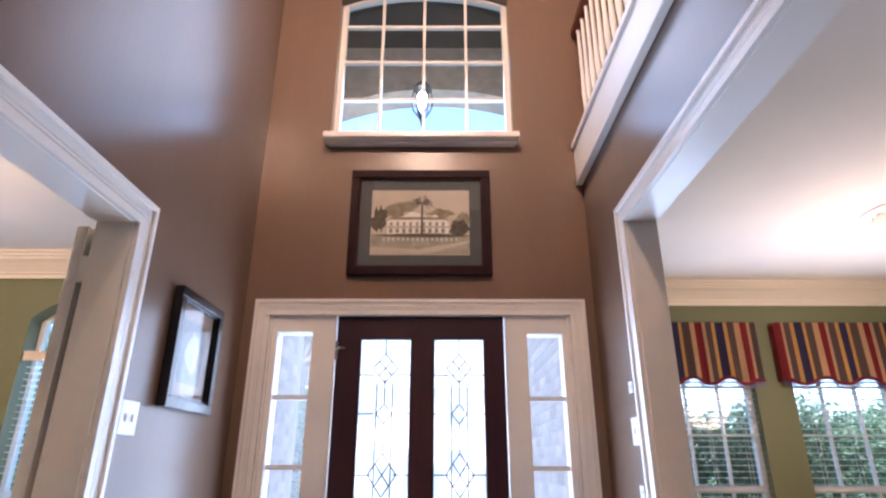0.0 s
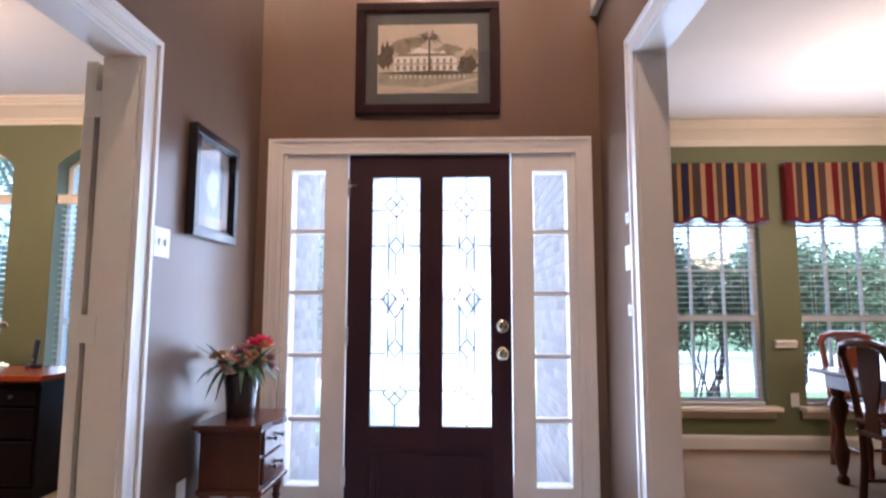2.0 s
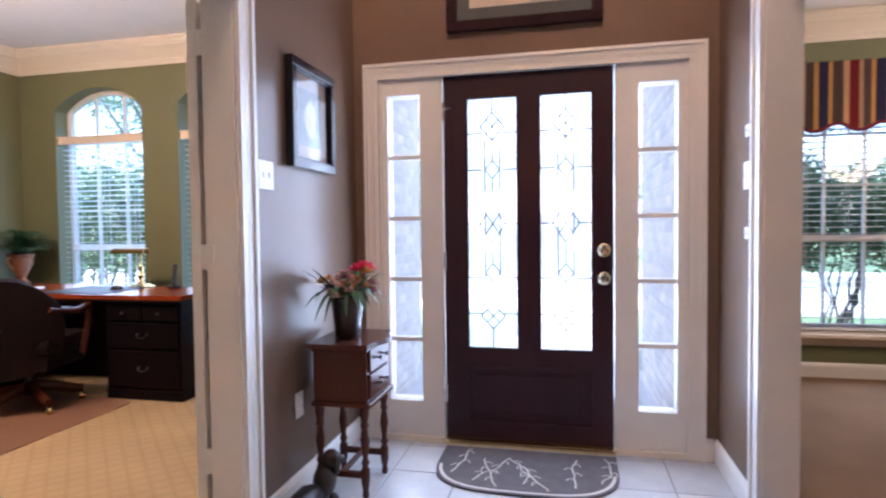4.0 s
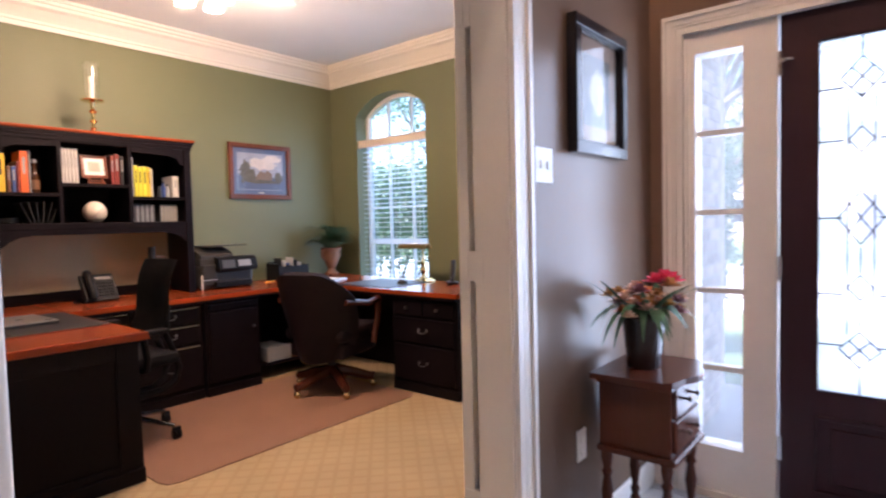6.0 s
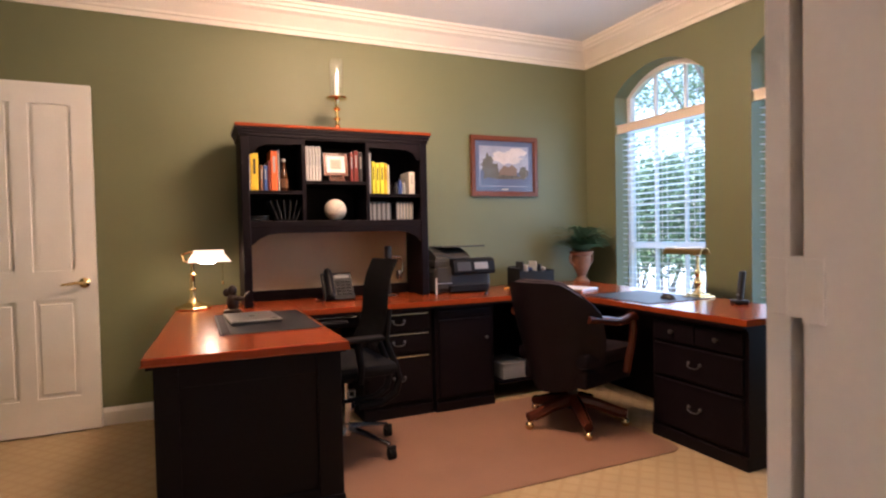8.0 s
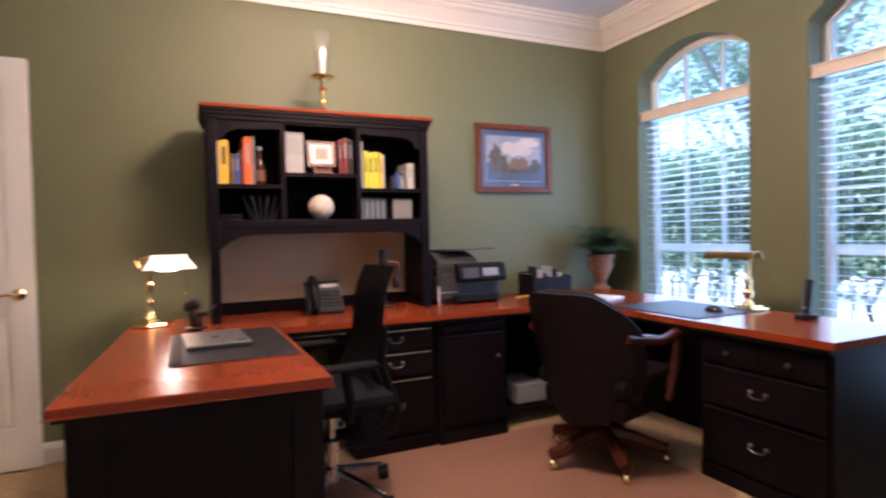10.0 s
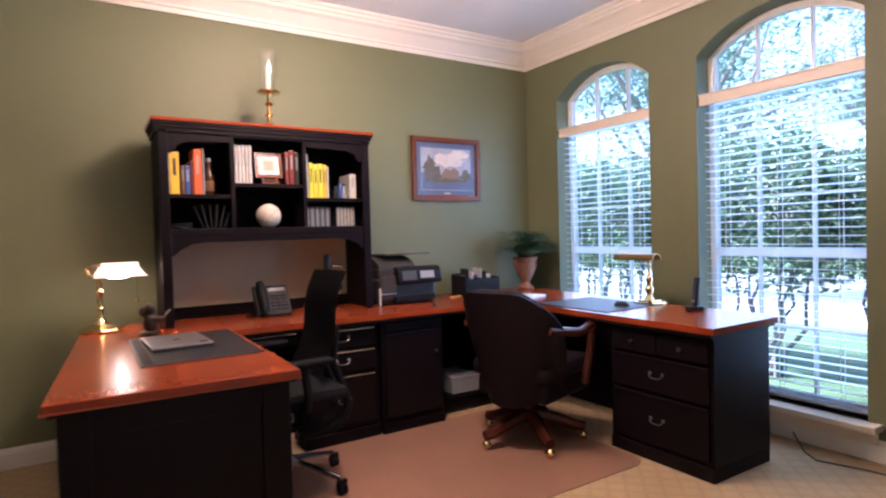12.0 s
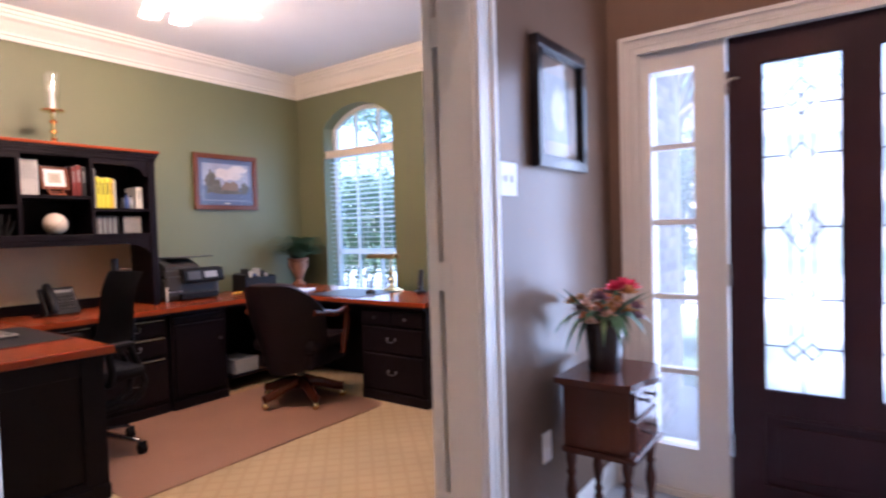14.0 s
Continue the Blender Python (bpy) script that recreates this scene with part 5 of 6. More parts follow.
pr = thing("printer", "grey and black office printer with paper feeder", "printer", pose(-4.34, 2.86, 0.76))
part("body", B((0, 0.30, 0.0, 0.46, 0.0, 0.19), bevel=0.03), WARMGREY, pr)
part("front_panel", B((0.285, 0.306, 0.01, 0.13, 0.03, 0.20), bevel=0.012), WARMGREY, pr, "dark grey front panel")
part("scanner_bed", B((0, 0.27, 0.01, 0.45, 0.19, 0.245), bevel=0.01), WARMGREY, pr)
part("lid", prism([(0.0, 0.245), (0.0, 0.325), (0.02, 0.338), (0.08, 0.335), (0.16, 0.318), (0.23, 0.29), (0.262, 0.27), (0.27, 0.245)], "y", 0.02, 0.30), WARMGREY, pr, "sloped document feeder")
part("feeder_tray", prism([(0.02, 0.335), (0.02, 0.345), (0.24, 0.35), (0.25, 0.34)], "y", 0.08, 0.44), WARMGREY, pr)
part("paper_tray", B((0.30, 0.345, 0.10, 0.42, 0.012, 0.06), bevel=0.008), BLACKPL, pr)
part("output_slot", B((0.296, 0.303, 0.12, 0.40, 0.075, 0.125)), BLACKC, pr)
part("control_panel", prism([(0.26, 0.145), (0.335, 0.14), (0.35, 0.15), (0.352, 0.165), (0.335, 0.232), (0.32, 0.248), (0.29, 0.256), (0.25, 0.256)], "y", 0.13, 0.47), BLACKPL, pr, "tilted black control panel")
part("panel_rim", prism([(0.345, 0.165), (0.352, 0.166), (0.337, 0.231), (0.33, 0.23)], "y", 0.16, 0.27), GREYPL, pr)
part("screen", prism([(0.345, 0.175), (0.3535, 0.176), (0.341, 0.226), (0.333, 0.225)], "y", 0.30, 0.41), GREYB, pr, "pale touch screen")
part("trim_line", B((0.305, 0.308, 0.01, 0.13, 0.075, 0.081)), SILVER, pr)
part("white_label", B((0.301, 0.303, -0.002, 0.012, 0.0, 0.12)), WHITEB, pr)
fb = thing("desk_organizer", "black desk organizer holding envelopes and cards", "desk organizer", pose(-4.34, 3.64, 0.76))
for nm, bx in (("side_panel", (0, 0.20, 0, 0.012, 0, 0.15)), ("side_panel", (0, 0.20, 0.318, 0.33, 0, 0.13)), ("back_panel", (0, 0.012, 0.012, 0.318, 0, 0.16)), ("front_panel", (0.188, 0.20, 0.012, 0.318, 0, 0.125)), ("bottom", (0.012, 0.188, 0.012, 0.318, 0, 0.01)), ("divider", (0.012, 0.188, 0.14, 0.15, 0.01, 0.13))):
    part(nm, B(bx, bevel=0.002), BLACKPL, fb)
for i in range(7):
    e = part("envelope", B((0.02 + 0.02 * (i % 3), 0.15, 0.02 + i * 0.042, 0.026 + i * 0.042, 0.012, 0.15 + 0.025 * ((i * 5) % 3))), (WHITEB, BLACKC, PAPER, BLUEB)[i % 4], fb)
ppr = thing("paper_stack", "thin silver notebook lying on the corner worktop", "notebook", pose(-3.95, 3.72, 0.76, 0, 0, 20))
part("cover", B((0, 0.36, 0, 0.22, 0, 0.012), bevel=0.003), SILVER, ppr)
part("pages", B((0.004, 0.356, 0.004, 0.216, 0.012, 0.014)), PAPER, ppr)
yc = thing("pencil", "yellow pencil lying on the worktop", "pencil", pose(-4.10, 3.47, 0.765))
part("shaft", tube([(0, 0, 0), (-0.05, 0.13, 0)], 0.004, 6), YELLOW, yc)
ur = thing("potted_fern", "green fern in a terracotta urn with handles", "potted plant", pose(-4.22, 4.31, 0.76) @ Matrix.Scale(1.18, 4))
part("urn", lathe([(0.055, 0), (0.057, 0.012), (0.035, 0.03), (0.028, 0.05), (0.04, 0.075), (0.062, 0.12), (0.07, 0.17), (0.068, 0.195), (0.085, 0.215), (0.088, 0.225), (0.075, 0.228), (0.06, 0.20)], n=24), TERRA, ur, "weathered terracotta urn", smooth=True)
bm = bmesh.new()
for s in (-1, 1):
    part("handle", tube([(0, s * 0.062, 0.12), (0, s * 0.095, 0.15), (0, s * 0.10, 0.19), (0, s * 0.075, 0.215)], 0.008, 7), TERRA, ur, smooth=True)
rng = random.Random(4)
verts, faces = [], []
for i in range(80):
    a, reach, lift = rng.uniform(0, 6.28), rng.uniform(0.12, 0.25), rng.uniform(0.05, 0.2)
    for k in range(15):
        f = k / 14
        c = Vector((math.cos(a) * reach * f, math.sin(a) * reach * f, 0.215 + lift * math.sin(f * 2.2)))
        for s in (-1, 1):
            u = Vector((-math.sin(a) * s, math.cos(a) * s, 0.1))
            d = Vector((math.cos(a), math.sin(a), 0.2)) * 0.024
            n = len(verts)
            q = 0.06 * (1 - 0.7 * f)
            verts += [c, c + u * q * 0.5 + d * 0.6, c + u * q + d, c + u * q * 0.5 - d * 0.4]
            faces += [(n, n + 1, n + 2), (n, n + 2, n + 3)]
me = bpy.data.meshes.new("fronds")
me.from_pydata(verts, [], faces)
me.materials.append(FERN)
o = new("fronds", me)
o.parent = ur
mp = thing("desk_pad", "black blotter lying on the window desk", "desk pad", pose(-3.40, 3.70, 0.7605, 0, 0, 0))
part("sheet", B((0, 0.60, 0, 0.50, 0, 0.004), bevel=0.0015), BLACKC, mp)
ms = thing("computer_mouse", "small black computer mouse on the blotter", "mouse", pose(-2.92, 3.97, 0.7645))
bm = bmesh.new()
v = bmesh.ops.create_uvsphere(bm, u_segments=16, v_segments=10, radius=1)["verts"]
bmesh.ops.scale(bm, verts=v, vec=(0.055, 0.033, 0.034))
bmesh.ops.bisect_plane(bm, geom=bm.verts[:] + bm.edges[:] + bm.faces[:], plane_co=(0, 0, 0), plane_no=(0, 0, -1), clear_outer=True)
part("shell", bm, PLASTIC, ms, smooth=True)
part("wheel", lathe([(0.005, -0.003), (0.005, 0.003)], (-0.03, 0, 0.029), 10, "y"), GREYPL, ms)
cp = thing("cordless_phone", "black cordless phone upright in its charging cradle", "telephone", pose(-2.52, 4.12, 0.76, 0, 0, -25) @ Matrix.Scale(0.93, 4))
part("cradle", B((-0.04, 0.04, -0.05, 0.04, 0, 0.03), bevel=0.01), PLASTIC, cp)
hsb = bmesh.new()
add_box(hsb, (-0.024, 0.024, -0.013, 0.013, 0.0, 0.19), 0.008)
bmesh.ops.rotate(hsb, verts=hsb.verts, cent=(0, 0, 0), matrix=Matrix.Rotation(radians(-6), 3, "X"))
bmesh.ops.translate(hsb, verts=hsb.verts, vec=(0, -0.005, 0.02))
hsp = part("handset", hsb, PLASTIC, cp)
for i in range(4):
    for k in range(3):
        part("key", B((-0.016 + k * 0.012, -0.008 + k * 0.012, -0.0155 + i * 0.0045, -0.013 + i * 0.0045, 0.055 + i * 0.018, 0.066 + i * 0.018)), GREYB, hsp)
part("screen", B((-0.016, 0.016, 0.006, 0.0095, 0.14, 0.175)), GREYB, hsp)

# under the corner worktop
ps = thing("power_strip", "white power strip fixed to the black panel behind the task chair", "power strip", pose(-3.972, 2.10, 0.115))
part("housing", B((0, 0.03, 0, 0.12, 0, 0.055), bevel=0.006), PLATE, ps)
for y in (0.032, 0.088):
    part("outlet", B((0.029, 0.0315, y - 0.016, y + 0.016, 0.012, 0.043), bevel=0.001), PLASTIC, ps, "black plugged outlet")
for i, (x, y, z, w, d, h, mt, lb) in enumerate(((-4.1, 3.28, 0.132, 0.30, 0.22, 0.10, GREYB, "grey ream box on the low shelf"), (-4.05, 3.52, 0.132, 0.26, 0.24, 0.06, BROWNB, "brown box on the low shelf"), (-4.05, 3.80, 0.132, 0.26, 0.2, 0.09, BLUEB, "blue box on the low shelf"))):
    b = thing("storage_box", lb, "box", pose(x, y, z))
    part("box", B((0, w, 0, d, 0, h), bevel=0.004), mt, b)
    part("lid", B((-0.003, w + 0.003, -0.003, d + 0.003, h, h + 0.015), bevel=0.003), mt, b)


# ---- chairs ----
def caster(bm_wheel, p, r):
    for s in (-0.011, 0.011):
        add_lathe(bm_wheel, [(r * 0.6, s - 0.009), (r, s - 0.007), (r, s + 0.007), (r * 0.6, s + 0.009)], p, 16, "y")


CHAIRPL = material("matt_black_chair_plastic", (0.008, 0.0075, 0.009), 0.55, vary=0.2, bump=0.1, spec=0.12)
tc = thing("task_chair", "black mesh-back task chair on a chrome base", "office chair", pose(-3.33, 1.99, 0.006, 0, 0, 183))
for i in range(5):
    a = radians(72 * i)
    c, s = math.cos(a), math.sin(a)
    part("leg", tube([(0.03 * c, 0.03 * s, 0.13), (0.16 * c, 0.16 * s, 0.105), (0.29 * c, 0.29 * s, 0.075)], 0.02, 8, 0.012), CHROME, tc, smooth=True)
    bm = bmesh.new()
    caster(bm, (0.30 * c, 0.30 * s, 0.029), 0.029)
    w = part("caster", bm, CHAIRPL, tc, smooth=True)
    part("caster_fork", B((0.30 * c - 0.012, 0.30 * c + 0.012, 0.30 * s - 0.024, 0.30 * s + 0.024, 0.045, 0.07), bevel=0.004), CHAIRPL, w)
part("gas_column", lathe([(0.035, 0.09), (0.035, 0.15), (0.022, 0.16), (0.022, 0.22), (0.055, 0.23), (0.055, 0.28), (0.022, 0.29), (0.022, 0.40), (0.05, 0.41)], n=18), CHROME, tc, smooth=True)
part("mechanism", B((-0.1, 0.1, -0.13, 0.1, 0.40, 0.445), bevel=0.01), CHAIRPL, tc)
part("seat", B((-0.25, 0.25, -0.23, 0.25, 0.445, 0.52), bevel=0.035), MESHCLOTH, tc, smooth=True)
bm = bmesh.new()
grid = [[bm.verts.new((-0.20 + 0.40 * i / 8, -0.16 - 0.15 * (k / 10) - 0.05 * ((i - 4) / 4) ** 2 * -1 - 0.02 * math.sin(k * 0.6), 0.58 + 0.48 * k / 10)) for i in range(9)] for k in range(11)]
for k in range(10):
    for i in range(8):
        bm.faces.new((grid[k][i], grid[k][i + 1], grid[k + 1][i + 1], grid[k + 1][i]))
bmesh.ops.solidify(bm, geom=bm.faces[:], thickness=0.045)
part("backrest", bm, MESHCLOTH, tc, smooth=True)
for s in (-1, 1):
    part("back_frame", tube([(s * 0.05, -0.06, 0.25), (s * 0.06, -0.20, 0.255), (s * 0.07, -0.275, 0.30), (s * 0.075, -0.30, 0.38), (s * 0.075, -0.275, 0.47), (s * 0.07, -0.225, 0.60), (s * 0.065, -0.25, 0.78)], 0.023, 10, 0.018), CHAIRPL, tc, "black curved spine bracket", smooth=True)
for s in (-1, 1):
    part("armrest", B((s * 0.30 - 0.04, s * 0.30 + 0.04, -0.12, 0.14, 0.655, 0.68), bevel=0.01), CHAIRPL, tc)
    part("arm_support", tube([(s * 0.2, 0.0, 0.44), (s * 0.285, 0.0, 0.45), (s * 0.30, 0.0, 0.52), (s * 0.30, 0.02, 0.66)], 0.02, 8), CHAIRPL, tc, smooth=True)

xc = thing("executive_chair", "dark leather barrel-back chair with carved wooden arms", "office chair", pose(-3.12, 3.38, 0.006, 0, 0, 16))
for i in range(5):
    a = radians(72 * i + 35)
    c, s = math.cos(a), math.sin(a)
    part("leg", tube([(0.02 * c, 0.02 * s, 0.15), (0.15 * c, 0.15 * s, 0.125), (0.27 * c, 0.27 * s, 0.085), (0.32 * c, 0.32 * s, 0.078)], 0.042, 8, 0.03), CHAIRDARK, xc, "reddish wooden foot", smooth=True)
    bm = bmesh.new()
    bmesh.ops.create_uvsphere(bm, u_segments=14, v_segments=8, radius=0.027)
    bmesh.ops.translate(bm, verts=bm.verts, vec=(0.31 * c, 0.31 * s, 0.027))
    k = part("caster", bm, BRASS, xc, "brass ball caster", smooth=True)
    part("caster_stem", lathe([(0.014, 0.045), (0.014, 0.08)], (0.30 * c, 0.30 * s, 0), 10), BRASS, k)
part("column", lathe([(0.05, 0.10), (0.05, 0.17), (0.03, 0.18), (0.03, 0.34), (0.12, 0.345), (0.12, 0.36)], n=18), IRON, xc, smooth=True)
part("seat_frame", B((-0.235, 0.235, -0.19, 0.28, 0.28, 0.40), bevel=0.02), LEATHER, xc)
part("seat", B((-0.265, 0.265, -0.22, 0.30, 0.40, 0.50), bevel=0.04), LEATHER, xc, "padded leather seat", smooth=True)
bm = bmesh.new()
rows = 12
grid = []
for k in range(rows + 1):
    f = k / rows
    row = []
    for i in range(15):
        u = -1 + 2 * i / 14
        half = 0.225 + 0.10 * math.sin(min(1, f * 1.2) * 1.57)
        topz = 0.905 - 0.19 * (max(0, abs(u) - 0.34) / 0.66) ** 1.5
        low = 0.25 + 0.08 * u * u
        z = low + (topz - low) * f
        ang = u * radians(80)
        row.append(bm.verts.new((half * math.sin(ang), -0.27 - 0.13 * f + 0.31 * (1 - math.cos(ang)), z)))
    grid.append(row)
for k in range(rows):
    for i in range(14):
        bm.faces.new((grid[k][i], grid[k][i + 1], grid[k + 1][i + 1], grid[k + 1][i]))
bmesh.ops.recalc_face_normals(bm, faces=bm.faces)
bmesh.ops.solidify(bm, geom=bm.faces[:], thickness=0.075)
part("backrest", bm, LEATHER, xc, "curved leather back", smooth=True)
rim = []
for i in range(15):
    u = -1 + 2 * i / 14
    ang = u * radians(80)
    rim.append((0.288 * math.sin(ang), -0.365 + 0.31 * (1 - math.cos(ang)), 0.907 - 0.19 * (max(0, abs(u) - 0.34) / 0.66) ** 1.5))
part("piping", tube(rim, 0.008, 7), LEATHER, xc, smooth=True)
for s in (-1, 1):
    part("arm", tube([(s * 0.28, -0.22, 0.70), (s * 0.305, -0.10, 0.685), (s * 0.31, 0.03, 0.66), (s * 0.315, 0.10, 0.668), (s * 0.315, 0.165, 0.685), (s * 0.312, 0.20, 0.672)], 0.024, 10, 0.028), CHAIRDARK, xc, "carved wooden armrest", smooth=True)
    part("arm_post", tube([(s * 0.312, 0.18, 0.67), (s * 0.31, 0.195, 0.60), (s * 0.30, 0.185, 0.50), (s * 0.285, 0.175, 0.42), (s * 0.275, 0.165, 0.34)], 0.022, 8, 0.026), CHAIRDARK, xc, smooth=True)

cm = thing("chair_mat", "brown vinyl mat lying on the carpet under the chairs", "chair mat", pose(-3.70, 1.84, 0))
bm = prism([(0.0, 0.0), (1.12, 0.0), (1.18, 0.02), (1.20, 0.08), (1.20, 1.74), (1.17, 1.80), (1.10, 1.82), (0.0, 1.82), (-0.02, 1.76), (-0.02, 0.04)], "z", 0.001, 0.006)
part("sheet", bm, MATPL, cm)

# wall picture in the office
def picture(name, label, m, w, h, fw, mats, frame_mat, depth=0.03, glass=None):
    """A glazed picture in local x (width) and z; it faces -y. mats: (inset, material) from the rim inwards."""
    p = thing(name, label, "picture", m)
    part("frame", B((0, w, -depth, 0, 0, fw), (0, w, -depth, 0, h - fw, h), (0, fw, -depth, 0, fw, h - fw), (w - fw, w, -depth, 0, fw, h - fw), bevel=0.004), frame_mat, p)
    part("inner_lip", B((fw, w - fw, -depth * 0.7, 0, fw, fw + 0.008), (fw, w - fw, -depth * 0.7, 0, h - fw - 0.008, h - fw), (fw, fw + 0.008, -depth * 0.7, 0, fw + 0.008, h - fw - 0.008), (w - fw - 0.008, w - fw, -depth * 0.7, 0, fw + 0.008, h - fw - 0.008)), frame_mat, p)
    for i, (inset, mt) in enumerate(mats):
        part("mat_board" if i + 1 < len(mats) else "print", B((inset, w - inset, -0.008 - 0.001 * i, -0.004, inset, h - inset)), mt, p)
    part("glass", B((fw, w - fw, -depth * 0.55, -depth * 0.55 + 0.002, fw, h - fw)), glass or PICGLASS, p).visible_shadow = False
    return p


def blot(parent, name, pts, mat, y):
    part(name, prism(pts, "y", y, y + 0.0008), mat, parent)


op = picture("office_picture", "landscape print with a blue mat in a wooden frame", pose(-4.497, 3.39, 1.513, 0, 0, 90), 0.655, 0.513, 0.035, [(0.03, NAVY), (0.085, SKYINK)], CHAIRWOOD, glass=PRINTGLASS)
rng = random.Random(2)
blot(op, "painted_field", [(0.09, 0.09), (0.57, 0.09), (0.57, 0.215), (0.3, 0.195), (0.09, 0.225)], NAVY, -0.0105)
def blob(cx, cz, rx, rz, n=22, rough=0.25):
    return [(cx + rx * (1 + rng.uniform(-rough, rough)) * math.cos(2 * math.pi * i / n), cz + rz * (1 + rng.uniform(-rough, rough)) * math.sin(2 * math.pi * i / n)) for i in range(n)]
CLOUDINK = material("pale_cloud_print", (0.62, 0.55, 0.50), 0.9, vary=0.2, scale=10)
blot(op, "painted_cloud", blob(0.34, 0.33, 0.15, 0.05), CLOUDINK, -0.0103)
blot(op, "painted_cloud", blob(0.45, 0.38, 0.09, 0.035), CLOUDINK, -0.0107)
blot(op, "painted_tree", blob(0.165, 0.25, 0.06, 0.10, 30, 0.3), INK, -0.0118)
blot(op, "painted_tree", blob(0.235, 0.215, 0.045, 0.06, 26, 0.3), INK, -0.0121)
blot(op, "painted_tree", blob(0.515, 0.205, 0.045, 0.055, 24, 0.3), INK, -0.0118)
blot(op, "painted_house", [(0.26, 0.16), (0.45, 0.16), (0.45, 0.24), (0.40, 0.275), (0.37, 0.25), (0.32, 0.265), (0.28, 0.22)], TANMAT, -0.0115)
blot(op, "painted_hedge", blob(0.34, 0.165, 0.17, 0.018), INK, -0.0126)
part("title_plate", B((0.30, 0.36, -0.0108, -0.0095, 0.055, 0.065)), SEPIA, op)


# ---- ceiling fan in the office ----
fan = thing("ceiling_fan", "white ceiling fan with four lit glass shades", "ceiling fan", pose(-2.90, 2.36, CZ) @ Matrix.Diagonal((1, 1, 0.85, 1)))
part("canopy", lathe([(0.07, 0), (0.07, -0.03), (0.03, -0.06), (0.014, -0.065), (0.014, -0.13)], n=24), WHITE, fan, smooth=True)
part("motor", lathe([(0.03, -0.12), (0.10, -0.135), (0.12, -0.16), (0.12, -0.215), (0.09, -0.24), (0.05, -0.25), (0.05, -0.28)], n=28), WHITE, fan, smooth=True)
for i in range(5):
    a = radians(72 * i + 20)
    bm = bmesh.new()
    add_prism(bm, [(0.20, -0.045), (0.58, -0.065), (0.62, -0.04), (0.62, 0.04), (0.58, 0.065), (0.20, 0.045)], "z", -0.205, -0.197)
    add_box(bm, (0.10, 0.24, -0.018, 0.018, -0.212, -0.204))
    bmesh.ops.rotate(bm, verts=bm.verts, cent=(0, 0, 0), matrix=Matrix.Rotation(a, 3, "Z"))
    part("blade", bm, WHITE, fan)
for i in range(4):
    a = radians(90 * i + 35)
    c, s = math.cos(a), math.sin(a)
    part("light_arm", tube([(0.03 * c, 0.03 * s, -0.27), (0.09 * c, 0.09 * s, -0.28), (0.11 * c, 0.11 * s, -0.30)], 0.009, 8), WHITE, fan)
    part("glass_shade", lathe([(0.022, -0.30), (0.03, -0.31), (0.045, -0.35), (0.055, -0.385), (0.03, -0.39), (0.01, -0.388)], (0.115 * c, 0.115 * s, 0), 16), BULB, fan, "glowing frosted glass shade", smooth=True)
part("pull_chain", tube([(0, 0.03, -0.28), (0, 0.03, -0.38)], 0.0015, 5), BRASS, fan)

# ---- foyer ----
LAWNINK = material("grey_green_wash", (0.36, 0.35, 0.27), 0.9, vary=0.3, scale=22, fine=120)
fp = picture("foyer_picture", "sepia print of a mansion and palm in a dark frame", pose(-0.117, 3.297, 2.278), 0.825, 0.662, 0.05, [(0.045, SLATE), (0.125, SEPIA)], DARKFRAME, 0.035)
rng = random.Random(6)
blot(fp, "drawn_lawn", [(0.13, 0.13), (0.70, 0.13), (0.70, 0.24), (0.13, 0.25)], LAWNINK, -0.0105)
blot(fp, "drawn_path", [(0.13, 0.13), (0.45, 0.13), (0.70, 0.20), (0.70, 0.215), (0.4, 0.16), (0.13, 0.175)], SEPIA, -0.0112)
blot(fp, "drawn_house", [(0.22, 0.25), (0.58, 0.25), (0.58, 0.33), (0.55, 0.345), (0.50, 0.38), (0.47, 0.36), (0.42, 0.38), (0.36, 0.40), (0.32, 0.37), (0.24, 0.35), (0.22, 0.33)], PAPER, -0.0112)
for i in range(9):
    blot(fp, "drawn_column_gap", [(0.232 + i * 0.038, 0.262), (0.252 + i * 0.038, 0.262), (0.252 + i * 0.038, 0.29), (0.232 + i * 0.038, 0.29)], INKM, -0.0120)
    blot(fp, "drawn_window", [(0.236 + i * 0.038, 0.305), (0.250 + i * 0.038, 0.305), (0.250 + i * 0.038, 0.33), (0.236 + i * 0.038, 0.33)], INKM, -0.0120)
blot(fp, "drawn_hedge", blob(0.42, 0.245, 0.25, 0.012), INK, -0.0128)
blot(fp, "drawn_tree", blob(0.175, 0.35, 0.045, 0.08, 30, 0.3), INK, -0.0120)
blot(fp, "drawn_tree", blob(0.64, 0.29, 0.06, 0.05, 26, 0.25), INK, -0.0128)
blot(fp, "drawn_trunk", [(0.415, 0.24), (0.43, 0.24), (0.428, 0.45), (0.418, 0.45)], INK, -0.0132)
for i in range(13):
    a = radians(-35 + 20.8 * i)
    c, z, r = math.cos(a), math.sin(a), 0.062 + 0.018 * ((i * 7) % 4) / 3
    blot(fp, "drawn_frond", [(0.422, 0.452), (0.422 + 0.5 * r * c, 0.462 + 0.5 * r * z), (0.422 + r * c, 0.436 + 0.8 * r * z), (0.422 + 0.5 * r * c, 0.450 + 0.5 * r * z)], INK, -0.0136 - 0.0001 * i)
for x, z, rx, rz in ((0.27, 0.40, 0.06, 0.05), (0.34, 0.43, 0.05, 0.035), (0.53, 0.385, 0.07, 0.03), (0.66, 0.34, 0.04, 0.05)):
    blot(fp, "drawn_woodland", blob(x, z, rx, rz, 28, 0.3), INKM, -0.0108)
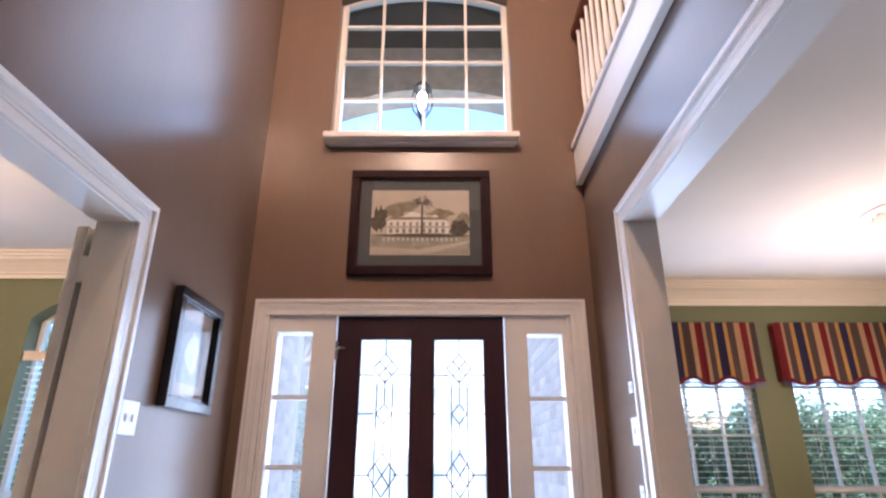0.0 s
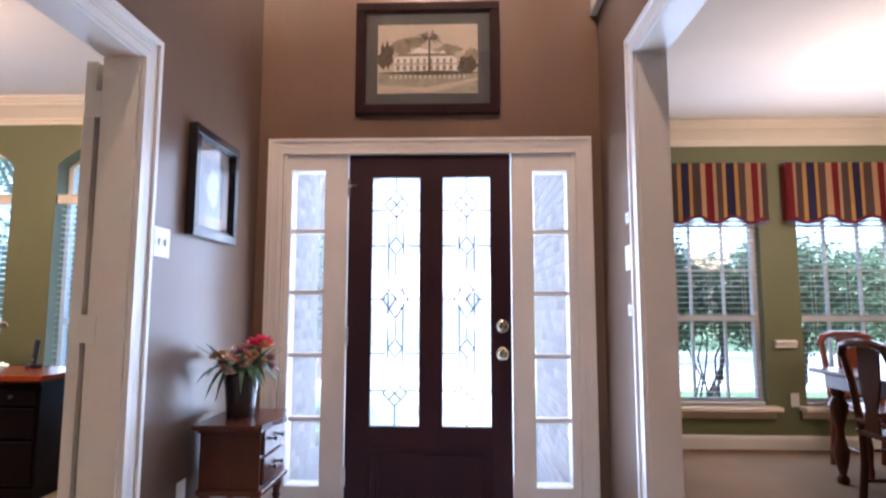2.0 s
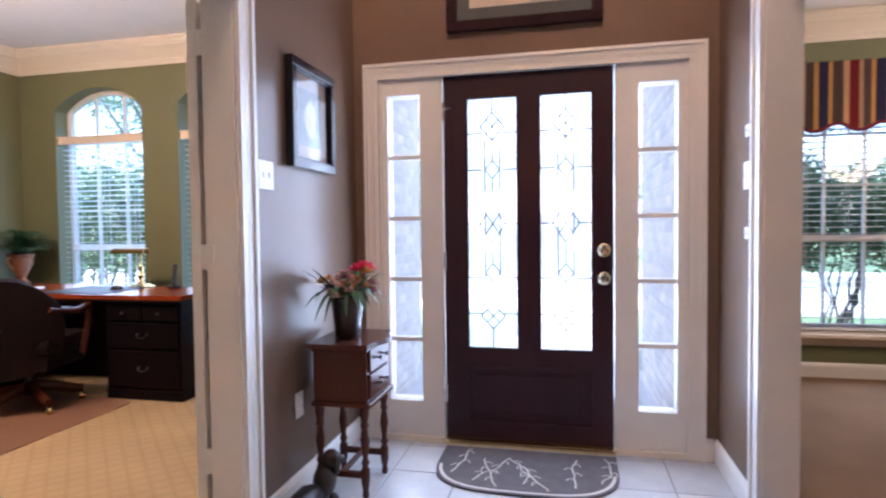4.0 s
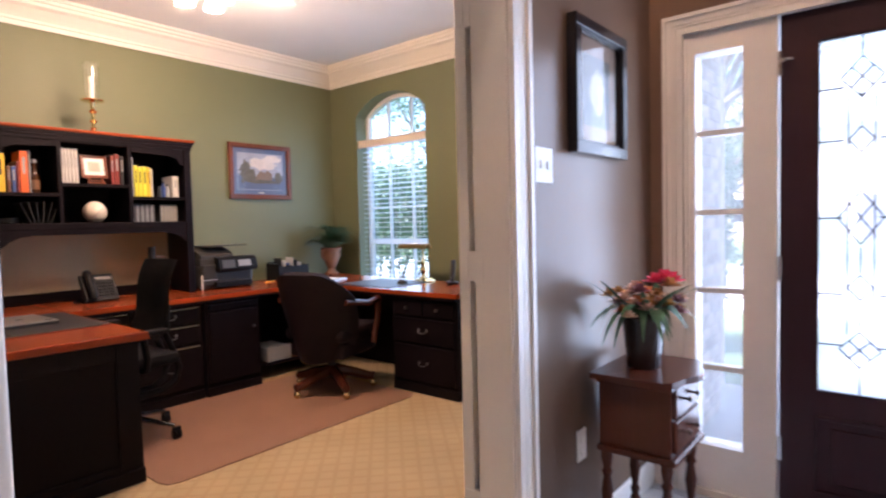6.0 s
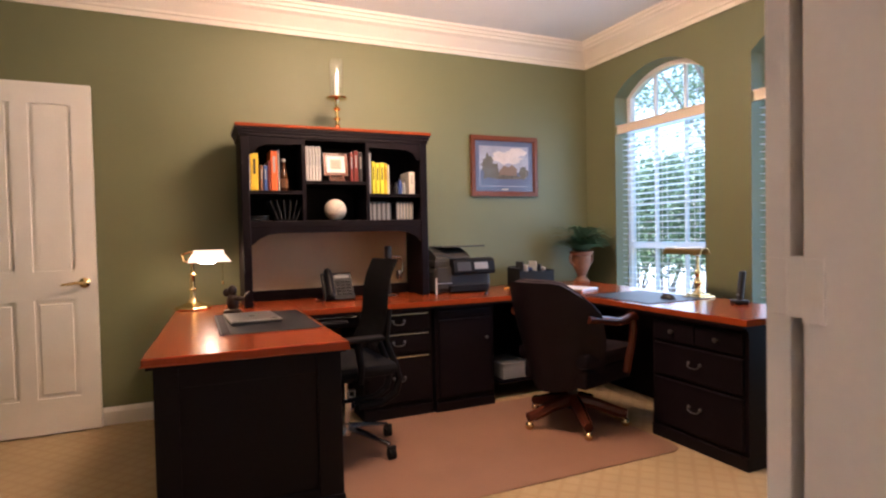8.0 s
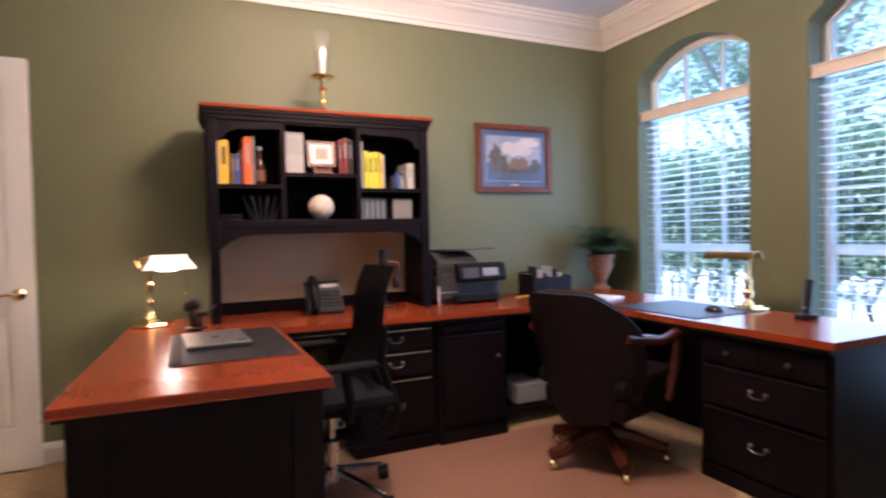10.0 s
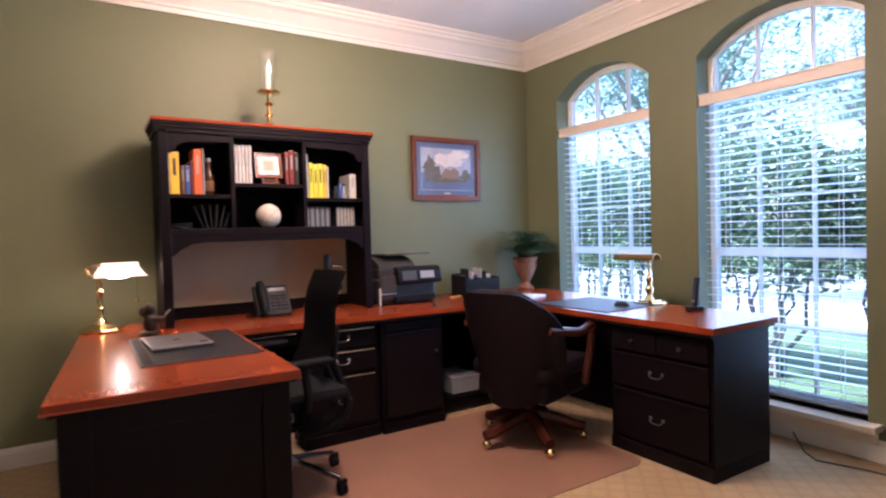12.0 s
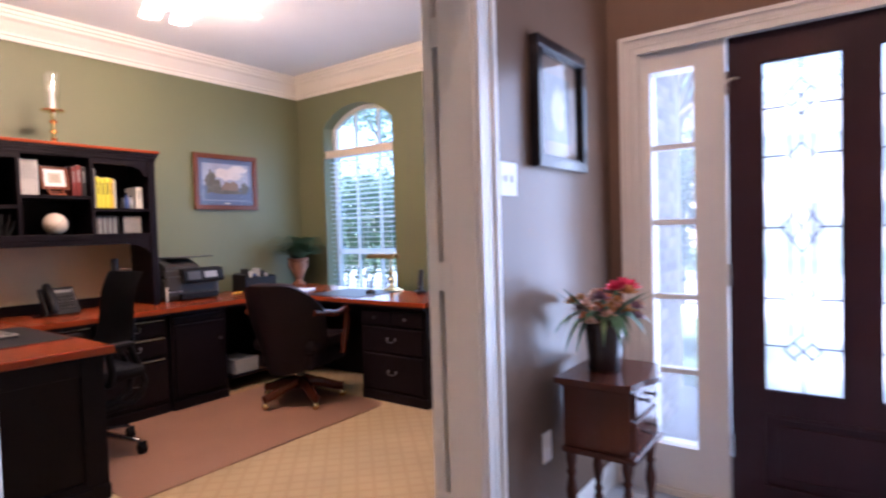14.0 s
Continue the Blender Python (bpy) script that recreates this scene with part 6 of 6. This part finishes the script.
blot(fp, "drawn_roof", [(0.225, 0.345), (0.575, 0.345), (0.55, 0.362), (0.25, 0.362)], INKM, -0.0121)
blot(fp, "drawn_eaves", [(0.222, 0.296), (0.58, 0.296), (0.58, 0.301), (0.222, 0.301)], INK, -0.0124)
for i in range(16):
    blot(fp, "drawn_fence_post", [(0.20 + i * 0.028, 0.212), (0.206 + i * 0.028, 0.212), (0.206 + i * 0.028, 0.232), (0.20 + i * 0.028, 0.232)], PAPER, -0.0126)
sp = picture("small_picture", "portrait print with a tan mat in a black frame", pose(-0.667, 2.468, 1.488, 0, 0, 90), 0.455, 0.482, 0.042, [(0.038, TANMAT), (0.11, SLATE)], BLUEFRAME, 0.04)
blot(sp, "printed_shape", blob(0.234, 0.24, 0.06, 0.08, 20, 0.3), INKM, -0.0105)

tb = thing("side_table", "antique wooden side table with drawers and turned legs", "side table", pose(-0.615, 2.545, 0) @ Matrix.Diagonal((1, 1, 0.955, 1)))
tw, td = 0.33, 0.27
top = [(0, -0.035), (td * 0.75, -0.04), (td - 0.01, -0.03), (td + 0.012, -0.012), (td + 0.02, 0.02), (td + 0.03, 0.07), (td + 0.055, 0.13), (td + 0.062, tw / 2), (td + 0.055, tw - 0.13), (td + 0.03, tw - 0.07), (td + 0.02, tw - 0.02), (td + 0.012, tw + 0.012), (td - 0.01, tw + 0.03), (td * 0.75, tw + 0.04), (0, tw + 0.035)]
part("top", prism(top, "z", 0.715, 0.737), WALNUT, tb, "serpentine-edged top")
part("body", B((0.015, td, 0.01, tw - 0.01, 0.455, 0.715), bevel=0.003), WALNUT, tb)
for z0, z1 in ((0.47, 0.585), (0.595, 0.705)):
    d = part("drawer", B((td - 0.002, td + 0.012, 0.03, tw - 0.03, z0, z1), bevel=0.005), WALNUT, tb)
    for y in (0.12, tw - 0.12):
        part("knob", lathe([(0.005, 0), (0.005, 0.01), (0.011, 0.016), (0.008, 0.024)], (td + 0.012, y, (z0 + z1) / 2), 10, "x"), BRONZE, d, smooth=True)
part("top_moulding", B((0.008, td + 0.008, -0.006, tw + 0.006, 0.695, 0.716), bevel=0.006), WALNUT, tb)
part("waist_moulding", B((0.01, td + 0.02, -0.008, tw + 0.008, 0.435, 0.458), bevel=0.006), WALNUT, tb)
legp = [(0.012, 0.0), (0.016, 0.01), (0.013, 0.04), (0.02, 0.08), (0.02, 0.135), (0.013, 0.15), (0.019, 0.17), (0.012, 0.19), (0.022, 0.27), (0.013, 0.33), (0.02, 0.345), (0.014, 0.36), (0.021, 0.40), (0.021, 0.437)]
for x in (0.035, td - 0.02):
    for y in (0.03, tw - 0.03):
        part("leg", lathe(legp, (x, y, 0), 14), WALNUT, tb, "turned leg", smooth=True)
part("stretcher", B((0.035, td - 0.02, 0.02, 0.04, 0.095, 0.125), (0.035, td - 0.02, tw - 0.04, tw - 0.02, 0.095, 0.125), (td / 2 - 0.01, td / 2 + 0.012, 0.03, tw - 0.03, 0.10, 0.12), bevel=0.003), WALNUT, tb)
vs = thing("flower_vase", "dark vase with pink, orange and cream flowers", "vase", pose(-0.49, 2.70, 0.704))
part("vase", lathe([(0.055, 0), (0.06, 0.008), (0.063, 0.06), (0.07, 0.13), (0.078, 0.185), (0.074, 0.19), (0.06, 0.17)], n=22), material("dark_glazed_vase", (0.03, 0.018, 0.016), 0.25, vary=0.3), vs, smooth=True)
rng = random.Random(12)
petals = [paint("hot_pink_petal", (0.75, 0.05, 0.12)), paint("orange_petal", (0.62, 0.18, 0.05)), paint("cream_petal", (0.68, 0.45, 0.33)), paint("dusty_violet_petal", (0.28, 0.13, 0.16)), paint("amber_petal", (0.55, 0.28, 0.08))]
for i in range(34):
    if i < 3:
        p, r, mt = (0.04 + 0.02 * i, 0.05 + 0.03 * (i - 1), 0.31 + 0.01 * (i % 2)), 0.05, petals[0]
    else:
        a, q = rng.uniform(0, 6.28), rng.uniform(0.02, 0.14)
        p, r, mt = (q * math.cos(a), q * math.sin(a), 0.20 + rng.uniform(0, 0.10)), rng.uniform(0.03, 0.044), petals[1 + i % 4]
    bm = bmesh.new()
    for ringn, rad, cup in ((8, 1.0, 0.15), (6, 0.65, 0.45), (4, 0.32, 0.75)):
        for k in range(ringn):
            a = 2 * math.pi * k / ringn + ringn
            d, t = Vector((math.cos(a), math.sin(a), 0)), Vector((-math.sin(a), math.cos(a), 0))
            c = Vector(p)
            tip = c + d * r * rad + Vector((0, 0, r * cup))
            f = [c, c + d * r * rad * 0.55 + t * r * 0.34 + Vector((0, 0, r * cup * 0.35)), tip + t * r * 0.16, tip - t * r * 0.16, c + d * r * rad * 0.55 - t * r * 0.34 + Vector((0, 0, r * cup * 0.35))]
            bm.faces.new([bm.verts.new(v) for v in f])
    part("flower", bm, mt, vs)
bm = bmesh.new()
for i in range(44):
    a = rng.uniform(0, 6.28)
    reach, drop = rng.uniform(0.09, 0.19), rng.uniform(-0.22, 0.06)
    d, t = Vector((math.cos(a), math.sin(a), 0)), Vector((-math.sin(a), math.cos(a), 0))
    prev = None
    if d.x * reach < -0.13:
        reach = 0.12
    for k in range(6):
        f = k / 5
        c = d * (0.04 + reach * f) + Vector((0, 0, 0.2 + 0.08 * math.sin(f * 1.6) + drop * f * f))
        w = 0.013 * math.sin(math.pi * (0.12 + 0.86 * f))
        cur = (bm.verts.new(c + t * w), bm.verts.new(c - t * w))
        if prev:
            bm.faces.new((prev[0], prev[1], cur[1], cur[0]))
        prev = cur
part("foliage", bm, FERN, vs, "long drooping green leaves")

dm = thing("doormat", "grey half-round doormat with a cream vine pattern", "doormat", pose(0.317, 3.235, 0.001))
half = [(-0.45, 0.0), (0.45, 0.0)] + [(0.45 * math.cos(a) ** 0.6 if math.cos(a) > 0 else -0.45 * abs(math.cos(a)) ** 0.6, -0.16 - 0.36 * math.sin(a) ** 0.7) for a in (math.pi * i / 20 for i in range(1, 20))]
part("mat", prism(half, "z", 0.0, 0.009), material("grey_mat_pile", (0.10, 0.085, 0.085), 0.95, vary=0.25, scale=15, fine=300, bump=0.6), dm)
MATLINE = material("cream_mat_yarn", (0.52, 0.46, 0.42), 0.95, vary=0.15, fine=300)
bm = bmesh.new()
for i in range(2, len(half) - 1):
    a, b = half[i], half[i + 1]
    f0, f1 = 0.972, 0.94
    bm.faces.new([bm.verts.new(q) for q in ((a[0] * f0, a[1] * f0, 0.0105), (b[0] * f0, b[1] * f0, 0.0105), (b[0] * f1, b[1] * f1, 0.0105), (a[0] * f1, a[1] * f1, 0.0105))])
part("border", bm, MATLINE, dm, "cream border line")
rng = random.Random(21)
for i in range(7):
    x, y, a = -0.36 + i * 0.12, -0.46 + 0.05 * (i % 2), rng.uniform(1.0, 2.1)
    if abs(x) > 0.3:
        y = -0.34
    bm, pts = bmesh.new(), []
    for k in range(12):
        pts.append((x, y, 0.0105))
        if k in (3, 5, 7, 9):
            sgn = 1 if k % 4 == 3 else -1
            b = a + sgn * 0.9
            add_tube(bm, [(x, y, 0.0105), (x + 0.025 * math.cos(b), y + 0.025 * math.sin(b), 0.0105), (x + 0.04 * math.cos(b + sgn), y + 0.04 * math.sin(b + sgn), 0.0105)], 0.0035, 5)
        x, y = x + 0.03 * math.cos(a), min(y + 0.03 * math.sin(a), -0.03)
        a += rng.uniform(-0.35, 0.35)
        x = max(-0.41, min(0.41, x))
    add_tube(bm, pts, 0.004, 5)
    for v in bm.verts:
        v.co.z = 0.0105 + (v.co.z - 0.0105) * 0.3
    part("vine", bm, MATLINE, dm)

# A dog, built only as plain rounded shapes.
dg = thing("dog_figurine", "black and tan dog of plain rounded shapes on the tiles", "figurine", pose(-0.53, 2.36, 0.0))
bm = bmesh.new()
for (x, y, z), (rx, ry, rz) in (((0, -0.06, 0.085), (0.06, 0.14, 0.07)), ((0.02, 0.10, 0.12), (0.05, 0.06, 0.075)), ((0.035, 0.135, 0.20), (0.045, 0.05, 0.045)), ((0.06, 0.175, 0.185), (0.022, 0.035, 0.02)), ((0.0, 0.12, 0.185), (0.016, 0.02, 0.045)), ((0.07, 0.115, 0.185), (0.016, 0.02, 0.045)),
                                  ((0.0, 0.12, 0.03), (0.022, 0.03, 0.03)), ((0.05, 0.12, 0.03), (0.022, 0.03, 0.03)), ((-0.03, -0.15, 0.03), (0.025, 0.035, 0.03)), ((0.04, -0.15, 0.03), (0.025, 0.035, 0.03))):
    v = bmesh.ops.create_icosphere(bm, subdivisions=2, radius=1)["verts"]
    bmesh.ops.scale(bm, verts=v, vec=(rx, ry, rz))
    bmesh.ops.translate(bm, verts=v, vec=(x, y, z))
part("figure", bm, BRONZE, dg, smooth=True)


def plate(name, label, m, w, h, bits):
    """A wall plate facing -y, with toggles or sockets as small boxes."""
    p = thing(name, label, "switch" if "switch" in name else "socket", m)
    part("plate", B((0, w, -0.006, 0, 0, h), bevel=0.002), PLATE, p)
    for x, z, bw, bh in bits:
        part("toggle" if "switch" in name else "socket_face", B((x - bw / 2, x + bw / 2, -0.011, -0.006, z - bh / 2, z + bh / 2), bevel=0.001), PLATE, p)
    return p


plate("light_switch", "white double light switch on the brown wall", pose(-0.669, 2.238, 1.375, 0, 0, 90), 0.115, 0.115, [(0.035, 0.0575, 0.01, 0.025), (0.08, 0.0575, 0.01, 0.025)])
plate("light_switch", "white light switch on the brown wall", pose(1.269, 2.86, 1.36, 0, 0, -90), 0.09, 0.115, [(0.045, 0.0575, 0.01, 0.025)])
plate("light_switch", "small white control plate on the brown wall", pose(1.269, 2.84, 1.58, 0, 0, -90), 0.05, 0.05, [(0.025, 0.025, 0.015, 0.015)])
plate("light_switch", "small white control plate on the brown wall", pose(1.269, 2.84, 1.15, 0, 0, -90), 0.05, 0.05, [(0.025, 0.025, 0.015, 0.015)])
SOCK = [(0.035, 0.035, 0.03, 0.026), (0.035, 0.08, 0.03, 0.026)]
plate("wall_socket", "white wall socket low on the brown wall", pose(-0.669, 2.51, 0.36, 0, 0, 90), 0.07, 0.115, SOCK)
plate("wall_socket", "white wall socket low on the green wall", pose(-4.499, 0.99, 0.335, 0, 0, 90), 0.07, 0.115, SOCK)
plate("wall_socket", "white wall socket low on the green wall", pose(3.285, 5.199, 0.352), 0.07, 0.115, SOCK)
ca = thing("power_cable", "black cable lying along the baseboard", "cable", pose(-2.0, 4.3, 0))
part("cable", tube([(-0.06, -0.05, 0.16), (-0.04, 0.02, 0.05), (0.0, 0.06, 0.006), (0.18, 0.12, 0.006), (0.4, 0.15, 0.006), (0.7, 0.05, 0.006), (0.95, 0.1, 0.006)], 0.004, 6), PLASTIC, ca, smooth=True)

# Unseen lantern, added as a body for the foyer's warm light.
pe = thing("pendant_lantern", "unseen brass lantern added high up to light the foyer", "pendant light", pose(0.20, 0.30, 4.55))
part("cage", tube([(0.13, 0, 0.1), (0.13, 0, 0.42)], 0.008, 6), BRASS, pe)
for a in (90, 180, 270):
    c, s = math.cos(radians(a)) * 0.13, math.sin(radians(a)) * 0.13
    part("cage", tube([(c, s, 0.1), (c, s, 0.42)], 0.008, 6), BRASS, pe)
part("top_cap", lathe([(0.14, 0.42), (0.14, 0.435), (0.06, 0.52), (0.015, 0.56), (0.015, 0.85)], n=20), BRASS, pe, smooth=True)
part("bottom_ring", lathe([(0.14, 0.09), (0.14, 0.105), (0.05, 0.06), (0.015, 0.02), (0.008, 0.0)], n=20), BRASS, pe, smooth=True)
for i in range(3):
    a = radians(120 * i)
    part("candle_bulb", lathe([(0.01, 0.2), (0.018, 0.24), (0.016, 0.27), (0.004, 0.31)], (0.045 * math.cos(a), 0.045 * math.sin(a), 0), 12), BULB, pe, "glowing candle bulb", smooth=True)

po = thing("porch_lantern", "lit iron lantern hanging in the porch", "porch lantern", pose(0.25, 4.30, 3.98))
part("chain", tube([(0, 0, 0.42), (0, 0, 1.34)], 0.008, 6), IRON, po)
part("top_cap", lathe([(0.075, 0.30), (0.08, 0.31), (0.05, 0.36), (0.015, 0.40), (0.012, 0.43)], n=16), IRON, po, smooth=True)
for i in range(6):
    a = radians(60 * i)
    c, s = math.cos(a), math.sin(a)
    part("cage_bar", tube([(0.07 * c, 0.07 * s, 0.305), (0.09 * c, 0.09 * s, 0.20), (0.075 * c, 0.075 * s, 0.10), (0.03 * c, 0.03 * s, 0.03)], 0.007, 6), IRON, po)
part("finial", lathe([(0.035, 0.03), (0.02, 0.0), (0.012, -0.04), (0.004, -0.07)], n=12), IRON, po, smooth=True)
part("bulb", lathe([(0.02, 0.10), (0.045, 0.17), (0.045, 0.23), (0.02, 0.28)], n=14), BULB, po, "glowing bulb", smooth=True)

# ---- dining room ----
def stripes():
    m = material("striped_valance_cloth", (0.5, 0.3, 0.15), 0.85, vary=0.08, fine=300, bump=0.4)
    t = m.node_tree
    h = next(n for n in t.nodes if n.type == "HUE_SAT")
    co, sep, mul, fr, ramp = (t.nodes.new(n) for n in ("ShaderNodeTexCoord", "ShaderNodeSeparateXYZ", "ShaderNodeMath", "ShaderNodeMath", "ShaderNodeValToRGB"))
    mul.operation, mul.inputs[1].default_value = "MULTIPLY", 1 / 0.39
    fr.operation = "FRACT"
    t.links.new(co.outputs["Object"], sep.inputs[0]), t.links.new(sep.outputs[0], mul.inputs[0]), t.links.new(mul.outputs[0], fr.inputs[0]), t.links.new(fr.outputs[0], ramp.inputs[0])
    e = ramp.color_ramp
    e.interpolation = "CONSTANT"
    cols = [(0.0, (0.26, 0.018, 0.022)), (0.16, (0.62, 0.36, 0.20)), (0.23, (0.12, 0.075, 0.068)), (0.37, (0.68, 0.36, 0.10)), (0.45, (0.035, 0.03, 0.085)), (0.63, (0.68, 0.36, 0.10)), (0.71, (0.13, 0.08, 0.07)), (0.88, (0.66, 0.38, 0.20))]
    e.elements[0].color = (*cols[0][1], 1)
    e.elements[1].position, e.elements[1].color = cols[1][0], (*cols[1][1], 1)
    for p, c in cols[2:]:
        e.elements.new(p).color = (*c, 1)
    t.links.new(ramp.outputs[0], h.inputs["Color"])
    return m


STRIPE = stripes()
FRINGE = paint("dark_red_fringe", (0.16, 0.012, 0.03), 0.9)
BEAD = paint("navy_bead", (0.10, 0.09, 0.20), 0.4)


def valance(x0, x1):
    v = thing("striped_valance", "red, gold and navy striped valance with beaded fringe", "curtain", pose(x0, 5.12, 1.95))
    w, n = x1 - x0, 80
    def hang(f):
        return 0.045 * math.cos(f * math.pi * 6) - 0.03 * (1 if abs(f - 0.5) > 0.44 else 0)
    bm = bmesh.new()
    grid = []
    for k in range(7):
        q = k / 6
        grid.append([bm.verts.new((w * i / n, -0.012 * math.sin(i * 0.47 + 0.6 * math.sin(i * 0.2)) * (1 - 0.6 * q) - 0.01, (1 - q) * (hang(i / n) * 0.6) + q * 0.50)) for i in range(n + 1)])
    for a, b in zip(grid, grid[1:]):
        for i in range(n):
            bm.faces.new((a[i], a[i + 1], b[i + 1], b[i]))
    bmesh.ops.solidify(bm, geom=bm.faces[:], thickness=0.006)
    part("cloth", bm, STRIPE, v, smooth=True)
    part("return", B((w - 0.004, w, 0, 0.075, 0.0, 0.5)), STRIPE, v)
    part("return", B((0, 0.004, 0, 0.075, 0.0, 0.5)), STRIPE, v)
    pts = [(w * i / n, -0.012 * math.sin(i * 0.47 + 0.6 * math.sin(i * 0.2)) - 0.012, hang(i / n) * 0.6) for i in range(n + 1)]
    part("fringe_band", tube(pts, 0.014, 6), FRINGE, v, "dark red fringe band", smooth=True)
    bm = bmesh.new()
    for i in range(0, n + 1, 1):
        x, y, z = pts[i]
        add_box(bm, (x - 0.0022, x + 0.0022, y - 0.003, y + 0.003, z - 0.05, z - 0.01))
    part("bead_fringe", bm, BEAD, v, "hanging beads")
    part("board", B((0, w, 0.0, 0.077, 0.485, 0.5)), WHITE, v)


valance(2.23, 3.147)
valance(3.307, 4.36)


def dining_chair(m, mat, label):
    c = thing("dining_chair", label, "chair", m, "dining chairs")
    part("seat", B((-0.23, 0.23, -0.22, 0.23, 0.43, 0.465), bevel=0.012), mat, c)
    for x in (-0.19, 0.19):
        part("front_leg", lathe([(0.014, 0), (0.02, 0.05), (0.016, 0.1), (0.024, 0.22), (0.016, 0.3), (0.024, 0.34), (0.022, 0.43)], (x, 0.18, 0), 12), mat, c, smooth=True)
        part("back_leg", tube([(x, -0.23, 0), (x, -0.20, 0.25), (x, -0.20, 0.45), (x * 1.02, -0.24, 0.75), (x * 1.0, -0.29, 0.93)], 0.022, 8), mat, c, smooth=True)
    part("crest_rail", tube([(-0.20, -0.285, 0.90), (-0.17, -0.295, 0.965), (-0.08, -0.30, 0.985), (0.08, -0.30, 0.985), (0.17, -0.295, 0.965), (0.20, -0.285, 0.90)], 0.027, 8), mat, c, "arched crest rail", smooth=True)
    part("splat", prism([(-0.06, 0.48), (0.06, 0.48), (0.045, 0.6), (0.08, 0.75), (0.085, 0.96), (-0.085, 0.96), (-0.08, 0.75), (-0.045, 0.6)], "y", -0.272, -0.258), mat, c)
    part("lower_rail", tube([(-0.19, -0.215, 0.52), (0.19, -0.215, 0.52)], 0.018, 8), mat, c)
    part("stretcher", tube([(-0.19, 0.0, 0.16), (0.19, 0.0, 0.16)], 0.012, 8), mat, c)
    for x in (-0.19, 0.19):
        part("side_stretcher", tube([(x, -0.21, 0.16), (x, 0.18, 0.16)], 0.012, 8), mat, c)
    return c


dt = thing("dining_table", "dark wooden dining table with turned legs", "dining table", pose(2.965, 2.48, 0))
part("top", B((0, 1.15, 0, 1.9, 0.735, 0.765), bevel=0.01), DINEWOOD, dt)
part("apron", B((0.07, 1.08, 0.07, 1.83, 0.64, 0.735)), DINEWOOD, dt)
tl = [(0.035, 0), (0.04, 0.03), (0.022, 0.06), (0.045, 0.16), (0.05, 0.22), (0.03, 0.30), (0.025, 0.36), (0.055, 0.48), (0.06, 0.53), (0.035, 0.58), (0.045, 0.60), (0.045, 0.735)]
for x in (0.12, 1.03):
    for y in (0.12, 1.78):
        part("leg", lathe(tl, (x, y, 0), 18), DINEWOOD, dt, "turned leg", smooth=True)
dining_chair(pose(3.52, 4.52, 0, 0, 0, 180), CHAIRWOOD, "reddish wooden dining chair with an arched back")
dining_chair(pose(3.10, 3.57, 0, 0, 0, -90), DINEWOOD, "dark wooden dining chair pushed up to the table")
dining_chair(pose(3.10, 2.85, 0, 0, 0, -90), DINEWOOD, "dark wooden dining chair pushed up to the table")
md = thing("ceiling_medallion", "ornate white plaster medallion on the ceiling", "ceiling medallion", pose(3.45, 3.6, DZ))
part("disc", lathe([(0.27, 0.0), (0.27, -0.012), (0.24, -0.02), (0.22, -0.012), (0.19, -0.018), (0.16, -0.028), (0.14, -0.016), (0.08, -0.02), (0.05, -0.035), (0.02, -0.036)], n=36), WHITE, md, smooth=True)
for i in range(16):
    a = 2 * math.pi * i / 16
    part("petal", tube([(0.09 * math.cos(a), 0.09 * math.sin(a), -0.022), (0.2 * math.cos(a), 0.2 * math.sin(a), -0.02)], 0.012, 6, 0.02), WHITE, md)
chd = thing("chandelier", "brass chandelier with lit candle bulbs", "chandelier", pose(3.45, 3.6, 1.75))
part("stem", lathe([(0.01, 0), (0.03, 0.03), (0.05, 0.10), (0.02, 0.18), (0.03, 0.26), (0.012, 0.34), (0.008, 1.075)], n=16), BRASS, chd, smooth=True)
for i in range(6):
    a = radians(60 * i)
    c, s = math.cos(a), math.sin(a)
    arm = part("arm", tube([(0.03 * c, 0.03 * s, 0.12), (0.14 * c, 0.14 * s, 0.06), (0.24 * c, 0.24 * s, 0.10), (0.25 * c, 0.25 * s, 0.18)], 0.008, 7), BRASS, chd, smooth=True)
    part("bulb", lathe([(0.012, 0.18), (0.02, 0.23), (0.016, 0.27), (0.004, 0.31)], (0.25 * c, 0.25 * s, 0), 12), BULB, arm, "glowing candle bulb", smooth=True)


# ---- pieces of walls and floors ----
brick_wall("wall_porch_side_west", -0.70, 1, 3.45, 4.66, -0.03, 2.25)
brick_wall("wall_porch_side_east", 1.115, -1, 3.45, 5.0, -0.03, 2.25)
tile_mesh = None
for i in range(7):
    for j in range(19):
        x0, y0 = -0.735 + 0.03 + i * 0.335 - 0.3, -2.6 + j * 0.335 - 0.2
        a, b = max(x0, -0.70), min(x0 + 0.329, 1.33)
        c, d = max(y0, -2.6), min(y0 + 0.329, 3.29)
        if b - a < 0.02 or d - c < 0.02:
            continue
        whole = b - a > 0.328 and d - c > 0.328
        if whole and tile_mesh:
            o = new("tile", tile_mesh)
            o.parent = foyer_floor
        else:
            o = part("tile", B((0, b - a, 0, d - c, -0.008, 0.0), bevel=0.0012), TILE, foyer_floor)
            if whole:
                tile_mesh = o.data
        o.location = (a, c, 0)
